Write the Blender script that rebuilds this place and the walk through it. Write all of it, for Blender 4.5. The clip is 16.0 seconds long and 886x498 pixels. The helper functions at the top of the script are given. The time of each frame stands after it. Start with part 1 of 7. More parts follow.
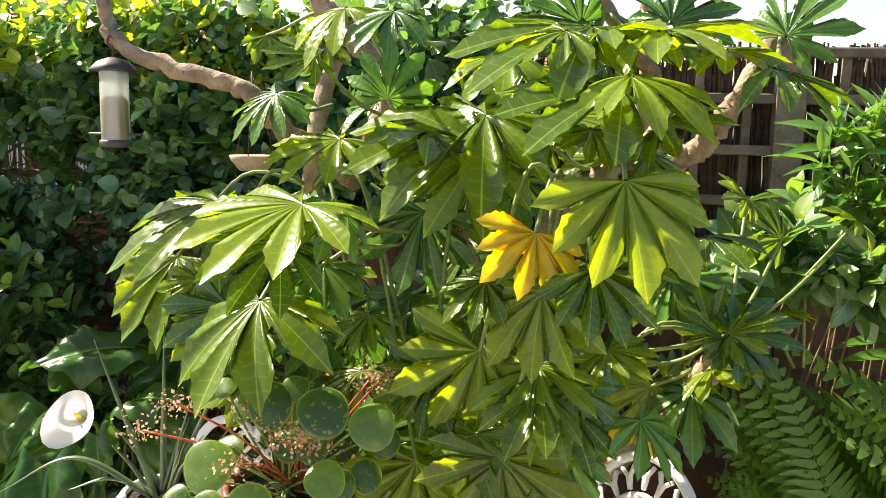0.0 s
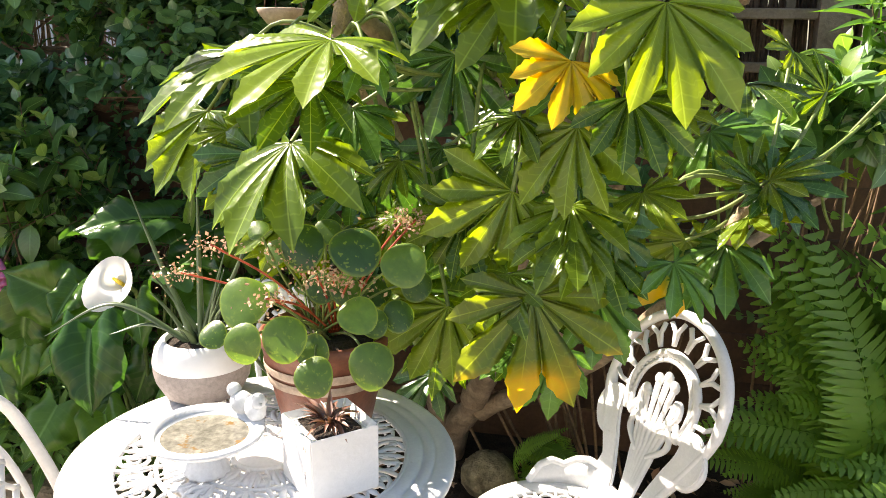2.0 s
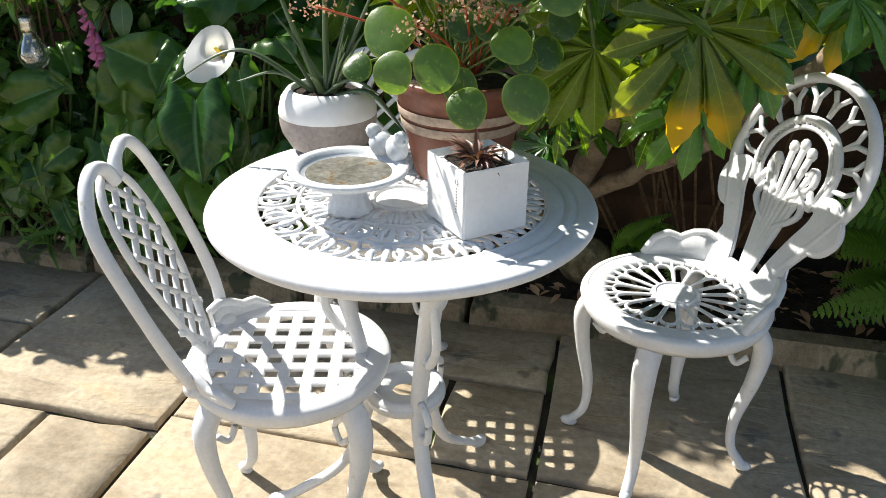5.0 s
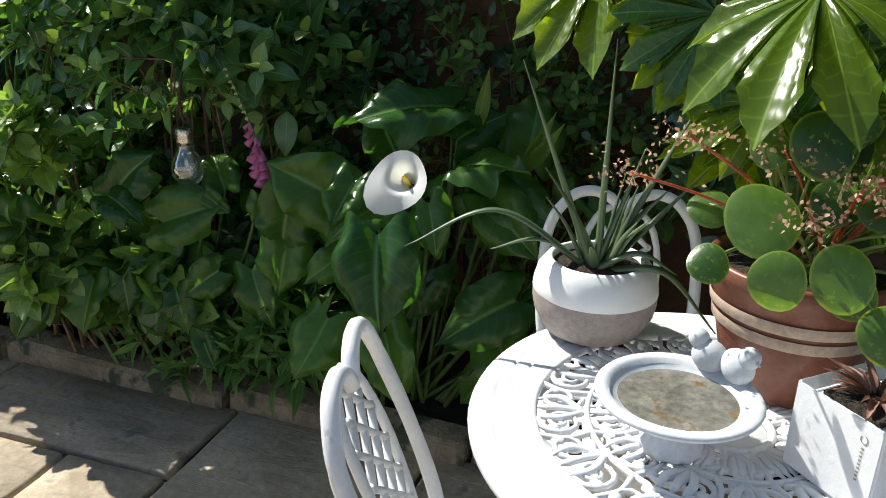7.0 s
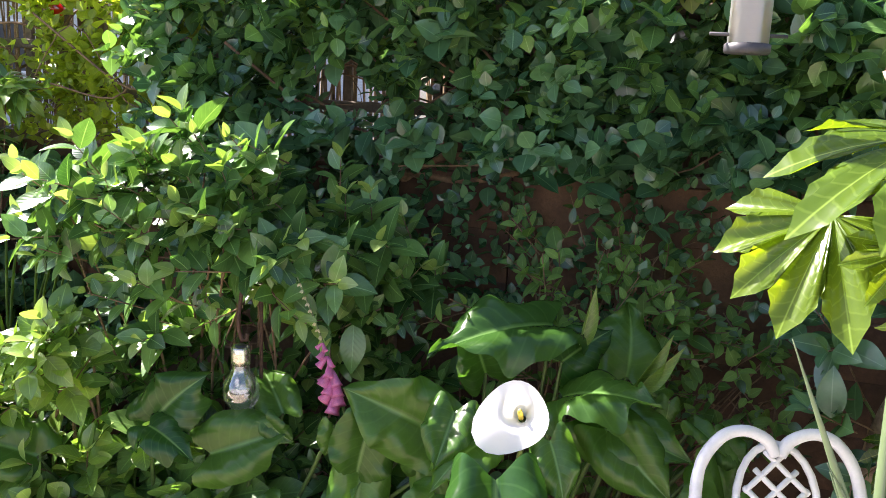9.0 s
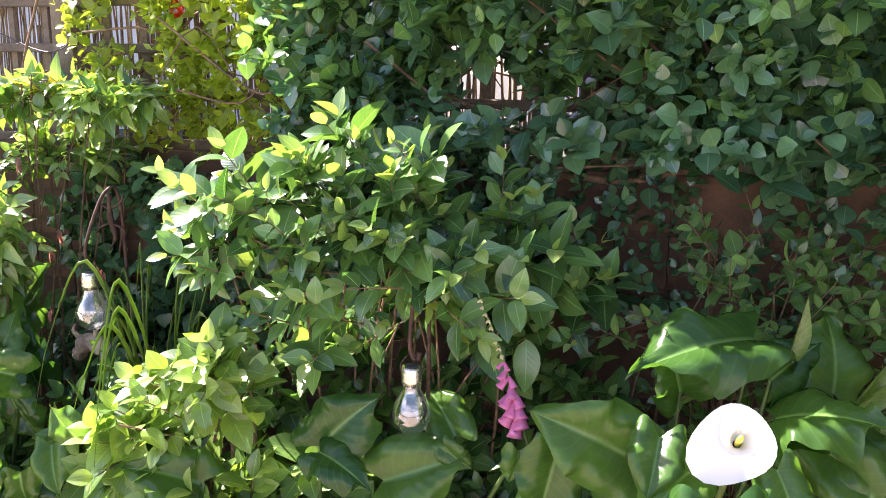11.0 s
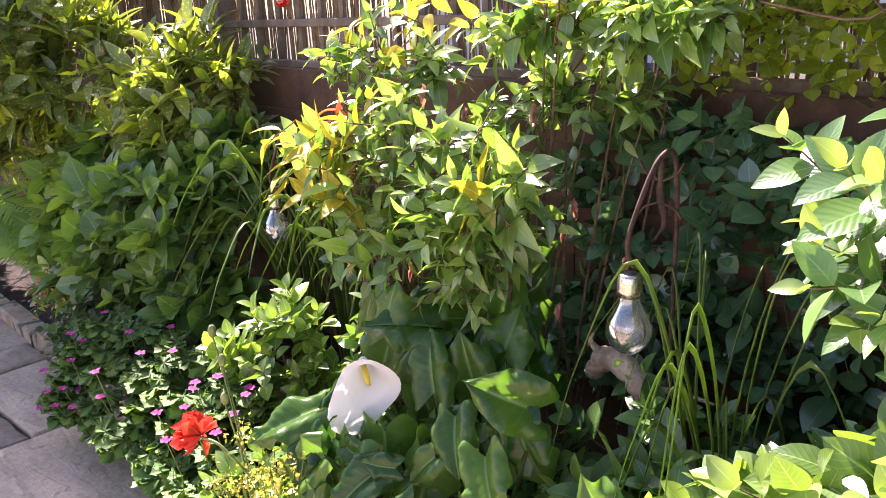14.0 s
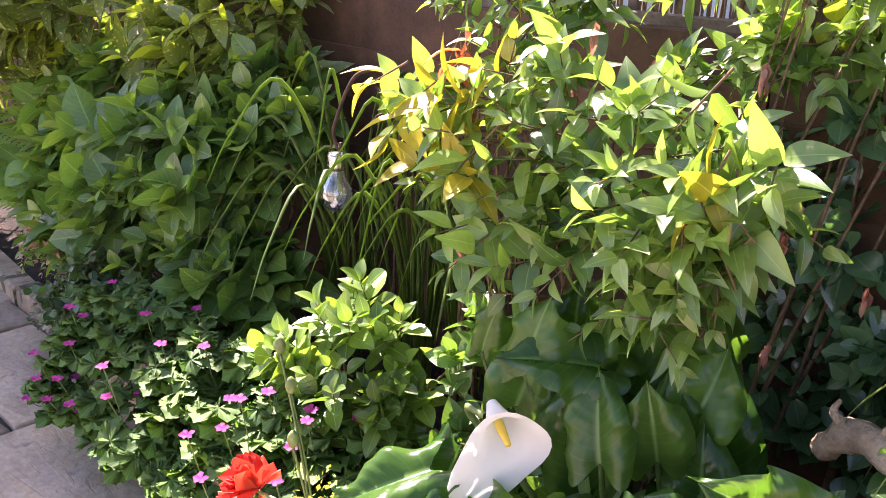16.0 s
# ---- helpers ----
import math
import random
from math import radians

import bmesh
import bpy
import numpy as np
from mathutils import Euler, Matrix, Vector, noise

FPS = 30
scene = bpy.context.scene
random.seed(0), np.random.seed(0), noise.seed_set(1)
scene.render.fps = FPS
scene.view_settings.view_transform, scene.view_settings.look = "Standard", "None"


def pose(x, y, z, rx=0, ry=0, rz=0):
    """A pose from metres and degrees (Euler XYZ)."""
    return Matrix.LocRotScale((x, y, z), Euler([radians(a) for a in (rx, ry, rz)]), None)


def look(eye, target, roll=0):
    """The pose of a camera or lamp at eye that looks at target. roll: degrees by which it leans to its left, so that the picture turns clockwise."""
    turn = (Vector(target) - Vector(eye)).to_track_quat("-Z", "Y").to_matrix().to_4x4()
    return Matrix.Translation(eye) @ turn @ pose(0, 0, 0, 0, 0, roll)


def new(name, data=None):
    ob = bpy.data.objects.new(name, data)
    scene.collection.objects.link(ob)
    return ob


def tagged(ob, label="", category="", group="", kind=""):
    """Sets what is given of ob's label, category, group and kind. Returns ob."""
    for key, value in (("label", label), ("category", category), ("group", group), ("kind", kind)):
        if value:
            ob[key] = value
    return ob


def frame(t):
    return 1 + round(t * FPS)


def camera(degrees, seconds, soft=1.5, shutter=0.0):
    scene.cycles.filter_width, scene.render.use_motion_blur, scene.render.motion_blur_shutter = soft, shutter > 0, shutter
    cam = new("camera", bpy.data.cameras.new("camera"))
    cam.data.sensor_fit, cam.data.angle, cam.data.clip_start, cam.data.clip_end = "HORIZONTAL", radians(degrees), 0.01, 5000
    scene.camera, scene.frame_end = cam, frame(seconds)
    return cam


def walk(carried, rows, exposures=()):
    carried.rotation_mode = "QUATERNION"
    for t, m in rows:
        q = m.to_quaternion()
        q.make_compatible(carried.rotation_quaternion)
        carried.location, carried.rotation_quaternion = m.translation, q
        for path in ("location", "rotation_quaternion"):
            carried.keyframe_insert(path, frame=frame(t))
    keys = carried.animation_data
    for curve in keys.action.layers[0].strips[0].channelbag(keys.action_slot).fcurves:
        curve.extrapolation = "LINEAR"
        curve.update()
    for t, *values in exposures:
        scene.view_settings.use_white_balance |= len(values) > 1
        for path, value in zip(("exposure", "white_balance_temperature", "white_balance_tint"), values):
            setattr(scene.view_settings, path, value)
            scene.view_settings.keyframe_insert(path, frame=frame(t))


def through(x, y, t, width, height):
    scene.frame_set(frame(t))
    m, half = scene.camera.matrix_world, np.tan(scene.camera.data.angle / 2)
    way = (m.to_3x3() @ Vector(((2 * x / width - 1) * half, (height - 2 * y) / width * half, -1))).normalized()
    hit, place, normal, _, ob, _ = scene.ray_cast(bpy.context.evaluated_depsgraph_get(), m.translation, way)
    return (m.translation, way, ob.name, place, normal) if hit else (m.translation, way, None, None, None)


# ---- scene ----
cam = camera(57.0, 16.0, soft=0.9)
PATH = [
    (0, (-0.007, 0.032, 1.61), (0.053, 2.009, 1.315), 1.3),
    (0.5, (-0.01, 0.033, 1.576), (0.048, 2.0, 1.222), 1.3),
    (1, (-0.016, 0.033, 1.549), (0.017, 1.994, 1.155), 1.1),
    (1.5, (-0.015, 0.031, 1.517), (-0.013, 1.976, 1.051), 1.0),
    (2, (-0.006, 0.024, 1.494), (-0.018, 1.956, 0.978), 0.9),
    (2.5, (0.006, 0.004, 1.48), (-0.018, 1.942, 0.988), 0.8),
    (3, (0.025, 0.001, 1.436), (-0.029, 1.938, 0.943), 1.0),
    (3.5, (0.022, -0.007, 1.382), (-0.06, 1.883, 0.732), 1.2),
    (3.7, (0.007, -0.012, 1.373), (-0.069, 1.848, 0.639), 1.3),
    (5.8, (-0.313, 0.083, 1.314), (-0.558, 1.85, 0.409), -0.8),
    (6, (-0.35, 0.148, 1.324), (-0.661, 1.946, 0.504), -1.2),
    (6.5, (-0.438, 0.31, 1.34), (-0.754, 2.116, 0.54), 0.9),
    (7, (-0.572, 0.375, 1.355), (-0.848, 2.218, 0.628), 1.4),
    (7.5, (-0.795, 0.391, 1.406), (-0.943, 2.296, 0.814), 2.4),
    (8, (-0.939, 0.402, 1.431), (-1.01, 2.332, 0.91), 2.8),
    (8.2, (-0.96, 0.437, 1.454), (-1.027, 2.375, 0.964), 2.9),
    (10.3, (-1.316, 0.68, 1.503), (-1.382, 2.645, 1.135), 1.5),
    (10.5, (-1.347, 0.693, 1.489), (-1.417, 2.648, 1.072), 1.4),
    (11, (-1.422, 0.693, 1.5), (-1.574, 2.641, 1.072), 0.8),
    (11.5, (-1.471, 0.795, 1.502), (-1.906, 2.697, 1.063), -1.4),
    (12, (-1.554, 0.98, 1.511), (-2.28, 2.795, 1.088), -2.2),
    (12.5, (-1.658, 1.122, 1.486), (-2.498, 2.868, 0.988), -2.6),
    (13, (-1.84, 1.199, 1.474), (-2.683, 2.93, 0.932), -2.5),
    (13.5, (-1.959, 1.257, 1.469), (-2.885, 2.945, 0.927), -3.1),
    (14, (-2.055, 1.384, 1.445), (-3.122, 2.977, 0.874), -2.2),
    (14.5, (-2.159, 1.512, 1.428), (-3.402, 2.968, 0.849), -0.7),
    (15, (-2.35, 1.569, 1.401), (-3.545, 3.022, 0.723), 0.1),
    (15.5, (-2.516, 1.609, 1.39), (-3.614, 3.154, 0.75), 1.4),
    (16, (-2.658, 1.68, 1.365), (-3.665, 3.268, 0.683), 2.5),
]
walk(cam, [(t, look(eye, target, roll)) for t, eye, target, roll in PATH],
     [(0.0, 1.80, 7500, 15), (1.5, 1.86, 7500, 15), (3.0, 1.96, 7000, 12), (3.7, 1.86, 6800, 11), (5.8, 0.63, 6350, 7), (6.5, 0.63, 6300, 7), (7.0, 0.68, 6300, 7), (7.5, 1.20, 6350, 9),
      (8.2, 1.98, 6500, 16), (10.3, 2.34, 6450, 29), (11.0, 2.60, 6450, 33), (12.0, 2.74, 6600, 38), (12.5, 2.58, 6700, 41), (14.5, 2.30, 6700, 40), (16.0, 2.46, 6750, 40)])

# ---- light ----
SUN_FROM = Vector((-0.84, 0.57, 1.0)).normalized()
world = bpy.data.worlds.new("sky")
scene.world = world
world.use_nodes = True
wn = world.node_tree
sky = wn.nodes.new("ShaderNodeTexSky")
sky.sky_type, sky.sun_disc = "NISHITA", False
sky.sun_elevation = math.asin(SUN_FROM.z)
sky.sun_rotation = math.atan2(SUN_FROM.x, SUN_FROM.y)
wn.nodes["Background"].inputs["Strength"].default_value = 0.078
wn.links.new(sky.outputs[0], wn.nodes["Background"].inputs["Color"])
sun_data = bpy.data.lights.new("sun", "SUN")
sun_data.energy, sun_data.angle, sun_data.color = 5.0, radians(0.53), (1.0, 0.95, 0.86)
sun = new("sun", sun_data)
sun.matrix_world = look(SUN_FROM * 30, (0, 0, 0))

# ---- tools ----
RNG = np.random.default_rng(11)


def rnd(a=0.0, b=1.0):
    return float(RNG.uniform(a, b))


def mesh_np(name, verts, faces, uv=None, material=None, smooth=True):
    """A mesh from arrays; faces is a list of index arrays (n, k); uv goes by vertex."""
    verts = np.asarray(verts, dtype=np.float32).reshape(-1, 3)
    me = bpy.data.meshes.new(name)
    faces = [np.asarray(f, dtype=np.int32) for f in faces if len(f)]
    loops = np.concatenate([f.ravel() for f in faces])
    sizes = np.concatenate([np.full(len(f), f.shape[1], dtype=np.int32) for f in faces])
    starts = np.concatenate([[0], np.cumsum(sizes)[:-1]]).astype(np.int32)
    me.vertices.add(len(verts))
    me.vertices.foreach_set("co", verts.ravel())
    me.loops.add(len(loops))
    me.loops.foreach_set("vertex_index", loops)
    me.polygons.add(len(sizes))
    me.polygons.foreach_set("loop_start", starts)
    me.polygons.foreach_set("loop_total", sizes)
    me.polygons.foreach_set("use_smooth", np.full(len(sizes), smooth))
    if uv is not None:
        layer = me.uv_layers.new(name="leaf")
        layer.data.foreach_set("uv", np.asarray(uv, dtype=np.float32)[loops].ravel())
    me.update(calc_edges=True)
    if material:
        me.materials.append(material)
    return me


def bm_mesh(name, bm, material=None, smooth=False):
    me = bpy.data.meshes.new(name)
    bmesh.ops.recalc_face_normals(bm, faces=bm.faces)
    bm.to_mesh(me)
    bm.free()
    me.polygons.foreach_set("use_smooth", np.full(len(me.polygons), smooth))
    if material:
        me.materials.append(material)
    return me


def part(name, data, parent, label="", m=None, kind=""):
    """A mesh as one part under a thing."""
    ob = new(name, data)
    ob.parent = parent
    if m is not None:
        ob.matrix_basis = m
    return tagged(ob, label=label, kind=kind)


def thing(name, label, category, at=None, data=None, group="", kind=""):
    ob = new(name, data)
    if at is not None:
        ob.matrix_basis = at if isinstance(at, Matrix) else Matrix.Translation(at)
    return tagged(ob, label, category, group, kind)


class Geo:
    """Collects tubes, boxes, lathes and so on into one mesh."""

    def __init__(self):
        self.v, self.q, self.t, self.n = [], [], [], 0

    def add(self, verts, quads=(), tris=()):
        verts = np.asarray(verts, dtype=float).reshape(-1, 3)
        if len(quads):
            self.q.append(np.asarray(quads, dtype=int) + self.n)
        if len(tris):
            self.t.append(np.asarray(tris, dtype=int) + self.n)
        self.v.append(verts)
        self.n += len(verts)
        return self

    def tube(self, pts, radius, sides=6, caps=True, flat=1.0):
        """A tube along pts; radius a number or one for each point; flat squeezes it along its second axis."""
        pts = np.asarray(pts, dtype=float)
        k = len(pts)
        rad = np.full(k, radius, dtype=float) if np.isscalar(radius) else np.asarray(radius, dtype=float)
        tan = np.gradient(pts, axis=0)
        tan /= np.linalg.norm(tan, axis=1)[:, None] + 1e-9
        ref = np.array([0, 0, 1.0]) if np.abs(tan[:, 2]).mean() < 0.8 else np.array([1.0, 0, 0])
        a = np.cross(tan, ref)
        a /= np.linalg.norm(a, axis=1)[:, None] + 1e-9
        b = np.cross(a, tan)
        ang = np.arange(sides) * 2 * math.pi / sides
        ring = pts[:, None] + rad[:, None, None] * (np.cos(ang)[None, :, None] * a[:, None] + flat * np.sin(ang)[None, :, None] * b[:, None])
        i = np.arange((k - 1) * sides).reshape(k - 1, sides)
        j = np.roll(i, -1, axis=1)
        quads = np.stack([i, j, j + sides, i + sides], -1).reshape(-1, 4)
        verts, tris = ring.reshape(-1, 3), []
        if caps:
            verts = np.vstack([verts, pts[0] - tan[0] * rad[0] * 0.3, pts[-1] + tan[-1] * rad[-1] * 0.3])
            s = np.arange(sides)
            e = (k - 1) * sides
            tris = np.vstack([np.stack([np.roll(s, -1), s, np.full(sides, k * sides)], -1), np.stack([e + s, e + np.roll(s, -1), np.full(sides, k * sides + 1)], -1)])
        return self.add(verts, quads, tris)

    def box(self, m, sx, sy, sz, bevel=0.004):
        """A box with chamfered edges, centred on m."""
        x, y, z, b = sx / 2, sy / 2, sz / 2, min(bevel, sx / 3, sy / 3, sz / 3)
        out = []
        for zz, s in ((-z, b), (-z + b, 0), (z - b, 0), (z, b)):
            out += [(-x + s, -y + s, zz), (x - s, -y + s, zz), (x - s, y - s, zz), (-x + s, y - s, zz)]
        m = np.array(m)
        verts = np.asarray(out) @ m[:3, :3].T + m[:3, 3]
        quads = [(3, 2, 1, 0), (12, 13, 14, 15)]
        for k in range(3):
            quads += [(4 * k + i, 4 * k + (i + 1) % 4, 4 * k + 4 + (i + 1) % 4, 4 * k + 4 + i) for i in range(4)]
        return self.add(verts, quads)

    def lathe(self, profile, sides=40, at=(0, 0, 0), wave=0.0, waves=0):
        """Turns a profile of (radius, z) round the z axis."""
        prof = np.asarray(profile, dtype=float)
        ang = np.arange(sides) * 2 * math.pi / sides
        k = len(prof)
        r = prof[:, 0][:, None] * (1 + (wave * np.cos(waves * ang))[None, :])
        verts = np.stack([r * np.cos(ang), r * np.sin(ang), np.repeat(prof[:, 1][:, None], sides, 1)], -1).reshape(-1, 3) + np.asarray(at)
        i = np.arange((k - 1) * sides).reshape(k - 1, sides)
        j = np.roll(i, -1, axis=1)
        return self.add(verts, np.stack([i, j, j + sides, i + sides], -1).reshape(-1, 4))

    def ball(self, at, rx, ry, rz, m=None, u=14, v=9, rough=0.0):
        th = np.linspace(0, math.pi, v)
        ph = np.arange(u) * 2 * math.pi / u
        p = np.stack([np.outer(np.sin(th), np.cos(ph)) * rx, np.outer(np.sin(th), np.sin(ph)) * ry, np.outer(np.cos(th), np.ones(u)) * rz], -1).reshape(-1, 3)
        if rough:
            p *= 1 + RNG.uniform(-rough, rough, (len(p), 1))
        if m is not None:
            p = p @ np.array(m)[:3, :3].T
        i = np.arange((v - 1) * u).reshape(v - 1, u)
        j = np.roll(i, -1, axis=1)
        return self.add(p + np.asarray(at), np.stack([i, i + u, j + u, j], -1).reshape(-1, 4))

    def mesh(self, name, material, smooth=True):
        return mesh_np(name, np.vstack(self.v), [np.vstack(f) for f in (self.q, self.t) if f], None, material, smooth)


def spline(pts, n=12):
    """Smooth points through the given ones (Catmull-Rom)."""
    p = np.asarray(pts, dtype=float)
    p = np.vstack([2 * p[0] - p[1], p, 2 * p[-1] - p[-2]])
    out = []
    for i in range(1, len(p) - 2):
        for t in np.linspace(0, 1, n, endpoint=False):
            out.append(0.5 * (2 * p[i] + (p[i + 1] - p[i - 1]) * t + (2 * p[i - 1] - 5 * p[i] + 4 * p[i + 1] - p[i + 2]) * t * t + (3 * p[i] - p[i - 1] - 3 * p[i + 1] + p[i + 2]) * t ** 3))
    out.append(p[-2])
    return np.asarray(out)


def unit(v):
    v = np.asarray(v, dtype=float)
    return v / (np.linalg.norm(v, axis=-1, keepdims=True) + 1e-9)


def frames(pos, way, normal, size):
    """Frames for leaves: y runs along way, z near normal."""
    way = unit(way)
    x = unit(np.cross(way, normal))
    z = np.cross(x, way)
    return pos, np.stack([x, way, z], -1), size


def scatter(name, template, pos, way, normal, size, material, jitter=0.12):
    """Many leaves of one template in a mesh."""
    v, faces, uv = template
    pos, rot, size = frames(np.asarray(pos), np.asarray(way), np.asarray(normal), np.asarray(size))
    n, k = len(pos), len(v)
    local = v[None] * size[:, None, None]
    local = local * (1 + RNG.uniform(-jitter, jitter, (n, 1, 3)))
    verts = np.einsum("nij,nkj->nki", rot, local) + pos[:, None]
    off = (np.arange(n) * k)[:, None, None]
    fs = [(f[None] + off).reshape(-1, f.shape[1]) for f in faces]
    return mesh_np(name, verts.reshape(-1, 3), fs, np.tile(uv, (n, 1)), material)


def leaf_m(pos, way, normal, size):
    """A pose with scale for one leaf object."""
    p, r, s = frames(np.asarray([pos], dtype=float), np.asarray([way], dtype=float), np.asarray([normal], dtype=float), np.asarray([size]))
    m = Matrix.Identity(4)
    for i in range(3):
        for j in range(3):
            m[i][j] = r[0][i][j] * size
        m[i][3] = p[0][i]
    return m


# ---- leaf shapes (y along the leaf, z up, one unit long) ----
def blade(width=0.45, rows=6, widest=0.42, fold=0.10, droop=0.18, tip=1.0, wave=0.0, cols=1):
    """A simple leaf: folded along its midrib, drooping to the tip."""
    v, uv = [], []
    across = np.linspace(-1, 1, 2 * cols + 1)
    for i in range(rows + 1):
        t = i / rows
        a = math.log(0.5) / math.log(widest)
        w = width / 2 * max(math.sin(math.pi * t ** a), 0.0) ** (0.75 if t < widest else tip)
        if i == rows:
            w = 0.002
        if i == 0:
            w = 0.02 * width
        for c in across:
            z = fold * abs(c) * w * 2 - droop * t * t + wave * abs(c) * math.sin(t * 17 + 2 * c)
            v.append((c * w, t * (1 - 0.15 * droop), z))
            uv.append((0.5 + 0.5 * c, t))
    k = len(across)
    f = [(i * k + c, i * k + c + 1, (i + 1) * k + c + 1, (i + 1) * k + c) for i in range(rows) for c in range(k - 1)]
    return np.asarray(v), [np.asarray(f)], np.asarray(uv)


def arrow_leaf(seed=0):
    """A large arum leaf: heart-shaped base, blunt tip, folded along the rib, ribbed between the veins, with a rippled rolling edge."""
    g = np.random.default_rng(seed)
    v, uv = [], []
    rows, cols = 30, 8
    ph, qh = g.uniform(0, 6, 2)
    fold, droop, bend, curl = g.uniform(0.15, 0.60), g.uniform(0.15, 0.50), g.uniform(-0.14, 0.14), g.uniform(0.20, 0.50)
    rip = g.uniform(0.07, 0.13)
    for i in range(rows + 1):
        t = i / rows
        w = 0.45 * math.sin(math.pi * min(1, t * 0.74 + 0.26)) ** 0.65 * (1.0 if t < 0.40 else (1 - ((t - 0.40) / 0.60) ** 2.4) ** 0.80) + 0.001
        back = 0.26 * max(0.0, 1 - t / 0.38)
        for c in np.linspace(-1, 1, 2 * cols + 1):
            a = abs(c)
            y = t - back * 1.6 * a ** 1.2 * (1 - 0.55 * a ** 3)
            wave = math.sin((12 if c > 0 else 10) * t + (ph if c > 0 else qh)) + 0.45 * math.sin(25 * t + 2 * ph)
            z = fold * a * w * 1.5 - curl * a ** 3.5 * w * 1.7 + 0.10 * t - droop * t * t + rip * a ** 2.5 * wave
            z += 0.011 * math.sin(math.pi * a) * math.sin(46 * (t - 0.42 * a))
            v.append((c * w * (1 - 0.12 * fold * a) + bend * t * t, y, z))
            uv.append((0.5 + 0.5 * c, t))
    k = 2 * cols + 1
    f = [(i * k + c, i * k + c + 1, (i + 1) * k + c + 1, (i + 1) * k + c) for i in range(rows) for c in range(k - 1)]
    return np.asarray(v), [np.asarray(f)], np.asarray(uv)


def palm_leaf(seed=0, lobes=8, spread=118, droop=0.25, cup=0.0, narrow=1.0, teeth=0.05):
    """A hand-shaped leaf: long pointed lobes parted by narrow sinuses, toothed edges, each lobe folded and drooping its own way."""
    g = np.random.default_rng(seed)
    ang = np.linspace(-spread, spread, lobes) + g.uniform(-4, 4, lobes)
    length = 0.50 + 0.50 * np.cos(np.radians(ang) * 0.62) ** 1.4
    length *= g.uniform(0.90, 1.06, lobes)
    step = 2 * spread / (lobes - 1)
    half = math.tan(math.radians(step / 2)) * 0.60
    ys = np.array([0.36, 0.41, 0.46, 0.52, 0.58, 0.64, 0.70, 0.76, 0.82, 0.88, 0.94, 1.0])
    xs = np.interp(ys, [0.36, 0.43, 0.50, 0.58, 0.66, 0.75, 0.84, 0.92, 0.97, 1.0], [0.50, 0.42, 0.60, 0.88, 1.02, 1.00, 0.82, 0.52, 0.26, 0.0])
    outline, lat = [], []
    for a, ln in zip(ang, length):
        pts = []
        for k, (y, x) in enumerate(zip(ys, xs)):
            tooth = teeth * (1 if k % 2 else -1) * (1 if 2 < k < 11 else 0)
            pts.append((y - 0.5 * abs(tooth), x * half * narrow * (1 + tooth * 1.6)))
        side = [(-x, y) for y, x in pts] + [(x, y) for y, x in pts[-2::-1]]
        ca, sa = math.cos(math.radians(a)), math.sin(math.radians(a))
        sag, twist, bow = g.uniform(0.6, 1.5), g.uniform(-0.30, 0.30), g.uniform(-0.06, 0.06)
        for x, y in side:
            xx = x + bow * max(0.0, y - 0.4) ** 2 * 2
            outline.append(((xx * ca + y * sa) * ln, (-xx * sa + y * ca) * ln, y, sag, twist, x))
            lat.append(x / (half + 1e-6))
    o = np.asarray(outline)
    rings = [0.0, 0.15, 0.32, 0.5, 0.68, 0.84, 1.0]
    v, uv = [], []
    for s in rings:
        for p, u in zip(o, lat):
            reach = s * p[2]
            fold = 0.075 * u * u * s
            sag = droop * reach ** 1.9 * p[3]
            ripple = 0.012 * s * s * math.sin(19 * p[2] + 2.5 * u + seed)
            v.append((p[0] * s, p[1] * s, fold - sag + p[4] * p[5] * s * s + ripple + cup * s * (1 - s)))
            uv.append((0.5 + 0.5 * u, s))
    n = len(o)
    f = [(i * n + j, i * n + j + 1, (i + 1) * n + j + 1, (i + 1) * n + j) for i in range(len(rings) - 1) for j in range(n - 1)]
    return np.asarray(v), [np.asarray(f)], np.asarray(uv)


def round_leaf(seed=0):
    """A round leaf on a stalk that joins inside its edge, a little cupped."""
    g = np.random.default_rng(seed)
    v, uv = [(0, 0, -0.022)], [(0.5, 0.0)]
    n, rings = 22, (0.3, 0.62, 0.86, 1.0)
    ph = g.uniform(0, 6)
    for s in rings:
        for j in range(n):
            a = 2 * math.pi * j / n
            r = s * (1 + 0.03 * math.sin(3 * a + ph)) * 0.5
            v.append((r * math.cos(a), r * math.sin(a) * 1.08 + 0.08 * s, 0.10 * s * s * math.sin(a * 2 + ph) * 0.6 - 0.10 * s ** 3 - 0.02))
            uv.append((0.5 + 0.5 * s * math.cos(a), s))
    quads = []
    for i in range(len(rings) - 1):
        for j in range(n):
            quads.append((1 + i * n + j, 1 + (i + 1) * n + j, 1 + (i + 1) * n + (j + 1) % n, 1 + i * n + (j + 1) % n))
    tris = [(0, 1 + j, 1 + (j + 1) % n) for j in range(n)]
    return np.asarray(v, dtype=float), [np.asarray(quads), np.asarray(tris)], np.asarray(uv)


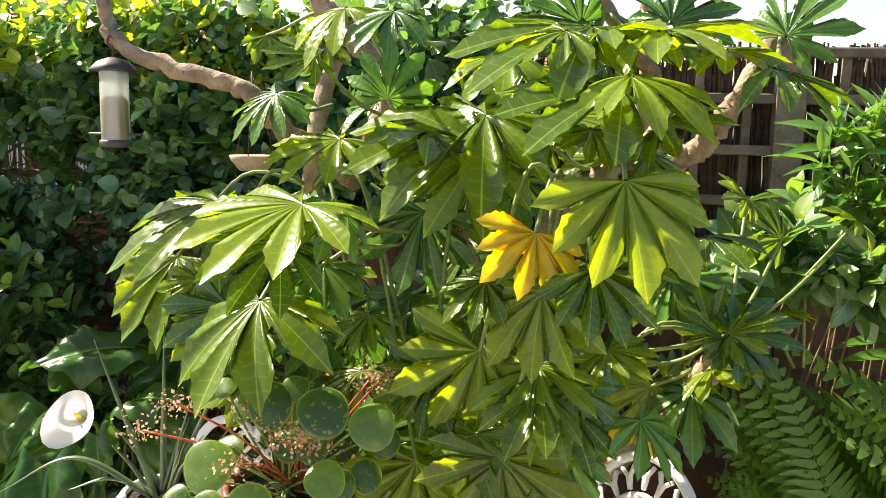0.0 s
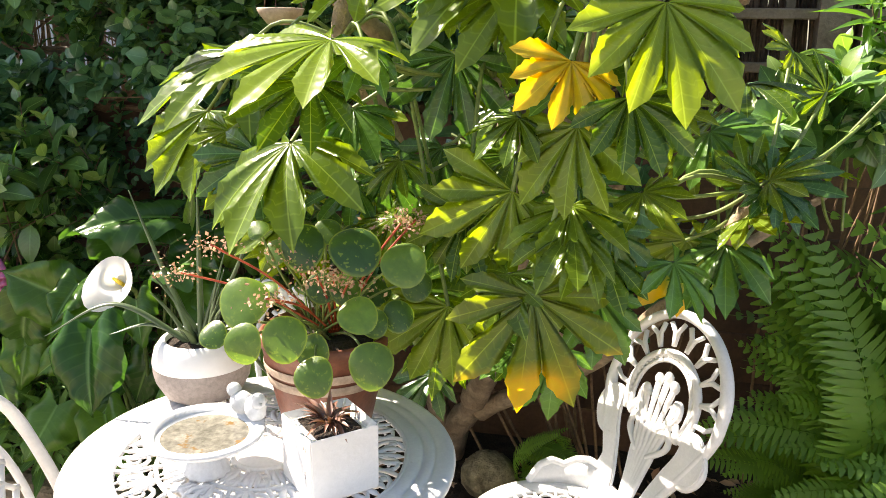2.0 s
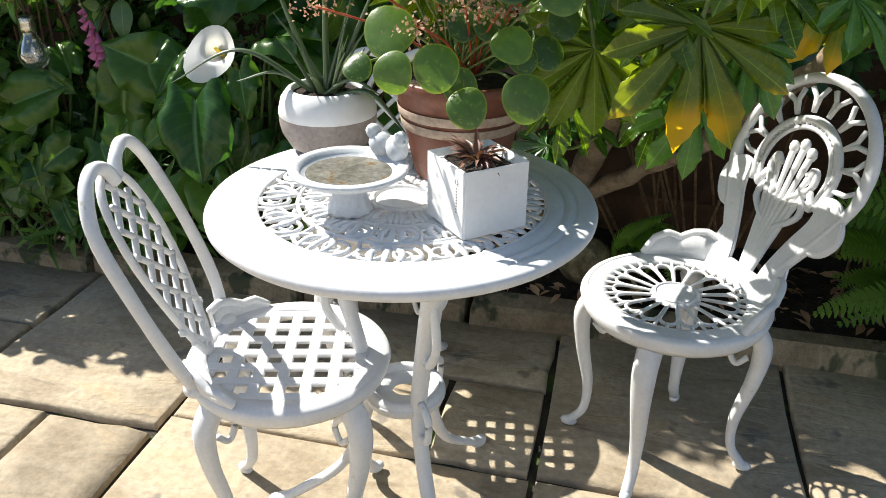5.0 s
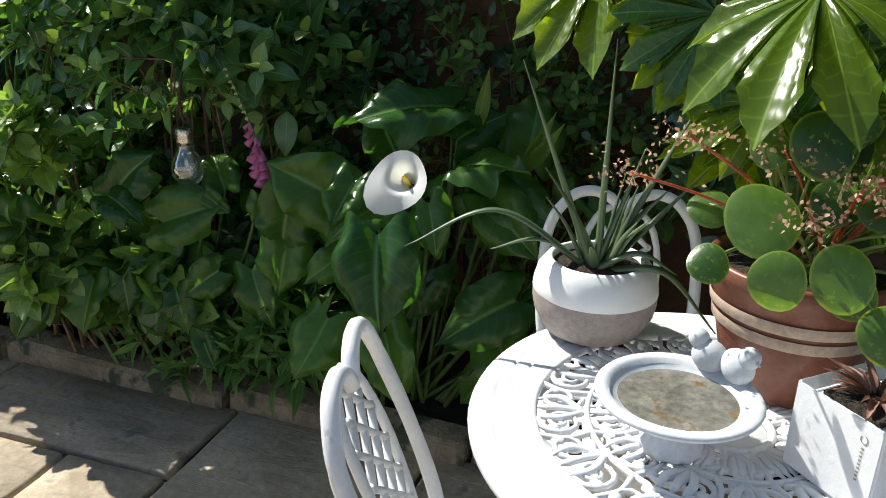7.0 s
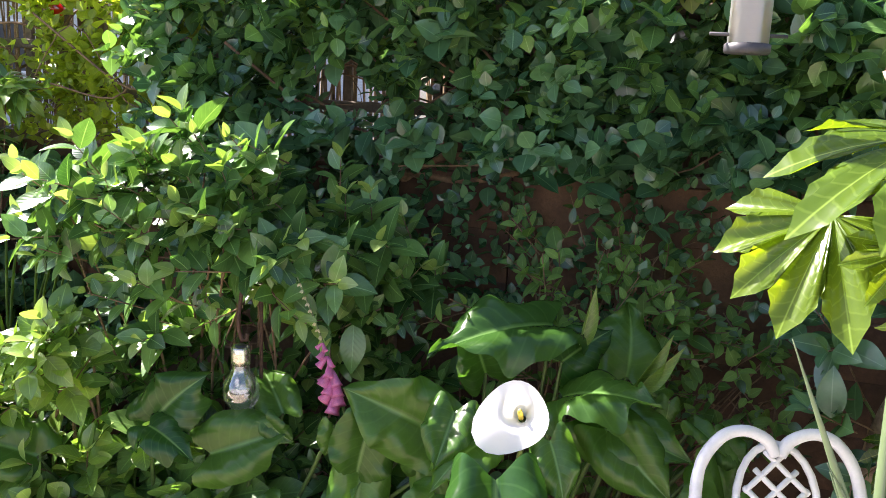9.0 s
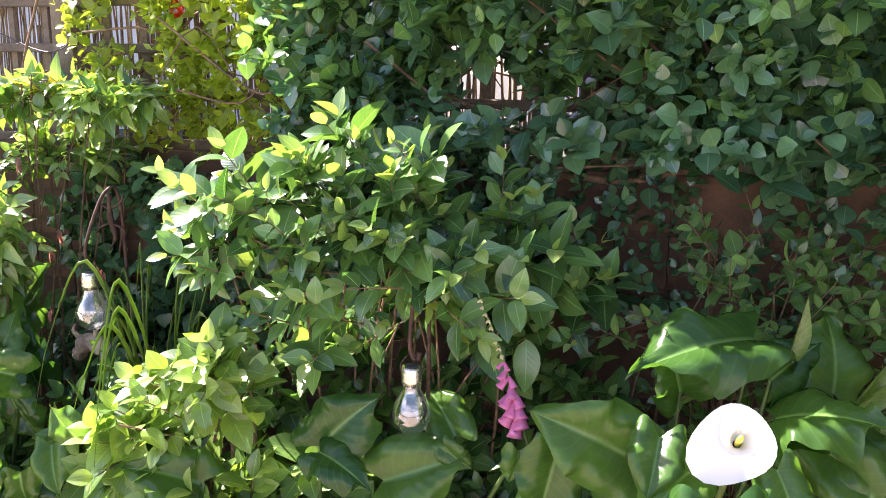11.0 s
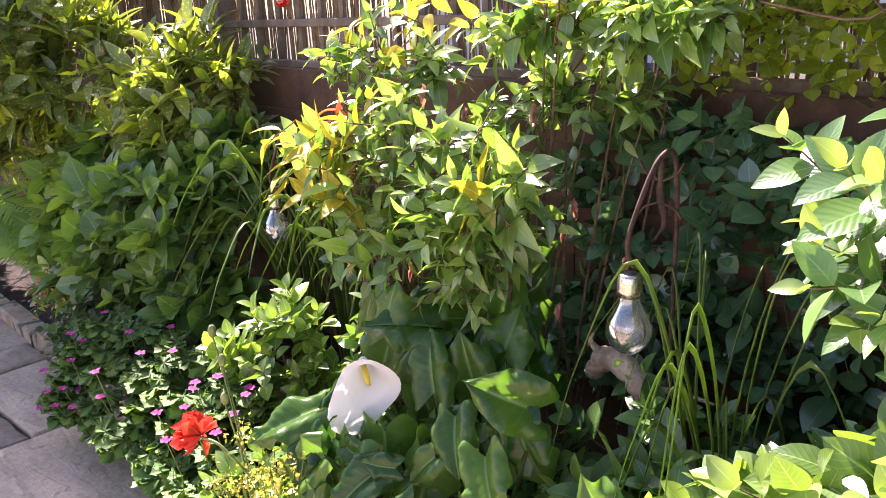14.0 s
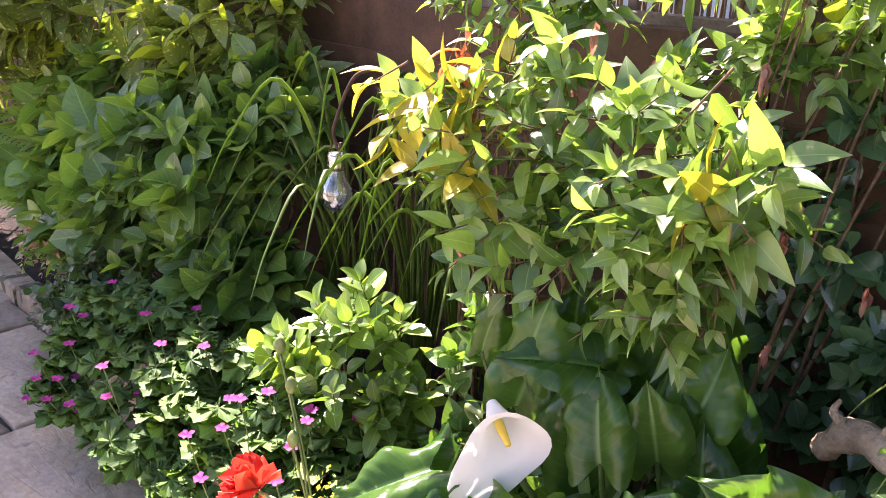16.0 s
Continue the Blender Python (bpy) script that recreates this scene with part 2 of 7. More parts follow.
def frond_shape(seed=0, pairs=34):
    """A fern frond one unit long: toothed leaflets on both sides of an arching rib."""
    g = np.random.default_rng(seed)
    verts, quads = [], []

    def strip(p, d, nrm, ln, w):
        side = np.cross(d, nrm)
        teeth = 10
        base = len(verts)
        for k in range(teeth + 1):
            t = k / teeth
            ww = w * (1 - t) ** 0.6 * (1 if k else 0.5) + 0.0008
            for sgn in (-1, 1):
                verts.append(p + d * ln * t - nrm * 0.10 * ln * t * t + side * sgn * 0.12 * ww)
                verts.append(p + d * ln * (t + 0.55 / teeth) - nrm * 0.10 * ln * t * t + side * sgn * ww)
        for k in range(teeth):
            b = base + 4 * k
            quads.append((b, b + 4, b + 6, b + 2))
            quads.append((b, b + 1, b + 5, b + 4))
            quads.append((b + 2, b + 6, b + 7, b + 3))

    arch = g.uniform(0.22, 0.42)
    rib = lambda t: np.array([0.0, 0.84 * t ** 1.12, (0.85 + 0.5 * arch) * t - (0.72 + arch) * t * t])
    for i in range(pairs):
        t = 0.12 + 0.88 * (i / pairs)
        p = rib(t)
        tang = unit(rib(t + 0.01) - p)
        nrm = unit(np.cross(np.array([1.0, 0, 0]), tang))
        ln = 0.118 * math.sin(math.pi * min(1.0, 0.18 + 0.82 * t)) ** 0.8 + 0.006
        for sgn in (-1, 1):
            d = unit(np.array([sgn * 1.0, 0, 0]) + 0.42 * tang + nrm * g.uniform(-0.12, 0.08))
            strip(p, d, nrm, ln * g.uniform(0.88, 1.08), 0.0095)
    n0 = len(verts)
    pts = [rib(t) for t in np.linspace(0, 1, 14)]
    for k, p in enumerate(pts):
        r = 0.006 * (1 - k / 15)
        verts += [p + np.array([-r, 0, 0]), p + np.array([r, 0, 0]), p + np.array([0, 0, -r])]
    for k in range(13):
        b = n0 + 3 * k
        quads += [(b, b + 1, b + 4, b + 3), (b + 1, b + 2, b + 5, b + 4), (b + 2, b, b + 3, b + 5)]
    v = np.asarray(verts)
    uv = np.stack([np.full(len(v), 0.8), np.clip(v[:, 1], 0, 1)], -1)
    return v, [np.asarray(quads)], uv

# ---- materials ----
def nodes_of(name):
    m = bpy.data.materials.new(name)
    m.use_nodes = True
    nt = m.node_tree
    return m, nt, nt.nodes["Principled BSDF"], nt.nodes["Material Output"]


def noise_node(nt, scale, detail=6, rough=0.6, coord="Object"):
    tc = nt.nodes.new("ShaderNodeTexCoord")
    n = nt.nodes.new("ShaderNodeTexNoise")
    n.inputs["Scale"].default_value, n.inputs["Detail"].default_value, n.inputs["Roughness"].default_value = scale, detail, rough
    nt.links.new(tc.outputs[coord], n.inputs["Vector"])
    return n


def ramp_node(nt, source, stops):
    r = nt.nodes.new("ShaderNodeValToRGB")
    while len(r.color_ramp.elements) < len(stops):
        r.color_ramp.elements.new(0.5)
    for e, (p, c) in zip(r.color_ramp.elements, stops):
        e.position, e.color = p, (*c, 1)
    nt.links.new(source, r.inputs[0])
    return r


def mix_node(nt, a, b, fac, mode="MIX"):
    m = nt.nodes.new("ShaderNodeMix")
    m.data_type, m.blend_type = "RGBA", mode
    for sock, val in ((m.inputs[0], fac), (m.inputs[6], a), (m.inputs[7], b)):
        if isinstance(val, (int, float)):
            sock.default_value = val
        elif isinstance(val, tuple):
            sock.default_value = (*val, 1)
        else:
            nt.links.new(val, sock)
    return m.outputs[2]


def bump_node(nt, height, strength, distance, bsdf):
    b = nt.nodes.new("ShaderNodeBump")
    b.inputs["Strength"].default_value, b.inputs["Distance"].default_value = strength, distance
    nt.links.new(height, b.inputs["Height"])
    nt.links.new(b.outputs[0], bsdf.inputs["Normal"])
    return b


def surface(name, dark, light, scale=6, rough=0.7, metal=0.0, fine=60, bump=0.3, depth=0.004, spots=None, vary=0.15, coord="Object", riven=False, mottle=0.28):
    """A solid surface: two tones at a broad scale, fine grain, bump and random tone by object."""
    m, nt, b, out = nodes_of(name)
    broad = noise_node(nt, scale, 5, 0.6, coord)
    grain = noise_node(nt, fine, 4, 0.7, coord)
    col = ramp_node(nt, broad.outputs[0], [(0.35, dark), (0.65, light)]).outputs[0]
    g = ramp_node(nt, grain.outputs[0], [(0.3, (1 - mottle,) * 3), (0.7, (1 + mottle * 0.36,) * 3)]).outputs[0]
    col = mix_node(nt, col, g, 1.0, "MULTIPLY")
    if spots:
        s = noise_node(nt, spots[1], 3, 0.6, coord)
        f = ramp_node(nt, s.outputs[0], [(spots[2], (0, 0, 0)), (spots[2] + 0.06, (1, 1, 1))]).outputs[0]
        col = mix_node(nt, col, spots[0], f)
    info = nt.nodes.new("ShaderNodeObjectInfo")
    r = ramp_node(nt, info.outputs["Random"], [(0.0, (1 - vary,) * 3), (1.0, (1 + vary * 0.6,) * 3)]).outputs[0]
    col = mix_node(nt, col, r, 1.0, "MULTIPLY")
    nt.links.new(col, b.inputs["Base Color"])
    b.inputs["Roughness"].default_value, b.inputs["Metallic"].default_value = rough, metal
    h = nt.nodes.new("ShaderNodeMath")
    h.operation = "ADD"
    nt.links.new(broad.outputs[0], h.inputs[0])
    nt.links.new(grain.outputs[0], h.inputs[1])
    if riven:
        tc = nt.nodes.new("ShaderNodeTexCoord")
        mp = nt.nodes.new("ShaderNodeMapping")
        mp.inputs["Scale"].default_value = (2.2, 9.0, 2.0)
        mp.inputs["Rotation"].default_value = (0, 0, 0.5)
        ln = nt.nodes.new("ShaderNodeTexNoise")
        ln.inputs["Scale"].default_value, ln.inputs["Detail"].default_value, ln.inputs["Distortion"].default_value = 1.3, 5, 0.8
        nt.links.new(tc.outputs["Object"], mp.inputs["Vector"])
        nt.links.new(mp.outputs[0], ln.inputs["Vector"])
        step = ramp_node(nt, ln.outputs[0], [(0.40, (0, 0, 0)), (0.44, (0.45, 0.45, 0.45)), (0.55, (0.5, 0.5, 0.5)), (0.58, (1, 1, 1))]).outputs[0]
        h2 = nt.nodes.new("ShaderNodeMath")
        h2.operation = "ADD"
        nt.links.new(h.outputs[0], h2.inputs[0])
        nt.links.new(step, h2.inputs[1])
        h = h2
        col = mix_node(nt, col, ramp_node(nt, ln.outputs[0], [(0.35, (0.80, 0.77, 0.72)), (0.50, (1, 1, 1)), (0.66, (1.08, 1.02, 0.92))]).outputs[0], 1.0, "MULTIPLY")
        nt.links.new(col, b.inputs["Base Color"])
    bump_node(nt, h.outputs[0], bump, depth, b)
    return m


def foliage(name, dark, light, back=None, rough=0.38, through=0.4, vein=0.25, ribs=0.0, spots=None, edge=None, patch=None, island=True, spec=0.85, plain=False):
    """A leaf: tone varies leaf by leaf, paler midrib and side veins, gloss, light shines through."""
    m, nt, b, out = nodes_of(name)
    if island:
        src = nt.nodes.new("ShaderNodeNewGeometry").outputs["Random Per Island"]
    else:
        src = nt.nodes.new("ShaderNodeObjectInfo").outputs["Random"]
    col = ramp_node(nt, src, [(0.0, dark), (0.75, light), (1.0, tuple(min(1, c * 1.25) for c in light))]).outputs[0]
    near = 1.0 if island else 0.16
    blot = noise_node(nt, 22 * near, 4, 0.6)
    col = mix_node(nt, col, ramp_node(nt, blot.outputs[0], [(0.3, (0.75, 0.78, 0.75)), (0.7, (1.12, 1.1, 1.0))]).outputs[0], 0.06 if plain else 1.0, "MULTIPLY")
    uvn = nt.nodes.new("ShaderNodeUVMap")
    sep = nt.nodes.new("ShaderNodeSeparateXYZ")
    nt.links.new(uvn.outputs[0], sep.inputs[0])
    mid = nt.nodes.new("ShaderNodeMath")
    mid.operation = "SUBTRACT"
    nt.links.new(sep.outputs[0], mid.inputs[0])
    mid.inputs[1].default_value = 0.5
    ab = nt.nodes.new("ShaderNodeMath")
    ab.operation = "ABSOLUTE"
    nt.links.new(mid.outputs[0], ab.inputs[0])
    line = ramp_node(nt, ab.outputs[0], [(0.0, (1, 1, 1)), (0.035, (0, 0, 0))]).outputs[0]
    pale = tuple(min(1, c * 1.9 + 0.05) for c in light)
    veinf = nt.nodes.new("ShaderNodeMath")
    veinf.operation = "MULTIPLY"
    nt.links.new(line, veinf.inputs[0])
    veinf.inputs[1].default_value = vein * 2
    col = mix_node(nt, col, pale, veinf.outputs[0])
    if ribs:
        k = nt.nodes.new("ShaderNodeMath")
        k.operation = "MULTIPLY_ADD"
        nt.links.new(ab.outputs[0], k.inputs[0])
        k.inputs[1].default_value = -0.55
        nt.links.new(sep.outputs[1], k.inputs[2])
        s = nt.nodes.new("ShaderNodeMath")
        s.operation = "MULTIPLY"
        nt.links.new(k.outputs[0], s.inputs[0])
        s.inputs[1].default_value = 55
        w = nt.nodes.new("ShaderNodeMath")
        w.operation = "SINE"
        nt.links.new(s.outputs[0], w.inputs[0])
        f = ramp_node(nt, w.outputs[0], [(0.80, (0, 0, 0)), (1.0, (ribs, ribs, ribs))]).outputs[0]
        col = mix_node(nt, col, pale, f)
        bump_node(nt, w.outputs[0], 0.11, 0.0014, b)
    else:
        fine = noise_node(nt, 120 * near, 3, 0.6)
        bump_node(nt, fine.outputs[0], 0.25, 0.002, b)
    if edge:
        along = sep.outputs[1]
        if len(edge) > 3:
            own = nt.nodes.new("ShaderNodeSeparateXYZ")
            nt.links.new(nt.nodes.new("ShaderNodeTexCoord").outputs["Object"], own.inputs[0])
            along = own.outputs[1]
        f = ramp_node(nt, along, [(edge[1], (0, 0, 0)), (edge[2], (1, 1, 1))]).outputs[0]
        e = mix_node(nt, (0, 0, 0), f, ramp_node(nt, noise_node(nt, 1.2, 2).outputs[0], [(0.30, (0, 0, 0)), (0.5, (1, 1, 1))]).outputs[0])
        col = mix_node(nt, col, edge[0], e)
    if spots:
        sp = noise_node(nt, spots[1] * near, 2, 0.5)
        f = ramp_node(nt, sp.outputs[0], [(spots[2], (0, 0, 0)), (spots[2] + 0.03, (1, 1, 1))]).outputs[0]
        col = mix_node(nt, col, spots[0], f)
    nt.links.new(col, b.inputs["Base Color"])
    b.inputs["Roughness"].default_value = rough
    b.inputs["Specular IOR Level"].default_value = spec
    tr = nt.nodes.new("ShaderNodeBsdfTranslucent")
    tcol = mix_node(nt, col, back or (1.9, 1.9, 0.75), 1.0, "MULTIPLY")
    nt.links.new(tcol, tr.inputs["Color"])
    mx = nt.nodes.new("ShaderNodeMixShader")
    mx.inputs[0].default_value = through
    nt.links.new(b.outputs[0], mx.inputs[1])
    nt.links.new(tr.outputs[0], mx.inputs[2])
    nt.links.new(mx.outputs[0], out.inputs["Surface"])
    return m


def glass(name, tint, rough=0.03, fill_part=0.16):
    m, nt, b, out = nodes_of(name)
    clear = nt.nodes.new("ShaderNodeBsdfTransparent")
    clear.inputs["Color"].default_value = (*tint, 1)
    shine = nt.nodes.new("ShaderNodeBsdfGlossy")
    shine.inputs["Roughness"].default_value = rough
    edge = nt.nodes.new("ShaderNodeLayerWeight")
    edge.inputs["Blend"].default_value = 0.35
    lift = nt.nodes.new("ShaderNodeMath")
    lift.operation, lift.use_clamp = "MULTIPLY_ADD", True
    lift.inputs[1].default_value, lift.inputs[2].default_value = 0.75, 0.25
    nt.links.new(edge.outputs["Fresnel"], lift.inputs[0])
    mx = nt.nodes.new("ShaderNodeMixShader")
    nt.links.new(lift.outputs[0], mx.inputs[0])
    nt.links.new(clear.outputs[0], mx.inputs[1])
    nt.links.new(shine.outputs[0], mx.inputs[2])
    # Translucent share puts pale highlights into clear glass and brightens the coloured bulbs.
    highlight_fill = nt.nodes.new("ShaderNodeBsdfTranslucent")
    highlight_fill.inputs["Color"].default_value = (*(tint if fill_part > 0.3 else (0.5 + 0.5 * c for c in tint)), 1)
    fill_mix = nt.nodes.new("ShaderNodeMixShader")
    fill_mix.inputs[0].default_value = fill_part
    nt.links.new(mx.outputs[0], fill_mix.inputs[1])
    nt.links.new(highlight_fill.outputs[0], fill_mix.inputs[2])
    nt.links.new(fill_mix.outputs[0], out.inputs["Surface"])
    return m


SANDSTONE = surface("sandstone", (0.365, 0.295, 0.205), (0.50, 0.42, 0.31), 3.5, 0.85, fine=45, bump=0.40, depth=0.007, spots=((0.23, 0.20, 0.165), 7, 0.62), vary=0.26, riven=True)
KERBSTONE = surface("kerbstone", (0.26, 0.20, 0.13), (0.43, 0.345, 0.235), 9, 0.9, fine=60, bump=0.8, depth=0.012, spots=((0.08, 0.09, 0.05), 6, 0.58), vary=0.25)
SOIL = surface("soil", (0.022, 0.015, 0.010), (0.075, 0.048, 0.030), 18, 0.95, fine=90, bump=1.0, depth=0.03, spots=((0.16, 0.11, 0.07), 60, 0.66))
JOINT = surface("joint", (0.03, 0.028, 0.02), (0.07, 0.06, 0.045), 9, 0.95, fine=120, bump=0.8, depth=0.01, spots=((0.06, 0.10, 0.02), 5, 0.56))
BOARD = surface("fence_board", (0.070, 0.035, 0.018), (0.160, 0.082, 0.042), 5, 0.8, fine=70, bump=0.5, depth=0.006, vary=0.3)
WEATHERED = surface("weathered_wood", (0.125, 0.092, 0.060), (0.25, 0.195, 0.135), 8, 0.85, fine=90, bump=0.5, depth=0.005, vary=0.25)
REED = surface("reed", (0.17, 0.115, 0.055), (0.36, 0.26, 0.135), 20, 0.8, fine=150, bump=0.3, depth=0.002, vary=0.2)
BRUSH = surface("brushwood", (0.055, 0.032, 0.020), (0.16, 0.095, 0.055), 20, 0.85, fine=150, bump=0.4, depth=0.003, vary=0.2)
WHITE_METAL = surface("white_painted_metal", (0.66, 0.67, 0.69), (0.76, 0.765, 0.775), 10, 0.42, fine=140, bump=0.22, depth=0.002, spots=((0.52, 0.50, 0.46), 24, 0.70), vary=0.03, mottle=0.08)
TERRACOTTA = surface("terracotta", (0.15, 0.045, 0.024), (0.235, 0.080, 0.042), 12, 0.42, fine=90, bump=0.3, depth=0.002)
TERRACOTTA_PALE = surface("terracotta_pale_band", (0.42, 0.30, 0.22), (0.55, 0.42, 0.32), 14, 0.7, fine=90, bump=0.3, depth=0.002)
POT_WHITE = surface("pot_white_glaze", (0.78, 0.78, 0.78), (0.82, 0.82, 0.82), 8, 0.45, fine=60, bump=0.1, depth=0.001, vary=0.02, mottle=0.04)
POT_GREY = surface("pot_bare_clay", (0.29, 0.245, 0.225), (0.36, 0.31, 0.285), 10, 0.85, fine=100, bump=0.3, depth=0.002)
CONCRETE = surface("white_concrete", (0.77, 0.77, 0.77), (0.82, 0.82, 0.82), 9, 0.8, fine=110, bump=0.3, depth=0.002, spots=((0.42, 0.42, 0.42), 80, 0.77), vary=0.02, mottle=0.05)
BATHSTONE = surface("pale_blue_stone", (0.54, 0.57, 0.61), (0.66, 0.68, 0.71), 12, 0.75, fine=90, bump=0.3, depth=0.002, vary=0.04, mottle=0.12)
SILT = surface("silted_basin", (0.13, 0.125, 0.105), (0.27, 0.255, 0.22), 22, 0.25, fine=90, bump=0.2, depth=0.001, spots=((0.17, 0.10, 0.035), 26, 0.58))
BARK = surface("fatsia_bark", (0.21, 0.15, 0.095), (0.43, 0.33, 0.22), 16, 0.85, fine=70, bump=0.9, depth=0.008)
TWIG = surface("twig_bark", (0.13, 0.08, 0.045), (0.27, 0.17, 0.09), 20, 0.85, fine=80, bump=0.6, depth=0.004)
DRIFT = surface("driftwood", (0.26, 0.19, 0.125), (0.56, 0.45, 0.32), 14, 0.9, fine=60, bump=1.0, depth=0.012)
ARUM_STEM = surface("arum_stem", (0.04, 0.085, 0.02), (0.09, 0.15, 0.035), 20, 0.4, fine=80, bump=0.2, depth=0.002)
GREEN_STEM = surface("green_stem", (0.11, 0.17, 0.04), (0.22, 0.29, 0.08), 20, 0.5, fine=80, bump=0.2, depth=0.002)
RED_STEM = surface("red_stem", (0.35, 0.05, 0.02), (0.55, 0.11, 0.04), 20, 0.5, fine=80, bump=0.2, depth=0.002)
IRON = surface("rusty_iron", (0.055, 0.030, 0.020), (0.13, 0.072, 0.045), 30, 0.75, metal=0.35, fine=120, bump=0.5, depth=0.002)
BRASS = surface("brushed_pale_brass_cap", (0.60, 0.55, 0.43), (0.80, 0.75, 0.63), 40, 0.25, metal=0.9, fine=200, bump=0.1, depth=0.001)
DARK_PLASTIC = surface("dark_plastic", (0.035, 0.034, 0.036), (0.06, 0.058, 0.062), 20, 0.45, fine=100, bump=0.1, depth=0.001)
SEED = surface("bird_seed", (0.20, 0.12, 0.05), (0.45, 0.30, 0.14), 70, 0.8, fine=220, bump=0.8, depth=0.004)
FOSSIL = surface("mottled_round_stone", (0.13, 0.105, 0.055), (0.33, 0.28, 0.165), 28, 0.85, fine=80, bump=0.9, depth=0.012)
RENDER_WALL = surface("pale_render", (0.66, 0.65, 0.62), (0.76, 0.75, 0.73), 2, 0.9, fine=30, bump=0.3, depth=0.004)
ROOF_TILE = surface("red_roof_tile", (0.30, 0.12, 0.075), (0.42, 0.19, 0.12), 5, 0.85, fine=20, bump=0.4, depth=0.01, vary=0.2)
CLEAR_GLASS = glass("clear_glass", (0.93, 0.95, 0.96), 0.08)
TUBE_GLASS = glass("feeder_tube", (0.85, 0.92, 0.86), 0.3)

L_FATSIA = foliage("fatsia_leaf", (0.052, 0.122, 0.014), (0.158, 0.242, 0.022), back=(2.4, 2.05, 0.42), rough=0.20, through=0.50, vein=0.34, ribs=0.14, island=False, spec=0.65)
# Darker copy that puts shade into inner and hanging leaves; elsewhere mixed at random.
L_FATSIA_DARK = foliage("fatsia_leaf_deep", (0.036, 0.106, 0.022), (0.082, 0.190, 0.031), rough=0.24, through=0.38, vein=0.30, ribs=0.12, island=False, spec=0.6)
L_FATSIA_GOLD = foliage("fatsia_leaf_yellowed", (0.62, 0.43, 0.012), (0.75, 0.54, 0.015), rough=0.45, through=0.5, vein=0.2, back=(1.4, 1.2, 0.7), island=False)
L_FATSIA_TURN = foliage("fatsia_leaf_turning", (0.120, 0.190, 0.020), (0.190, 0.270, 0.028), rough=0.30, through=0.62, vein=0.34, ribs=0.12, back=(1.8, 1.5, 0.45), edge=((0.80, 0.50, 0.012), 0.50, 0.68, "along"), island=False)
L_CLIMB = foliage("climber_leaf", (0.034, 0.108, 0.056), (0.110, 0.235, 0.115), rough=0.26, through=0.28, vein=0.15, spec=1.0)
# Yellower climber leaf with sunshine put into its colour; also the aucuba's yellowish tips.
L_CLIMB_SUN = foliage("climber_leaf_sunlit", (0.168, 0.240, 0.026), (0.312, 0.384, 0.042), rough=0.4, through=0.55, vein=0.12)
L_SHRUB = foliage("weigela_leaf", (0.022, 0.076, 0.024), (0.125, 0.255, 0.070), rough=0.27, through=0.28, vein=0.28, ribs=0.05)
L_SHRUB_TIP = foliage("young_leaf", (0.120, 0.225, 0.055), (0.240, 0.350, 0.105), rough=0.30, through=0.38, vein=0.2)
L_HYDRA = foliage("hydrangea_leaf", (0.064, 0.148, 0.038), (0.122, 0.244, 0.054), rough=0.42, through=0.33, vein=0.28, ribs=0.14)
L_HYDRA_LIGHT = foliage("hydrangea_leaf_light", (0.070, 0.158, 0.030), (0.175, 0.285, 0.056), rough=0.36, through=0.38, vein=0.28, ribs=0.14)
L_ARUM = foliage("arum_leaf", (0.026, 0.088, 0.018), (0.078, 0.175, 0.030), rough=0.22, through=0.36, vein=0.34, ribs=0.07, island=False, spec=0.45)
L_AUCUBA = foliage("aucuba_leaf", (0.085, 0.145, 0.034), (0.175, 0.235, 0.052), rough=0.33, through=0.36, vein=0.15, spots=((0.46, 0.45, 0.12), 75, 0.62))
L_LEY = foliage("leycesteria_leaf", (0.050, 0.130, 0.032), (0.200, 0.325, 0.078), rough=0.30, through=0.38, vein=0.2)
L_LEY_GOLD = foliage("leycesteria_gold_leaf", (0.36, 0.33, 0.03), (0.55, 0.48, 0.06), rough=0.4, through=0.5, vein=0.2, back=(1.4, 1.3, 0.6))
L_RED_TIP = foliage("red_young_leaf", (0.45, 0.11, 0.05), (0.60, 0.24, 0.12), rough=0.4, through=0.45, vein=0.15, back=(1.4, 1.0, 0.7))
L_FERN = foliage("fern_leaf", (0.095, 0.215, 0.034), (0.195, 0.350, 0.058), rough=0.5, through=0.46, vein=0.0, island=False)
L_GERAN = foliage("geranium_leaf", (0.063, 0.158, 0.037), (0.140, 0.260, 0.069), rough=0.6, through=0.38, vein=0.2, spec=0.35)
L_LOW = foliage("small_dark_leaf", (0.030, 0.080, 0.028), (0.065, 0.135, 0.05), rough=0.4, through=0.3, vein=0.1)
L_STRAP = foliage("strap_leaf", (0.085, 0.16, 0.030), (0.17, 0.26, 0.05), rough=0.4, through=0.42, vein=0.1)
L_ALOE = foliage("aloe_leaf", (0.070, 0.115, 0.052), (0.12, 0.17, 0.085), rough=0.42, through=0.08, vein=0.0, island=False)
# The yellow-green rim is light at the leaf's edge put into the colour.
L_PILEA = foliage("round_leaf", (0.032, 0.092, 0.028), (0.098, 0.185, 0.038), rough=0.33, through=0.50, vein=0.0, spots=((0.14, 0.225, 0.04), 45, 0.60), edge=((0.24, 0.32, 0.05), 0.90, 1.0), island=False)
L_FROTH = foliage("yellow_froth", (0.34, 0.34, 0.05), (0.52, 0.50, 0.09), rough=0.6, through=0.4, vein=0.0, back=(1.2, 1.2, 0.7))
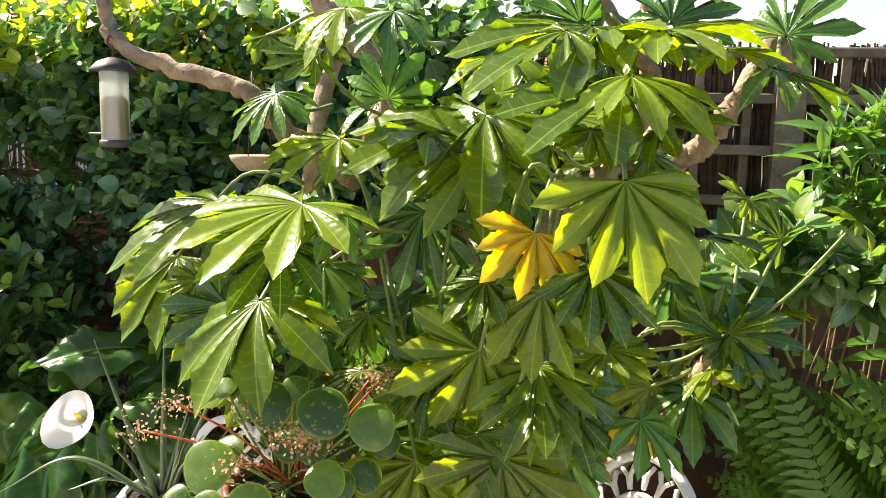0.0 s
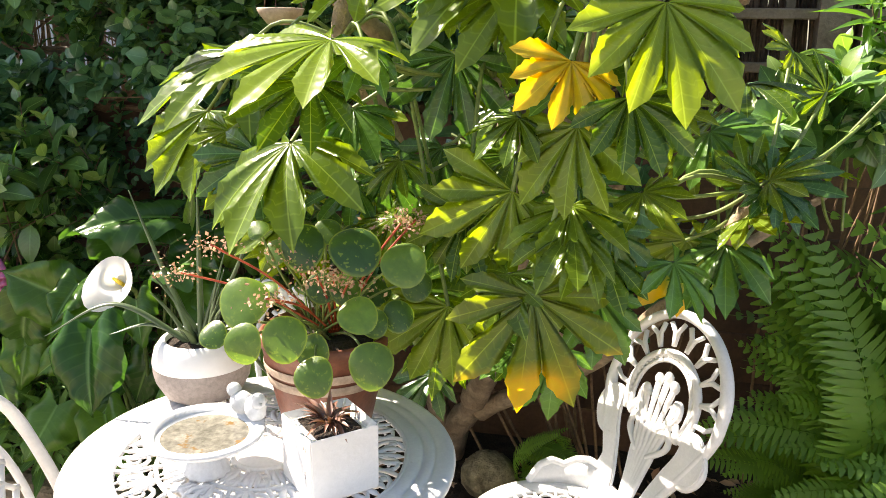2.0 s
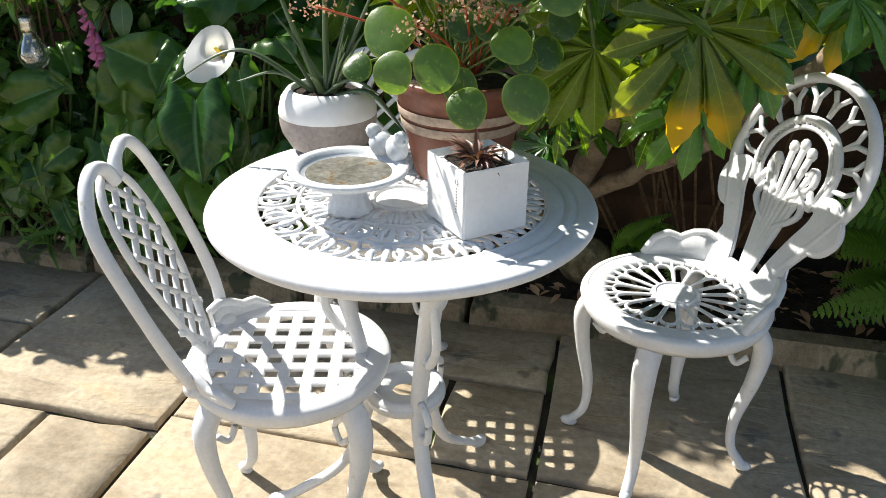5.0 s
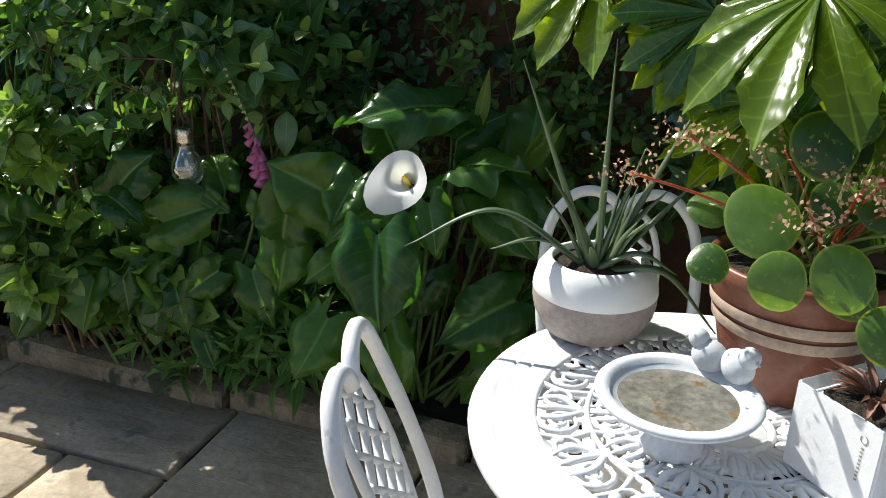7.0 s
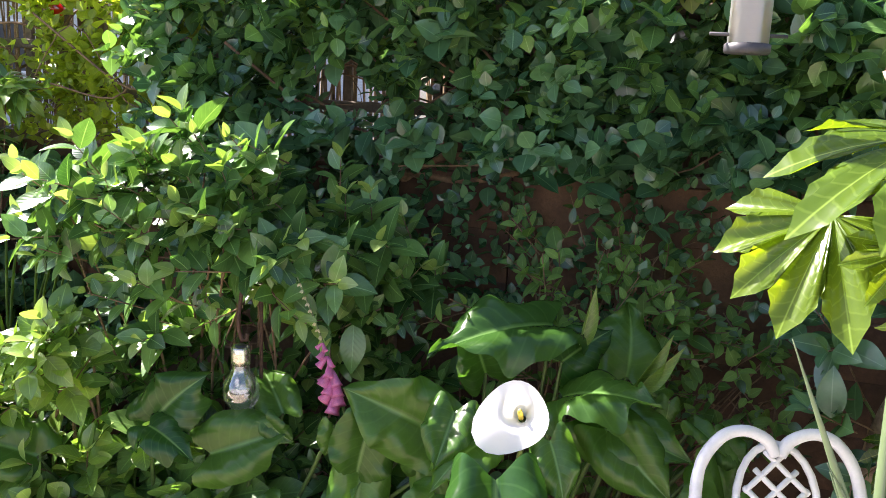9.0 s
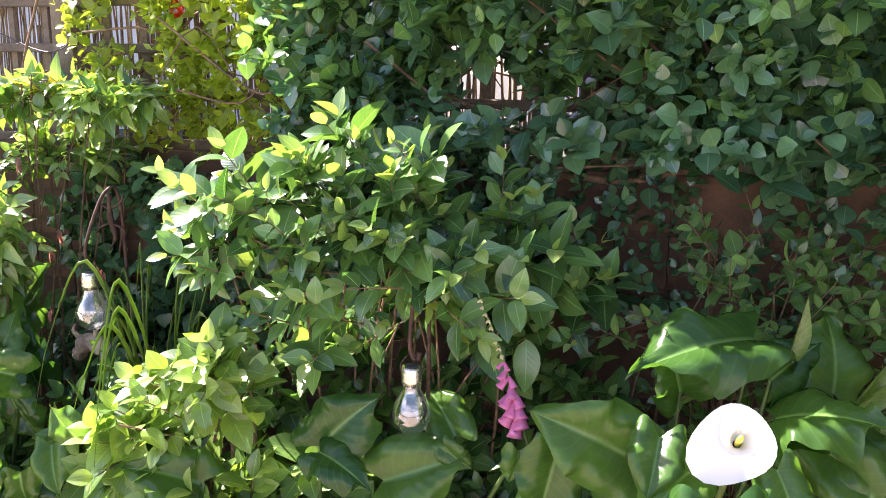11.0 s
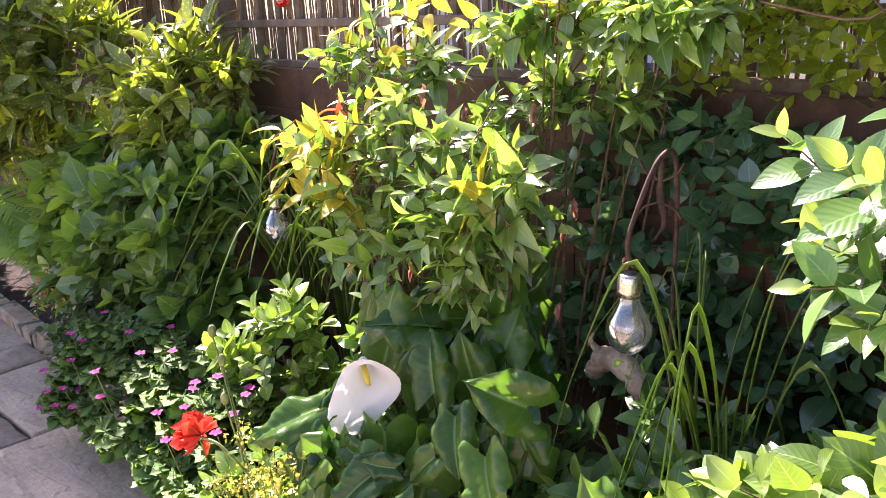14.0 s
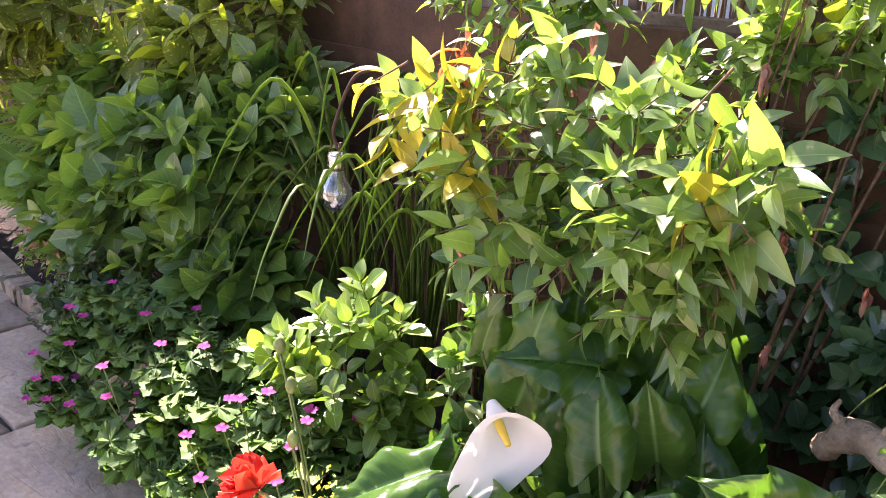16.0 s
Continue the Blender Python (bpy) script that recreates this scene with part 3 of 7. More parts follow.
P_WHITE = foliage("white_spathe", (0.95, 0.95, 0.92), (0.97, 0.97, 0.94), rough=0.5, through=0.35, vein=0.0, back=(1.0, 1.0, 0.95), island=False, spec=0.3, plain=True)
P_PINK = foliage("pink_bell", (0.55, 0.13, 0.36), (0.72, 0.25, 0.52), rough=0.5, through=0.4, vein=0.0, back=(1.2, 1.0, 1.1))
P_PALE = foliage("pale_bud", (0.50, 0.52, 0.22), (0.70, 0.62, 0.42), rough=0.5, through=0.35, vein=0.0, back=(1.1, 1.1, 0.9))
P_MAGENTA = foliage("magenta_petal", (0.40, 0.025, 0.19), (0.52, 0.06, 0.28), rough=0.6, through=0.3, vein=0.0, back=(1.2, 1.0, 1.1), spec=0.2)
P_RED = foliage("scarlet_petal", (0.70, 0.035, 0.02), (0.85, 0.085, 0.04), rough=0.5, through=0.35, vein=0.0, back=(1.1, 1.0, 1.0))
P_BUFF = foliage("dry_pink_flower", (0.42, 0.24, 0.15), (0.62, 0.42, 0.28), rough=0.7, through=0.3, vein=0.0, back=(1.1, 1.0, 0.9))
P_BRACT = foliage("dusky_pink_bract", (0.26, 0.085, 0.075), (0.42, 0.20, 0.15), rough=0.5, through=0.4, vein=0.0, back=(1.2, 1.0, 0.9))
P_YELLOW = foliage("yellow_spadix", (0.75, 0.52, 0.04), (0.82, 0.60, 0.06), rough=0.6, through=0.05, vein=0.0, island=False)
P_SUCC = foliage("reddish_succulent_leaf", (0.16, 0.07, 0.055), (0.30, 0.15, 0.12), rough=0.5, through=0.1, vein=0.0, island=True)

# ---- ground, bed, kerb, fence ----
PAVE = math.atan2(-0.165, 0.986)


def uv_at(u, v, z=0.0):
    """From the paving's own grid to the world."""
    return (0.986 * u + 0.165 * v, -0.165 * u + 0.986 * v, z)


def kerb_v(u):
    """Where the kerb's face runs, in the paving's grid."""
    return 2.085 + (0.0 if u > -2.7 else 0.058 * (-2.7 - u))


def fence_y(x):
    return 2.86 - 0.25 * x


ground_bm = bmesh.new()
bmesh.ops.create_grid(ground_bm, x_segments=2, y_segments=2, size=400)
ground = thing("ground", "dark mossy joints and earth under the paving", "ground", (0, 0, -0.022), bm_mesh("ground", ground_bm, JOINT), kind="structure")

# the bed behind the kerb: uneven soil
xs, ys = np.linspace(-14.5, 4.0, 140), np.linspace(0, 1, 14)
bed_v = []
for x in xs:
    u = (x - 0.165 * 2.1) / 0.986
    y0 = uv_at(u, kerb_v(u) + 0.09)[1]
    for s in ys:
        y = y0 + s * (fence_y(x) + 0.15 - y0)
        bed_v.append((x, y, 0.045 + 0.05 * s + 0.035 * noise.noise((x * 3, y * 3, 0)) + 0.012 * noise.noise((x * 17, y * 17, 2))))
i = np.arange(len(xs) * 14).reshape(len(xs), 14)
bed_f = np.stack([i[:-1, :-1], i[1:, :-1], i[1:, 1:], i[:-1, 1:]], -1).reshape(-1, 4)
soil_bed = thing("soil_bed", "dark crumbly garden soil with bark litter", "soil", None, mesh_np("soil_bed", bed_v, [bed_f], None, SOIL), kind="structure")


# fence: solid boards below, trellis above, posts, reed screening behind the trellis
FENCE_TURN = math.degrees(math.atan2(-0.25, 1.0))
fence = thing("fence", "timber fence with brown boards below and a weathered trellis above", "fence", pose(0, 2.86, 0, 0, 0, FENCE_TURN), kind="structure")


def plank_mesh(name, sx, sy, sz, material, seed=0):
    g = Geo().box(Matrix.Identity(4), sx, sy, sz, 0.004)
    me = g.mesh(name, material, smooth=False)
    return me


SPAN = 2.135
posts = [-15.91 + SPAN * k for k in range(10)]
post_me = plank_mesh("post", 0.085, 0.085, 1.95, WEATHERED)
board_me = plank_mesh("board", SPAN - 0.006, 0.028, 0.172, BOARD)
rail_me = plank_mesh("rail", SPAN - 0.09, 0.026, 0.032, WEATHERED)
slat_me = plank_mesh("slat", 0.026, 0.016, 0.64, WEATHERED)
for k, x in enumerate(posts):
    part("post", post_me, fence, m=pose(x, 0, 0.955))
    if k == len(posts) - 1:
        break
    mid = x + SPAN / 2
    for j in range(7):
        part("board", board_me, fence, m=pose(mid, -0.060 if j % 2 else -0.064, 0.13 + 0.168 * j, 2.0))
    for z in (1.235, 1.40, 1.56, 1.72, 1.86):
        part("rail", rail_me, fence, m=pose(mid, -0.012, z))
    for j in range(13):
        part("slat", slat_me, fence, m=pose(x + 0.16 + j * 0.155 + rnd(-0.008, 0.008), 0.012, 1.55, 0, rnd(-0.8, 0.8)))


def reeds(name, x0, x1, n, material, r0, r1, label):
    """Upright reeds wired side by side, with gaps, behind the trellis."""
    g = Geo()
    for _ in range(n):
        x = rnd(x0, x1)
        lean, y = rnd(-0.03, 0.03), 0.055 + rnd(-0.012, 0.012)
        g.tube([(x, y, 1.2), (x + lean, y + rnd(-0.01, 0.01), 1.6), (x + lean * 2, y, 1.86 + rnd(-0.08, 0.04))], rnd(r0, r1), 4, caps=False)
    return part(name, g.mesh(name, material), fence, label, kind="stuff")


reeds("reed_screen", -13.0, -1.2, 1500, REED, 0.0025, 0.0055, "pale split reeds with gaps between them")
reeds("brushwood_screen", -1.2, 3.1, 2300, BRUSH, 0.003, 0.0065, "dark brown brushwood screening")

# closing wall far behind the walker, and the houses over the fence
wall_me = Geo().box(Matrix.Identity(4), 16, 0.25, 2.6, 0.01).mesh("wall_south", RENDER_WALL, False)
thing("wall_south", "plain pale rendered garden wall", "wall", (-2.5, -5.0, 1.28), wall_me, kind="structure")


def house(at, turn, w, d, h, roof_h, label):
    """A far house: rendered walls, a hipped roof of tile courses, a chimney, windows with frames."""
    hs = thing("house", label, "house", pose(*at, 0, 0, turn))
    part("wall", Geo().box(Matrix.Translation((0, 0, h / 2)), w, d, h, 0.02).mesh("house_wall", RENDER_WALL, False), hs, "white rendered wall")
    rings, courses, over = [], 16, 0.35
    for k in range(courses):
        for t, lift in ((k / courses, 0.03), ((k + 1) / courses, 0.0)):
            a = (w / 2 + over) * (1 - t) + (w / 2 - d / 2) * t * 0.6
            b = (d / 2 + over) * (1 - t) + 0.02
            z = h + roof_h * t + lift
            rings += [(-a, -b, z), (a, -b, z), (a, b, z), (-a, b, z)]
    g = Geo().add(rings, [(4 * k + i, 4 * k + (i + 1) % 4, 4 * k + 4 + (i + 1) % 4, 4 * k + 4 + i) for k in range(2 * courses - 1) for i in range(4)])
    roof = part("roof", g.mesh("roof", ROOF_TILE, False), hs, "red tiled hipped roof")
    part("chimney", Geo().box(Matrix.Translation((w * 0.22, 0, h + roof_h * 0.9)), 0.6, 0.6, 1.4, 0.03).mesh("chimney", KERBSTONE, False), roof)
    win = Geo()
    for sx in (-0.5, 0.5):
        win.box(Matrix.Translation((sx * 1.0, 0, 0)), 0.07, 0.06, 1.2, 0.01)
    for sz in (-0.6, 0.6):
        win.box(Matrix.Translation((0, 0, sz)), 1.07, 0.06, 0.07, 0.01)
    frame_me = win.mesh("window_frame", POT_WHITE, False)
    pane_me = Geo().box(Matrix.Identity(4), 1.0, 0.01, 1.2, 0.002).mesh("pane", DARK_PLASTIC, False)
    for x in (-w * 0.28, w * 0.28):
        wd = part("window", frame_me, hs, "white framed window", pose(x, -d / 2 - 0.02, h * 0.72))
        part("pane", pane_me, wd, "dark glass pane")
    return hs


house((-9.5, 24, -2.6), 6, 11.5, 7.0, 6.2, 2.6, "white house with a red tiled roof beyond the fence")
house((4.5, 34, -2.6), -8, 9.0, 7.0, 5.2, 2.4, "pale house with a low tiled roof far beyond the fence")

# kerb stones
kerb = thing("kerb", "low edging of worn brown stone blocks along the bed", "kerb", kind="structure")
kerb_me = []
for k in range(5):
    g = np.random.default_rng(40 + k)
    geo = Geo().box(Matrix.Identity(4), 1.0, 0.10, 0.115, 0.012)
    vv = geo.v[0]
    vv += g.uniform(-0.006, 0.006, vv.shape)
    kerb_me.append(geo.mesh("kerb_stone", KERBSTONE, False))
u = 3.2
while u > -13.5:
    ln = rnd(0.42, 0.90)
    v = kerb_v(u - ln / 2) + 0.05
    slope = math.degrees(math.atan2(kerb_v(u - ln) - kerb_v(u), -ln))
    ob = part("kerb_stone", kerb_me[int(rnd(0, 4.99))], kerb)
    ob.matrix_basis = Matrix.Translation(uv_at(u - ln / 2, v + rnd(-0.012, 0.012), 0.018 + rnd(-0.012, 0.010))) @ pose(0, 0, 0, rnd(-3, 3), rnd(-1.5, 1.5), math.degrees(PAVE) + (slope if abs(slope) < 20 else slope - 180) + rnd(-2, 2)) @ Matrix.Diagonal((ln - 0.014, 1, 1, 1))
    u -= ln

# ---- white cast-metal furniture ----
def ring_pts(r, z=0.0, n=64, at=(0, 0)):
    a = np.linspace(0, 2 * math.pi, n + 1)
    return np.stack([at[0] + r * np.cos(a), at[1] + r * np.sin(a), np.full(n + 1, z)], -1)


def scroll(c, r, turns, start, hand, z=0.0, n=20):
    t = np.linspace(0, 1, n)
    a = start + hand * turns * 2 * math.pi * t
    rr = r * (1 - 0.82 * t)
    return np.stack([c[0] + rr * np.cos(a), c[1] + rr * np.sin(a), np.full(n, z)], -1)


def polar(r, a):
    return (r * math.cos(a), r * math.sin(a))


def table():
    t = thing("garden_table", "round white cast-metal garden table with scrollwork top", "table", (-0.33, 1.345, 0))
    H, R = 0.757, 0.345
    rim = Geo().lathe([(0.258, H - 0.010), (0.258, H - 0.001), (0.262, H + 0.0), (0.284, H), (0.287, H - 0.003), (0.291, H), (0.306, H), (0.309, H - 0.003), (0.313, H), (0.336, H), (0.342, H - 0.002), (R, H - 0.008), (R - 0.001, H - 0.016), (R - 0.006, H - 0.021), (0.325, H - 0.020), (0.318, H - 0.010), (0.258, H - 0.010)], 96)
    part("rim", rim.mesh("rim", WHITE_METAL), t)
    g = Geo()
    z = H - 0.005
    for r, w in ((0.055, 0.006), (0.120, 0.0045), (0.185, 0.0045), (0.258, 0.006)):
        g.tube(ring_pts(r, z, 72), w, 6, False)
    g.lathe([(0.0, z + 0.004), (0.02, z + 0.005), (0.045, z + 0.002), (0.05, z - 0.003)], 32)
    for k in range(12):
        a = 2 * math.pi * k / 12
        for hand in (-1, 1):
            for rr, rad, off in ((0.222, 0.030, 0.130), (0.152, 0.026, 0.125), (0.088, 0.019, 0.14)):
                c = polar(rr, a + hand * off)
                g.tube(scroll(c, rad, 1.6, a + (0 if hand > 0 else math.pi), hand, z), np.linspace(0.0048, 0.0026, 20), 5)
        for rr, ln in ((0.222, 0.034), (0.152, 0.030), (0.088, 0.026)):
            for bend in (-0.5, 0.0, 0.5):
                p0, p1 = polar(rr - ln, a), polar(rr + ln, a + bend * 0.16)
                m = polar(rr, a + bend * 0.22)
                g.tube(spline([(*p0, z), (*m, z + 0.003), (*p1, z)], 5), [0.003] + [0.0065] * 8 + [0.003] * 2, 5, flat=0.6)
        b = a + math.pi / 12
        for r0, r1 in ((0.056, 0.12), (0.12, 0.185), (0.185, 0.258)):
            g.tube(spline([(*polar(r0, b), z), (*polar((r0 + r1) / 2, b + 0.05), z), (*polar(r1, b), z)], 4), 0.0045, 5, False)
            for off in (-0.06, 0.06):
                g.ball((*polar((r0 + r1) / 2 + 0.012, b + off), z), 0.010, 0.008, 0.004, u=8, v=5)
    part("openwork_top", g.mesh("openwork_top", WHITE_METAL), t, "pierced scrollwork panel")
    apron = Geo()
    apron.lathe([(0.17, H - 0.012), (0.175, H - 0.03), (0.165, H - 0.045), (0.16, H - 0.03), (0.16, H - 0.012)], 48)
    part("apron", apron.mesh("apron", WHITE_METAL), t)
    leg = Geo()
    leg.tube(spline([(0.165, 0, H - 0.02), (0.135, 0, 0.62), (0.085, 0, 0.42), (0.075, 0, 0.30), (0.13, 0, 0.14), (0.235, 0, 0.045), (0.285, 0, 0.014)], 7), np.interp(np.linspace(0, 1, 43), [0, 0.3, 0.6, 0.9, 1], [0.026, 0.019, 0.016, 0.013, 0.016]), 8, flat=0.75)
    leg.tube(spline([(0.135, 0, 0.62), (0.155, 0, 0.53), (0.12, 0, 0.47), (0.095, 0, 0.50)], 6), 0.009, 6)
    leg.tube(spline([(0.085, 0, 0.36), (0.12, 0, 0.34), (0.115, 0, 0.29), (0.085, 0, 0.28)], 6), 0.008, 6)
    leg.ball((0.285, 0, 0.013), 0.024, 0.016, 0.013)
    leg_me = leg.mesh("leg", WHITE_METAL)
    for a in (58, 178, 298):
        part("leg", leg_me, t, m=pose(0, 0, 0, 0, 0, a))
    brace = Geo()
    brace.tube(ring_pts(0.070, 0.335, 40), 0.012, 8, False, flat=1.6)
    brace.lathe([(0.026, 0.330), (0.082, 0.330), (0.082, 0.340), (0.026, 0.340), (0.026, 0.330)], 32)
    part("brace_ring", brace.mesh("brace_ring", WHITE_METAL), t)
    return t


def cabriole_leg(h):
    g = Geo()
    g.tube(spline([(0, 0, h), (0.035, 0, h - 0.06), (0.03, 0, h - 0.15), (0.008, 0, 0.14), (0.012, 0, 0.06), (0.045, 0, 0.012)], 6), np.interp(np.linspace(0, 1, 31), [0, 0.25, 0.7, 1], [0.028, 0.026, 0.014, 0.013]), 8, flat=0.8)
    g.ball((0.045, 0, 0.012), 0.022, 0.014, 0.012, u=10, v=7)
    g.tube(spline([(0.0, -0.005, h - 0.04), (-0.03, -0.005, h - 0.075), (-0.015, -0.005, h - 0.11), (0.008, -0.005, h - 0.09)], 5), 0.007, 6)
    return g.mesh("leg", WHITE_METAL)


def seat_skirt(r, z):
    g = Geo()
    prof = [(r - 0.012, z + 0.002), (r, z), (r + 0.004, z - 0.008), (r - 0.002, z - 0.028), (r - 0.010, z - 0.040), (r - 0.014, z - 0.028), (r - 0.014, z - 0.004)]
    return g.lathe(prof, 72)


def rim_crest(r, z, a0, a1, heights, thick=0.013):
    """A cast plate that stands on the seat's edge, with a wavy rolled top."""
    g = Geo()
    n = 4 * (len(heights) - 1)
    ang = np.linspace(math.radians(a0), math.radians(a1), n + 1)
    top = z + np.interp(np.linspace(0, 1, n + 1), np.linspace(0, 1, len(heights)), heights)
    v = []
    for a, t in zip(ang, top):
        lean = 0.25 * (t - z)
        for rr, h in ((r, z - 0.012), (r + lean, t), (r + lean - thick, t), (r - thick, z - 0.012)):
            v.append((rr * math.cos(a), rr * math.sin(a), h))
    f = [(4 * k + i, 4 * k + (i + 1) % 4, 4 * k + 4 + (i + 1) % 4, 4 * k + 4 + i) for k in range(n) for i in range(4)]
    g.add(v, f + [(0, 1, 2, 3), (4 * n + 3, 4 * n + 2, 4 * n + 1, 4 * n)])
    g.tube([((r - thick / 2 + 0.25 * (t - z)) * math.cos(a), (r - thick / 2 + 0.25 * (t - z)) * math.sin(a), t) for a, t in zip(ang, top)], 0.0095, 7)
    return g


def back_plate(outline, place, thick):
    """A flat cast plate with rounded edges in the plane of a chair's back."""
    bm = bmesh.new()
    pts = spline([(y, h, 0) for y, h in outline], 4)
    bm.faces.new([bm.verts.new(place(p[0], p[1])) for p in pts])
    got = bmesh.ops.extrude_face_region(bm, geom=list(bm.faces))
    bmesh.ops.translate(bm, verts=[e for e in got["geom"] if isinstance(e, bmesh.types.BMVert)], vec=(thick, 0, thick * 0.3))
    bmesh.ops.recalc_face_normals(bm, faces=list(bm.faces))
    bmesh.ops.bevel(bm, geom=[e for e in bm.edges if len(e.link_faces) == 2 and e.calc_face_angle(0) > 1.0], offset=0.003, segments=2, affect="EDGES")
    return bm


def lattice_chair(at, turn, label):
    """Seat of square lattice, back of two looped tubes with a narrow lattice panel. Faces its own +x."""
    c = thing("garden_chair", label, "chair", pose(*at, 0, 0, turn), group="white garden chairs")
    z, r = 0.425, 0.195
    rim = seat_skirt(r, z)
    rim.lathe([(r - 0.040, z - 0.006), (r - 0.040, z + 0.001), (r - 0.012, z + 0.003), (r - 0.004, z)], 72)
    part("seat_rim", rim.mesh("seat_rim", WHITE_METAL), c)
    ri = r - 0.036
    for k in range(-3, 4):
        o = k * 0.0475
        h = math.sqrt(max(ri * ri - o * o, 0.0001))
        if h > 0.03:
            part("seat_bar", Geo().box(Matrix.Translation((o, 0, z - 0.003)), 0.0225, 2 * h, 0.008, 0.002).mesh("seat_bar", WHITE_METAL, False), c)
            part("seat_bar", Geo().box(Matrix.Translation((0, o, z - 0.0025)), 2 * h, 0.0225, 0.008, 0.002).mesh("seat_bar", WHITE_METAL, False), c)
    leg_me = cabriole_leg(z - 0.03)
    for a in (42, 138, 222, 318):
        part("leg", leg_me, c, m=pose((r - 0.035) * math.cos(radians(a)), (r - 0.035) * math.sin(radians(a)), 0, 0, 0, a))
    hoop = Geo()
    for s in (-1, 1):
        pts = [(-0.150, s * 0.115, z - 0.01), (-0.172, s * 0.152, z + 0.08), (-0.215, s * 0.165, z + 0.20), (-0.262, s * 0.158, z + 0.32), (-0.280, s * 0.120, z + 0.385), (-0.285, s * 0.072, z + 0.405), (-0.282, s * 0.025, z + 0.390), (-0.276, s * 0.004, z + 0.360)]
        hoop.tube(spline(pts, 7), 0.0125, 8)
        hoop.ball((-0.150, s * 0.118, z + 0.0), 0.026, 0.022, 0.018, u=10, v=7)
    part("back_hoop", hoop.mesh("back_hoop", WHITE_METAL), c)
    panel = Geo()
    line = lambda y, h: (-0.152 - 0.135 * h / 0.40 - 0.02 * (h / 0.4) ** 2, y, z + h)
    oval = [line(0.085 * math.sin(a) * (0.55 + 0.45 * (1 - math.cos(a)) / 2 * 1.6), 0.19 - 0.185 * math.cos(a)) for a in np.linspace(0, 2 * math.pi, 33)]
    panel.tube(oval, 0.008, 6, False)
    for k in range(-1, 8):
        for s in (-1, 1):
            p = []
            for q in np.linspace(-1, 1, 9):
                hh = 0.052 * k + 0.03 + s * q * 0.075
                lim = 0.085 * math.sqrt(max(0, 1 - ((hh - 0.19) / 0.185) ** 2)) if 0.005 < hh < 0.375 else 0
                if abs(q * 0.085) <= lim:
                    p.append(line(q * 0.085, hh))
            if len(p) > 2:
                part("back_bar", Geo().tube(p, 0.0062, 6).mesh("back_bar", WHITE_METAL), c)
    part("back_panel", panel.mesh("back_panel", WHITE_METAL), c, "narrow oval back panel")
    for s in (-1, 1):
        part("back_bracket", rim_crest(r - 0.002, z, s * 112, s * 152, (0.004, 0.022, 0.020, 0.034, 0.042, 0.036)).mesh("back_bracket", WHITE_METAL), c)
    return c


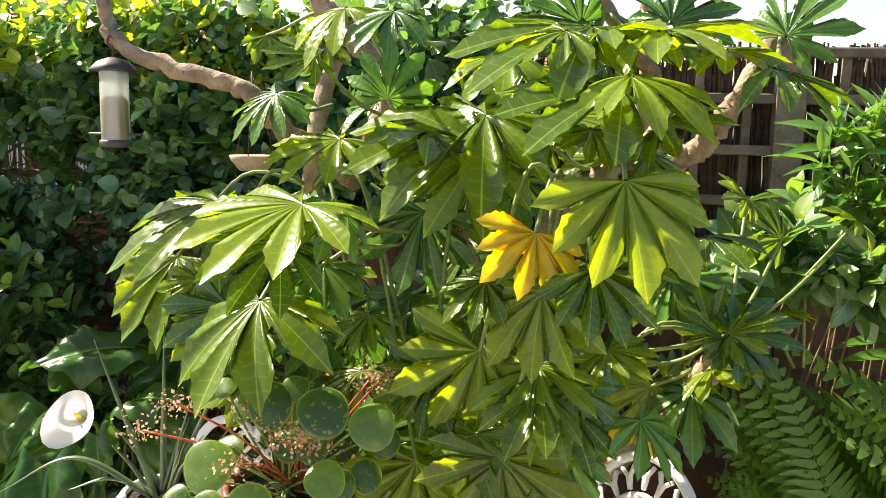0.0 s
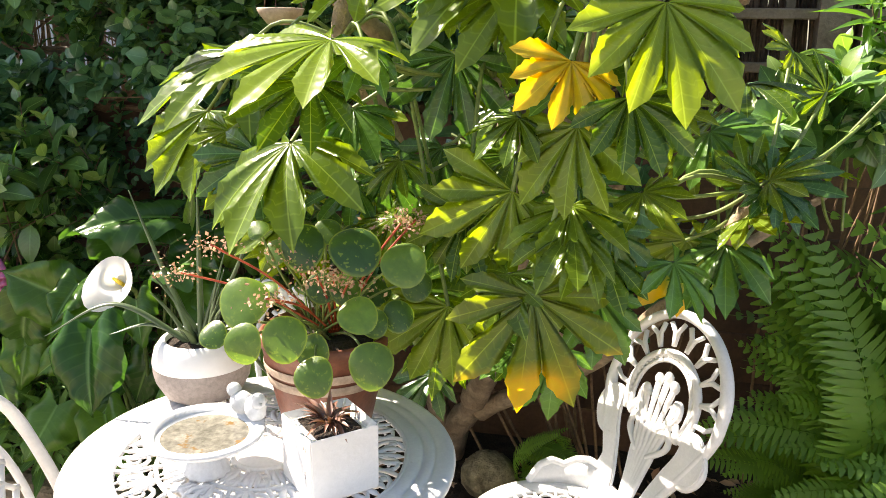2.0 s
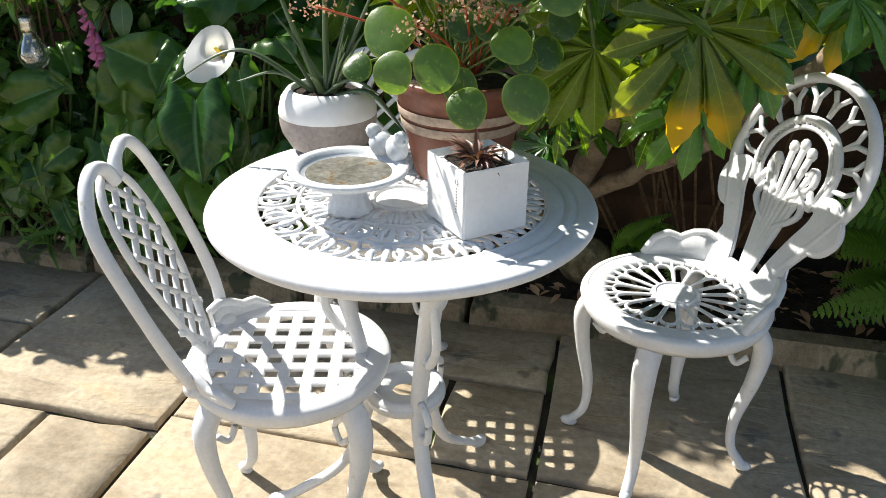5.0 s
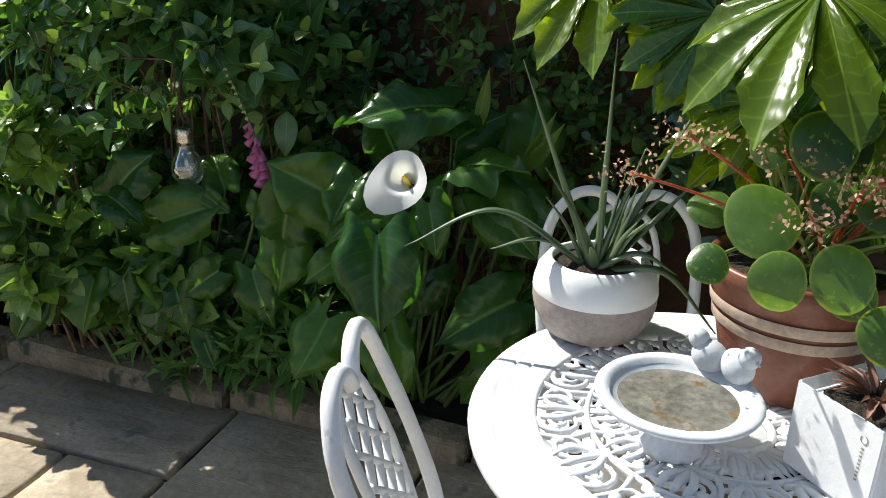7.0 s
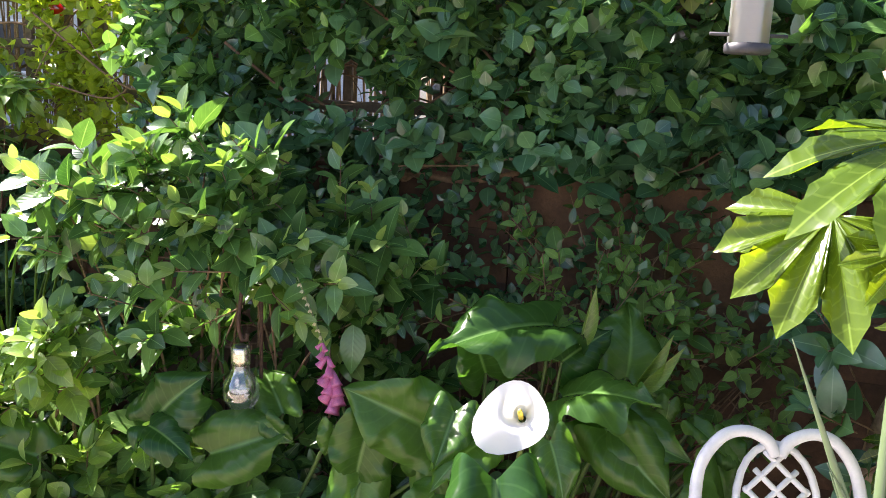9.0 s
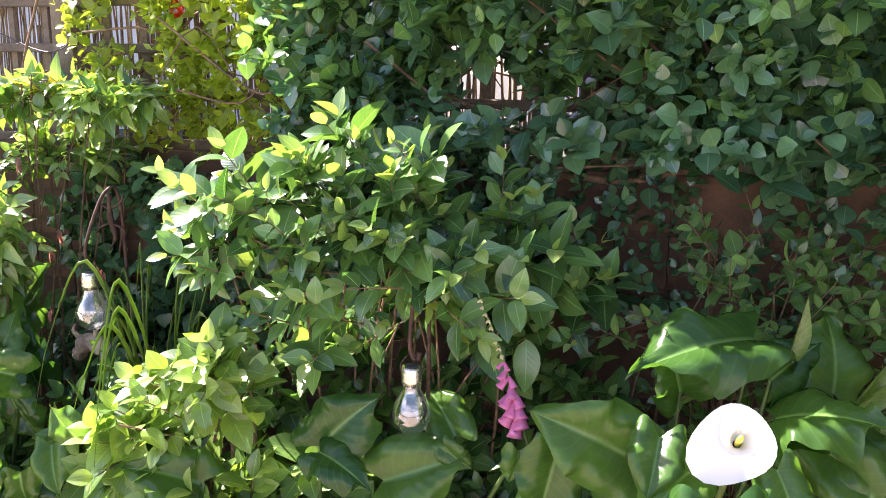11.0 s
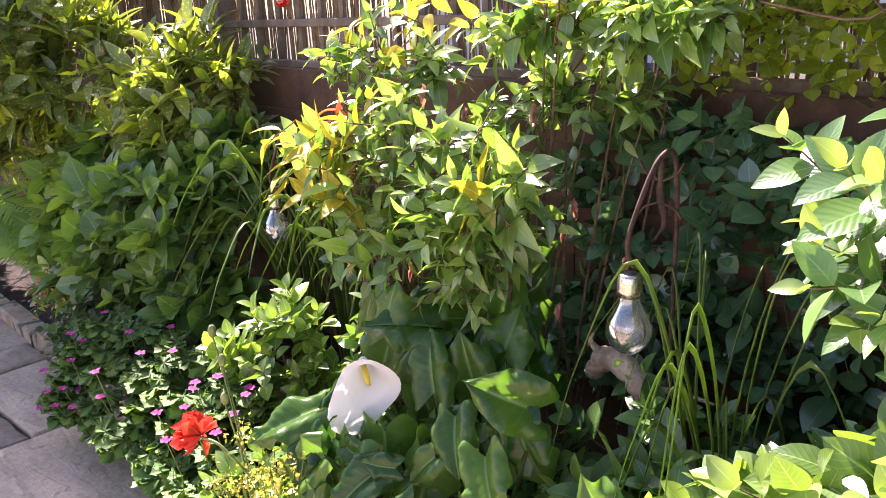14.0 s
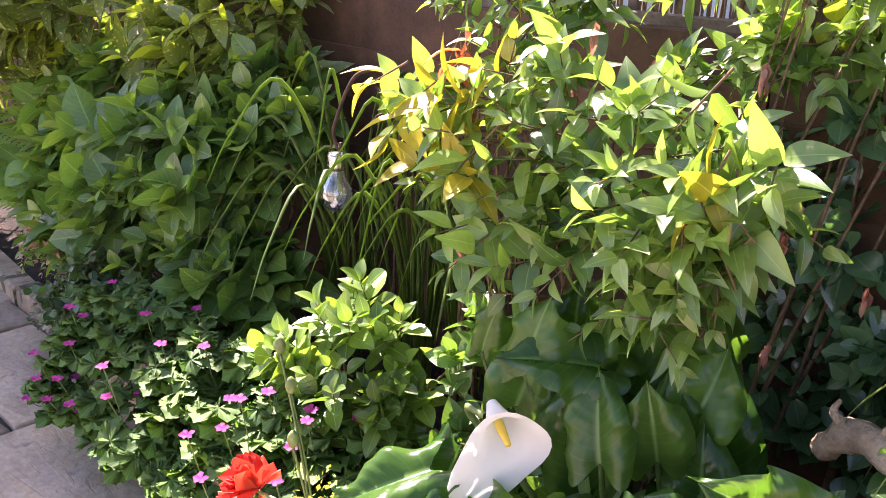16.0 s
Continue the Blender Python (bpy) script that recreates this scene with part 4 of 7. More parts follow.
def fan_chair(at, turn, label):
    """Seat pierced like a daisy, a peacock-fan back. Faces its own +x."""
    c = thing("garden_chair", label, "chair", pose(*at, 0, 0, turn), group="white garden chairs")
    z, r = 0.43, 0.205
    rim = seat_skirt(r, z)
    rim.lathe([(0.150, z - 0.006), (0.150, z - 0.001), (0.165, z + 0.003), (r - 0.004, z)], 72)
    part("seat_rim", rim.mesh("seat_rim", WHITE_METAL), c)
    g = Geo()
    g.lathe([(0.0, z + 0.002), (0.03, z + 0.003), (0.052, z + 0.001), (0.056, z - 0.006)], 40)
    g.tube(ring_pts(0.045, z + 0.002, 40), 0.003, 5, False)
    part("seat_boss", g.mesh("seat_boss", WHITE_METAL), c, "round boss in the seat")
    n = 18
    for k in range(n):
        g = Geo()
        a = 2 * math.pi * k / n
        p = [(*polar(0.050, a), z - 0.003), (*polar(0.085, a), z - 0.002), (*polar(0.118, a), z - 0.002)]
        g.tube(spline(p, 4), np.linspace(0.0045, 0.006, 9), 5, flat=0.7)
        b = a + math.pi / n
        arch = [(*polar(0.108, a), z - 0.002), (*polar(0.130, a + 0.35 * math.pi / n), z - 0.002), (*polar(0.136, b), z - 0.002), (*polar(0.130, b + 0.65 * math.pi / n), z - 0.002), (*polar(0.108, a + 2 * math.pi / n), z - 0.002)]
        g.tube(spline(arch, 3), 0.0042, 5, False)
        g.tube([(*polar(0.134, b), z - 0.002), (*polar(0.156, b), z - 0.002)], 0.0045, 5)
        g.tube([(*polar(0.118, a), z - 0.002), (*polar(0.156, a), z - 0.002)], 0.004, 5)
        part("seat_petal", g.mesh("seat_petal", WHITE_METAL), c)
    leg_me = cabriole_leg(z - 0.03)
    for a in (42, 138, 222, 318):
        part("leg", leg_me, c, m=pose((r - 0.04) * math.cos(radians(a)), (r - 0.04) * math.sin(radians(a)), 0, 0, 0, a))
    lean = math.radians(19)
    P = lambda y, h: (-0.165 - math.sin(lean) * h, y, z + math.cos(lean) * h)
    cx, rad = 0.297, 0.185
    fan = Geo()
    outer = [P(-0.055, -0.01), P(-0.085, 0.07), P(-0.135, 0.16)] + [P(-rad * math.cos(a), cx + rad * math.sin(a)) for a in np.linspace(-0.25, math.pi + 0.25, 15)] + [P(0.135, 0.16), P(0.085, 0.07), P(0.055, -0.01)]
    fan.tube(spline(outer, 4), 0.0145, 8, flat=0.8)
    part("back_frame", fan.mesh("back_frame", WHITE_METAL), c)
    arch = Geo()
    for rr, w in ((0.112, 0.010), (0.095, 0.006)):
        arch.tube([P(-rr * math.cos(a), cx - 0.02 + rr * 1.02 * math.sin(a)) for a in np.linspace(-0.5, math.pi + 0.5, 30)], w, 6)
    for a in np.linspace(-0.2, math.pi + 0.2, 26):
        arch.ball(P(-0.104 * math.cos(a), cx - 0.02 + 0.106 * math.sin(a)), 0.006, 0.006, 0.006, u=7, v=5)
    m = 9
    for k in range(m):
        a0, a1 = math.pi * (k - 0.3) / (m - 0.6), math.pi * (k + 0.7) / (m - 0.6)
        am = (a0 + a1) / 2
        q = lambda rr, a: P(-rr * math.cos(a), cx - 0.008 + rr * math.sin(a))
        arch.tube([q(0.118, a0), q(0.150, a0 + 0.03), q(0.172, am - 0.06)], 0.006, 6)
        arch.tube([q(0.118, a1), q(0.150, a1 - 0.03), q(0.172, am + 0.06)], 0.006, 6)
    part("back_tracery", arch.mesh("back_tracery", WHITE_METAL), c, "honeycomb and beaded arches")
    for k in range(-3, 4):
        plume = Geo()
        tip = P(k * 0.027, 0.335 - 0.012 * k * k)
        plume.tube(spline([P(0.004 * k, 0.02), P(0.010 * k, 0.14), P(0.020 * k, 0.25), tip], 5), [0.010] * 6 + [0.008] * 6 + [0.010] * 4, 6, flat=0.6)
        plume.ball(tip, 0.010, 0.013, 0.016, u=8, v=6)
        part("plume_feather", plume.mesh("plume_feather", WHITE_METAL), c)
    for s in (-1, 1):
        for h in (0.19, 0.26):
            plume = Geo()
            plume.tube(spline([P(s * 0.02, h - 0.04), P(s * 0.065, h), P(s * 0.06, h + 0.035), P(s * 0.04, h + 0.02)], 5), 0.008, 6)
            part("plume_curl", plume.mesh("plume_curl", WHITE_METAL), c)
    for s in (-1, 1):
        wing = Geo()
        wing.tube(spline([P(s * 0.07, 0.03), P(s * 0.10, 0.13), P(s * 0.16, 0.15), P(s * 0.185, 0.19), P(s * 0.165, 0.23), P(s * 0.135, 0.215), P(s * 0.14, 0.19)], 6), 0.010, 7)
        part("back_scroll", wing.mesh("back_scroll", WHITE_METAL), c)
        edge = [(0.045, -0.01), (0.050, 0.06), (0.078, 0.14), (0.104, 0.20), (0.112, 0.255), (0.150, 0.262), (0.182, 0.235), (0.192, 0.198), (0.176, 0.160), (0.145, 0.150), (0.122, 0.140), (0.112, 0.105), (0.122, 0.060), (0.135, 0.015), (0.115, -0.01)]
        part("back_wing", bm_mesh("back_wing", back_plate([(s * y, h) for y, h in edge], P, 0.011), WHITE_METAL), c)
        part("seat_crest", rim_crest(r - 0.004, z, s * 100, s * 158, (0.004, 0.040, 0.052, 0.044, 0.060, 0.066, 0.058, 0.062)).mesh("seat_crest", WHITE_METAL), c, "scalloped cast crest on the seat edge")
    base = Geo().box(Matrix.Translation((-0.165, 0, z + 0.012)) @ pose(0, 0, 0, 0, -19), 0.016, 0.19, 0.06, 0.006)
    part("back_base", base.mesh("back_base", WHITE_METAL, False), c)
    return c


table()
lattice_chair((-0.555, 1.325, 0), 5, "white cast-metal chair with lattice seat and looped back")
lattice_chair((-0.435, 1.84, 0), -90, "white looped-back metal chair behind the table")
fan_chair((0.245, 1.62, 0), 203, "white cast-metal chair with peacock-fan back and daisy seat")


# ---- things on the table ----
TOP = 0.7585


def bird_bath():
    b = thing("bird_bath", "small pale blue-grey stone bird bath on the table", "bird bath", Matrix.Translation((-0.412, 1.275, TOP)) @ Matrix.Diagonal((0.94, 0.94, 1, 1)))
    g = Geo()
    g.lathe([(0.0, 0.0), (0.040, 0.0), (0.041, 0.006), (0.036, 0.012), (0.030, 0.030), (0.031, 0.045), (0.036, 0.052)], 48, wave=0.05, waves=12)
    part("pedestal", g.mesh("pedestal", BATHSTONE), b, "fluted pedestal")
    g = Geo()
    g.lathe([(0.034, 0.046), (0.060, 0.052), (0.092, 0.064), (0.106, 0.073), (0.108, 0.077), (0.105, 0.080), (0.090, 0.079), (0.087, 0.073), (0.060, 0.063), (0.0, 0.060)], 56)
    part("basin", g.mesh("basin", BATHSTONE), b)
    part("water_stain", Geo().lathe([(0.0, 0.0672), (0.050, 0.0674), (0.078, 0.0695)], 48).mesh("water_stain", SILT), b, "silty dried water stain")
    for x, y, turn, s in ((0.048, 0.079, 150, 1.0), (0.080, 0.052, -60, 1.05)):
        g = Geo()
        m = pose(0, 0, 0, 0, 0, turn)
        g.ball((0, 0, 0.024 * s), 0.026 * s, 0.019 * s, 0.022 * s, m)
        p = np.array(m)[:3, :3]
        g.ball(p @ np.array([0.018 * s, 0, 0.044 * s]), 0.0145 * s, 0.014 * s, 0.0135 * s, m)
        g.tube([p @ np.array([0.030 * s, 0, 0.044 * s]), p @ np.array([0.037 * s, 0, 0.042 * s])], [0.004, 0.001], 6)
        g.tube([p @ np.array([-0.018 * s, 0, 0.024 * s]), p @ np.array([-0.045 * s, 0, 0.030 * s])], [0.013, 0.007], 7, flat=0.5)
        part("bird_ornament", g.mesh("bird_ornament", BATHSTONE), b, "little stone bird ornament", pose(x, y, 0.070))
    return b


bird_bath()


def cube_planter():
    c = thing("cube_planter", "white concrete cube planter with a reddish succulent", "planter", pose(-0.197, 1.252, TOP, 0, 0, 33))
    s, h, w = 0.121, 0.116, 0.014
    bm = bmesh.new()
    bmesh.ops.create_cube(bm, size=1.0, matrix=Matrix.Translation((0, 0, h / 2)) @ Matrix.Diagonal((s, s, h, 1)))
    top = max(bm.faces, key=lambda f: f.calc_center_median().z)
    bmesh.ops.inset_region(bm, faces=[top], thickness=0.020)
    bmesh.ops.translate(bm, verts=list(top.verts), vec=(0, 0, -0.014))
    bmesh.ops.bevel(bm, geom=[e for e in bm.edges], offset=0.0025, segments=2, affect="EDGES")
    part("pot", bm_mesh("pot", bm, CONCRETE), c)
    part("soil", Geo().box(Matrix.Translation((0, 0, h - 0.011)), s - 0.042, s - 0.042, 0.006, 0.001).mesh("soil", SOIL, False), c)
    mark = Geo()
    x = -s / 2 - 0.0004
    mark.tube([(x, 0.034 - 0.0045 * math.sin(a) - 0.072, 0.093 + 0.0045 * math.cos(a)) for a in np.linspace(0, 5.4, 16)], 0.0005, 4)
    for k in range(9):
        mark.box(Matrix.Translation((x, -0.038, 0.082 - 0.0050 * k)), 0.0006, 0.0030, 0.0024, 0.0002)
    part("printed_mark", mark.mesh("printed_mark", POT_GREY, False), c, "small grey printed mark")
    n = 44
    a = RNG.uniform(0, 2 * math.pi, n)
    e = RNG.uniform(0.05, 1.0, n)
    way = np.stack([np.cos(a) * np.cos(e), np.sin(a) * np.cos(e), np.sin(e)], -1)
    pos = np.stack([np.cos(a) * 0.010, np.sin(a) * 0.010, np.full(n, h - 0.006)], -1)
    me = scatter("succulent", blade(0.20, 6, 0.35, 0.5, 0.35), pos, way, np.tile([0, 0, 1.0], (n, 1)) + way * 0.01, RNG.uniform(0.03, 0.058, n), P_SUCC)
    part("succulent", me, c, "reddish curling succulent rosette", kind="stuff")
    return c


cube_planter()


def aloe_pot():
    p = thing("aloe_pot", "round white and grey clay pot of spiky aloe", "potted plant", (-0.508, 1.585, TOP))
    g = Geo().lathe([(0.0, 0.0), (0.062, 0.0), (0.078, 0.010), (0.094, 0.040), (0.098, 0.060), (0.0978, 0.074)], 56)
    part("lower_pot", g.mesh("lower_pot", POT_GREY), p, "bare grey-brown clay base")
    g = Geo().lathe([(0.0979, 0.074), (0.0988, 0.076), (0.0975, 0.088), (0.092, 0.108), (0.080, 0.124), (0.074, 0.127), (0.069, 0.124), (0.070, 0.110)], 56)
    part("upper_pot", g.mesh("upper_pot", POT_WHITE), p, "white glazed shoulder")
    part("soil", Geo().lathe([(0.0, 0.118), (0.04, 0.119), (0.071, 0.114)], 28).mesh("soil", SOIL), p, "bark-strewn soil")

    def leaf(base, tip, lift, r):
        b, t = np.asarray(base), np.asarray(tip)
        m = (b + t) / 2 + np.array([0, 0, lift])
        pts = spline([b, m, t], 9)
        geo = Geo().tube(pts, np.interp(np.linspace(0, 1, len(pts)), [0, 0.35, 1], [r * 1.35, r * 1.15, 0.0015]), 7, flat=0.45)
        me = geo.mesh("aloe_leaf", L_ALOE)
        part("leaf", me, p)

    leaf((-0.01, -0.01, 0.115), (-0.135, 0.03, 0.420), 0.0, 0.0105)
    leaf((0.0, 0.0, 0.115), (0.000, 0.04, 0.455), 0.0, 0.0105)
    leaf((0.01, 0.0, 0.115), (0.130, 0.01, 0.385), 0.0, 0.0105)
    leaf((-0.02, -0.01, 0.115), (-0.300, -0.04, 0.135), 0.075, 0.0085)
    leaf((-0.02, 0.0, 0.115), (-0.165, -0.05, 0.145), 0.028, 0.007)
    leaf((0.02, -0.02, 0.115), (0.175, -0.09, 0.055), 0.045, 0.009)
    leaf((0.0, -0.02, 0.115), (0.115, -0.06, 0.130), 0.03, 0.009)
    leaf((0.0, 0.01, 0.115), (-0.09, -0.02, 0.27), 0.01, 0.008)
    leaf((0.01, 0.01, 0.115), (0.090, -0.03, 0.25), 0.01, 0.009)
    leaf((0.0, 0.0, 0.115), (0.055, 0.01, 0.300), 0.0, 0.0095)
    leaf((0.02, 0.01, 0.115), (0.150, 0.02, 0.270), 0.0, 0.008)
    for k in range(12):
        a = rnd(0, 6.28)
        leaf((0.02 * math.cos(a), 0.02 * math.sin(a), 0.113), (rnd(0.05, 0.1) * math.cos(a), rnd(0.05, 0.1) * math.sin(a), rnd(0.17, 0.27)), 0.01, rnd(0.006, 0.009))
    return p


aloe_pot()

# ---- fatsia: trunks, stalks, hand-shaped leaves ----
fatsia = thing("fatsia_shrub", "large glossy fatsia with hand-shaped leaves, some yellowing", "shrub", (0.056, 2.55, 0.03))
ORIGIN = np.array((0.08, 2.55, 0.05))
PALM = [palm_leaf(s, 8 if s % 2 else 7, 116 if s % 2 else 105, d, 0.02, n) for s, d, n in ((1, 0.22, 0.82), (2, 0.34, 0.86), (3, 0.16, 0.78), (4, 0.28, 0.84), (7, 0.24, 0.80))]
PALM_LIMP = [palm_leaf(s, 7, 86, 0.10, 0.05, 1.0) for s in (5, 6)]
PALM_MESH = {}


def fatsia_leaf(c, tip, up, material, node, limp):
    """A leaf whose stalk joins at c and whose middle lobe ends at tip; the stalk comes from node."""
    c, tip, node = np.asarray(c), np.asarray(tip), np.asarray(node)
    shapes = PALM_LIMP if limp else PALM
    k = int(RNG.integers(len(shapes)))
    key = (limp, k, material.name)
    if key not in PALM_MESH:
        PALM_MESH[key] = mesh_np("fatsia_leaf", shapes[k][0], shapes[k][1], shapes[k][2], material)
    way = tip - c
    up = np.asarray(up, dtype=float) + RNG.uniform(-0.15, 0.15, 3)
    size = float(np.linalg.norm(way)) * 0.98
    leaf = part("leaf", PALM_MESH[key], fatsia, m=leaf_m(c - ORIGIN, way, up, size))
    mid = (c + node) / 2 + np.array([0, 0, 0.35 * min(0.3, np.linalg.norm(c - node)) if limp else -0.02])
    if limp:
        mid = node * 0.5 + c * 0.5
        mid[2] = max(node[2], c[2]) + 0.02
    g = Geo().tube(spline([node, mid, c], 6) - ORIGIN, 0.0042, 5, False)
    part("leaf_stalk", g.mesh("leaf_stalk", GREEN_STEM), fatsia)
    return leaf


def limb(pts, r0, r1, seed=0):
    """A knobbly tapering branch."""
    p = spline(pts, 7)
    g = np.random.default_rng(seed)
    p = p + g.normal(0, 0.004, p.shape)
    rad = np.linspace(r0, r1, len(p)) * (1 + g.uniform(-0.10, 0.12, len(p)))
    part("branch", Geo().tube(p - ORIGIN, rad, 9).mesh("branch", BARK), fatsia)


N1, N2, N3 = (0.355, 1.42, 1.571), (0.099, 1.62, 1.428), (0.624, 1.58, 1.232)
N4, N5, N6, N7 = (0.258, 1.38, 1.536), (0.36, 1.6, 1.855), (0.695, 1.6, 1.826), (-0.207, 1.75, 1.5)
limb([(0.03, 2.60, 0.02), (0.06, 2.52, 0.22), (0.13, 2.30, 0.50), (0.175, 2.0, 0.85), (0.175, 1.75, 1.132), (0.242, 1.6, 1.359), (0.263, 1.45, 1.491), (0.309, 1.4, 1.536), N1], 0.046, 0.019, 1)
limb([(0.05, 2.58, 0.06), (-0.03, 2.55, 0.40), (-0.06, 2.35, 0.85), (-0.12, 2.05, 1.25), N7, (-0.173, 1.85, 1.787)], 0.036, 0.017, 2)
limb([(0.175, 1.75, 1.132), (0.159, 1.66, 1.262), (0.127, 1.62, 1.353), N2], 0.020, 0.014, 3)
limb([(0.314, 1.42, 1.535), (0.447, 1.6, 1.606), (0.487, 1.65, 1.705), N5, (0.37, 1.6, 1.99)], 0.017, 0.013, 4)
limb([(0.13, 2.40, 0.35), (0.40, 2.15, 0.62), (0.555, 1.9, 0.872), (0.609, 1.75, 1.046), (0.60, 1.62, 1.15), N3], 0.030, 0.018, 5)
limb([(0.30, 2.25, 0.55), (0.42, 2.05, 1.10), (0.478, 1.85, 1.425), (0.521, 1.72, 1.536), (0.546, 1.68, 1.579), (0.586, 1.64, 1.615), (0.605, 1.6, 1.67), (0.631, 1.58, 1.718), N6], 0.030, 0.017, 6)
limb([(-0.13, 1.95, 1.50), (-0.284, 1.80, 1.632), (-0.347, 1.78, 1.693), (-0.463, 1.8, 1.732), (-0.614, 1.85, 1.778), (-0.671, 1.88, 1.856), (-0.69, 1.9, 2.05)], 0.022, 0.015, 7)
limb([(-0.09, 1.92, 1.60), (-0.048, 1.8, 1.717), (-0.121, 1.8, 1.808), (-0.193, 1.8, 1.874), (-0.24, 1.8, 2.0)], 0.024, 0.020, 8)
limb([(0.42, 2.05, 1.10), (0.50, 1.95, 1.45), (0.52, 1.88, 1.75), (0.50, 1.85, 2.0)], 0.022, 0.015, 9)
fatsia_leaf((-0.179, 1.4, 1.498), (-0.365, 1.26, 1.434), (0, -0.35, 1.0), L_FATSIA, N2, 0)
fatsia_leaf((-0.219, 1.42, 1.432), (-0.322, 1.3, 1.362), (0, -0.8, 0.8), L_FATSIA, N2, 0)
fatsia_leaf((-0.26, 1.45, 1.321), (-0.367, 1.3, 1.193), (-0.5, -0.5, 0.8), L_FATSIA, N7, 0)
fatsia_leaf((-0.156, 1.5, 1.378), (-0.161, 1.42, 1.29), (0, -0.8, 0.8), L_FATSIA_DARK, N2, 1)
fatsia_leaf((-0.106, 1.62, 1.244), (-0.046, 1.6, 1.157), (0, -1.0, 0.35), L_FATSIA_DARK, N7, 0)
fatsia_leaf((0.025, 1.55, 1.472), (0.013, 1.5, 1.307), (0, -1.0, 0.35), L_FATSIA_DARK, N2, 0)
fatsia_leaf((0.195, 1.26, 1.474), (0.162, 1.2, 1.372), (0, -1.0, 0.35), L_FATSIA_GOLD, N4, 1)
fatsia_leaf((0.277, 1.22, 1.427), (0.324, 1.17, 1.319), (0, -1.0, 0.35), L_FATSIA, N4, 1)
fatsia_leaf((0.318, 1.22, 1.558), (0.347, 1.15, 1.389), (0, -1.0, 0.35), L_FATSIA, N1, 1)
fatsia_leaf((0.216, 1.3, 1.374), (0.185, 1.27, 1.214), (-0.7, -0.7, 0.3), L_FATSIA, N4, 1)
fatsia_leaf((0.245, 1.43, 1.255), (0.362, 1.38, 1.121), (0, -1.0, 0.35), L_FATSIA_DARK, N3, 0)
fatsia_leaf((0.158, 1.30, 1.096), (0.192, 1.23, 0.90), (0, -1.0, 0.45), L_FATSIA_TURN, N4, 0)
fatsia_leaf((0.125, 1.38, 1.255), (0.027, 1.36, 1.105), (0, -1.0, 0.35), L_FATSIA, N4, 1)
fatsia_leaf((0.05, 1.45, 1.2), (-0.017, 1.45, 1.085), (0, -1.0, 0.35), L_FATSIA, N2, 1)
fatsia_leaf((0.515, 1.68, 1.10), (0.42, 1.62, 0.975), (0, -1.0, 0.35), L_FATSIA_TURN, N3, 0)
fatsia_leaf((0.56, 1.76, 1.09), (0.60, 1.72, 0.97), (0.2, -1.0, 0.35), L_FATSIA, N3, 0)
fatsia_leaf((0.31, 1.55, 1.02), (0.30, 1.48, 0.89), (0, -1.0, 0.4), L_FATSIA_DARK, N3, 1)
fatsia_leaf((0.02, 1.45, 1.024), (-0.06, 1.42, 0.866), (0, -1.0, 0.4), L_FATSIA, N7, 1)
fatsia_leaf((0.339, 1.35, 1.693), (0.127, 1.25, 1.662), (0, -0.35, 1.0), L_FATSIA, N1, 0)
fatsia_leaf((0.343, 1.32, 1.714), (0.455, 1.2, 1.675), (0, -0.35, 1.0), L_FATSIA, N1, 0)
fatsia_leaf((0.126, 1.45, 1.595), (-0.02, 1.36, 1.488), (0, -0.8, 0.8), L_FATSIA, N2, 0)
fatsia_leaf((0.134, 1.52, 1.654), (-0.115, 1.38, 1.557), (0, -0.35, 1.0), L_FATSIA, N2, 0)
fatsia_leaf((-0.048, 1.65, 1.682), (-0.002, 1.66, 1.808), (0, -1.0, 0.35), L_FATSIA_DARK, N2, 0)
fatsia_leaf((-0.134, 1.58, 1.604), (-0.266, 1.5, 1.568), (0, -0.35, 1.0), L_FATSIA, N2, 0)
fatsia_leaf((0.315, 1.5, 1.811), (0.046, 1.42, 1.769), (0, -0.35, 1.0), L_FATSIA, N5, 0)
fatsia_leaf((0.406, 1.4, 1.793), (0.547, 1.28, 1.814), (0, -0.35, 1.0), L_FATSIA, N5, 0)
fatsia_leaf((0.448, 1.48, 1.818), (0.535, 1.5, 1.933), (0, -0.8, 0.8), L_FATSIA_DARK, N5, 0)
fatsia_leaf((0.304, 1.55, 1.821), (0.267, 1.55, 1.933), (0, -0.8, 0.8), L_FATSIA_DARK, N5, 0)
fatsia_leaf((0.559, 1.3, 1.73), (0.69, 1.25, 1.689), (0, -0.35, 1.0), L_FATSIA, N6, 0)
fatsia_leaf((0.662, 1.5, 1.804), (0.746, 1.5, 1.913), (0, -0.8, 0.8), L_FATSIA_DARK, N6, 0)
fatsia_leaf((0.52, 1.4, 1.766), (0.58, 1.3, 1.746), (0, -0.35, 1.0), L_FATSIA, N5, 0)
fatsia_leaf((0.097, 1.5, 1.568), (0.094, 1.45, 1.486), (0, -1.0, 0.35), L_FATSIA, N2, 0)
fatsia_leaf((0.21, 1.55, 1.538), (0.241, 1.52, 1.463), (0, -1.0, 0.35), L_FATSIA_DARK, N1, 0)
fatsia_leaf((0.238, 1.42, 1.602), (0.222, 1.4, 1.566), (0, -1.0, 0.35), L_FATSIA, N1, 0)
fatsia_leaf((-0.192, 1.85, 1.822), (-0.179, 1.8, 1.73), (0, -1.0, 0.35), L_FATSIA, N2, 1)
fatsia_leaf((-0.337, 1.95, 1.828), (-0.315, 1.9, 1.762), (0, -1.0, 0.35), L_FATSIA, N2, 1)
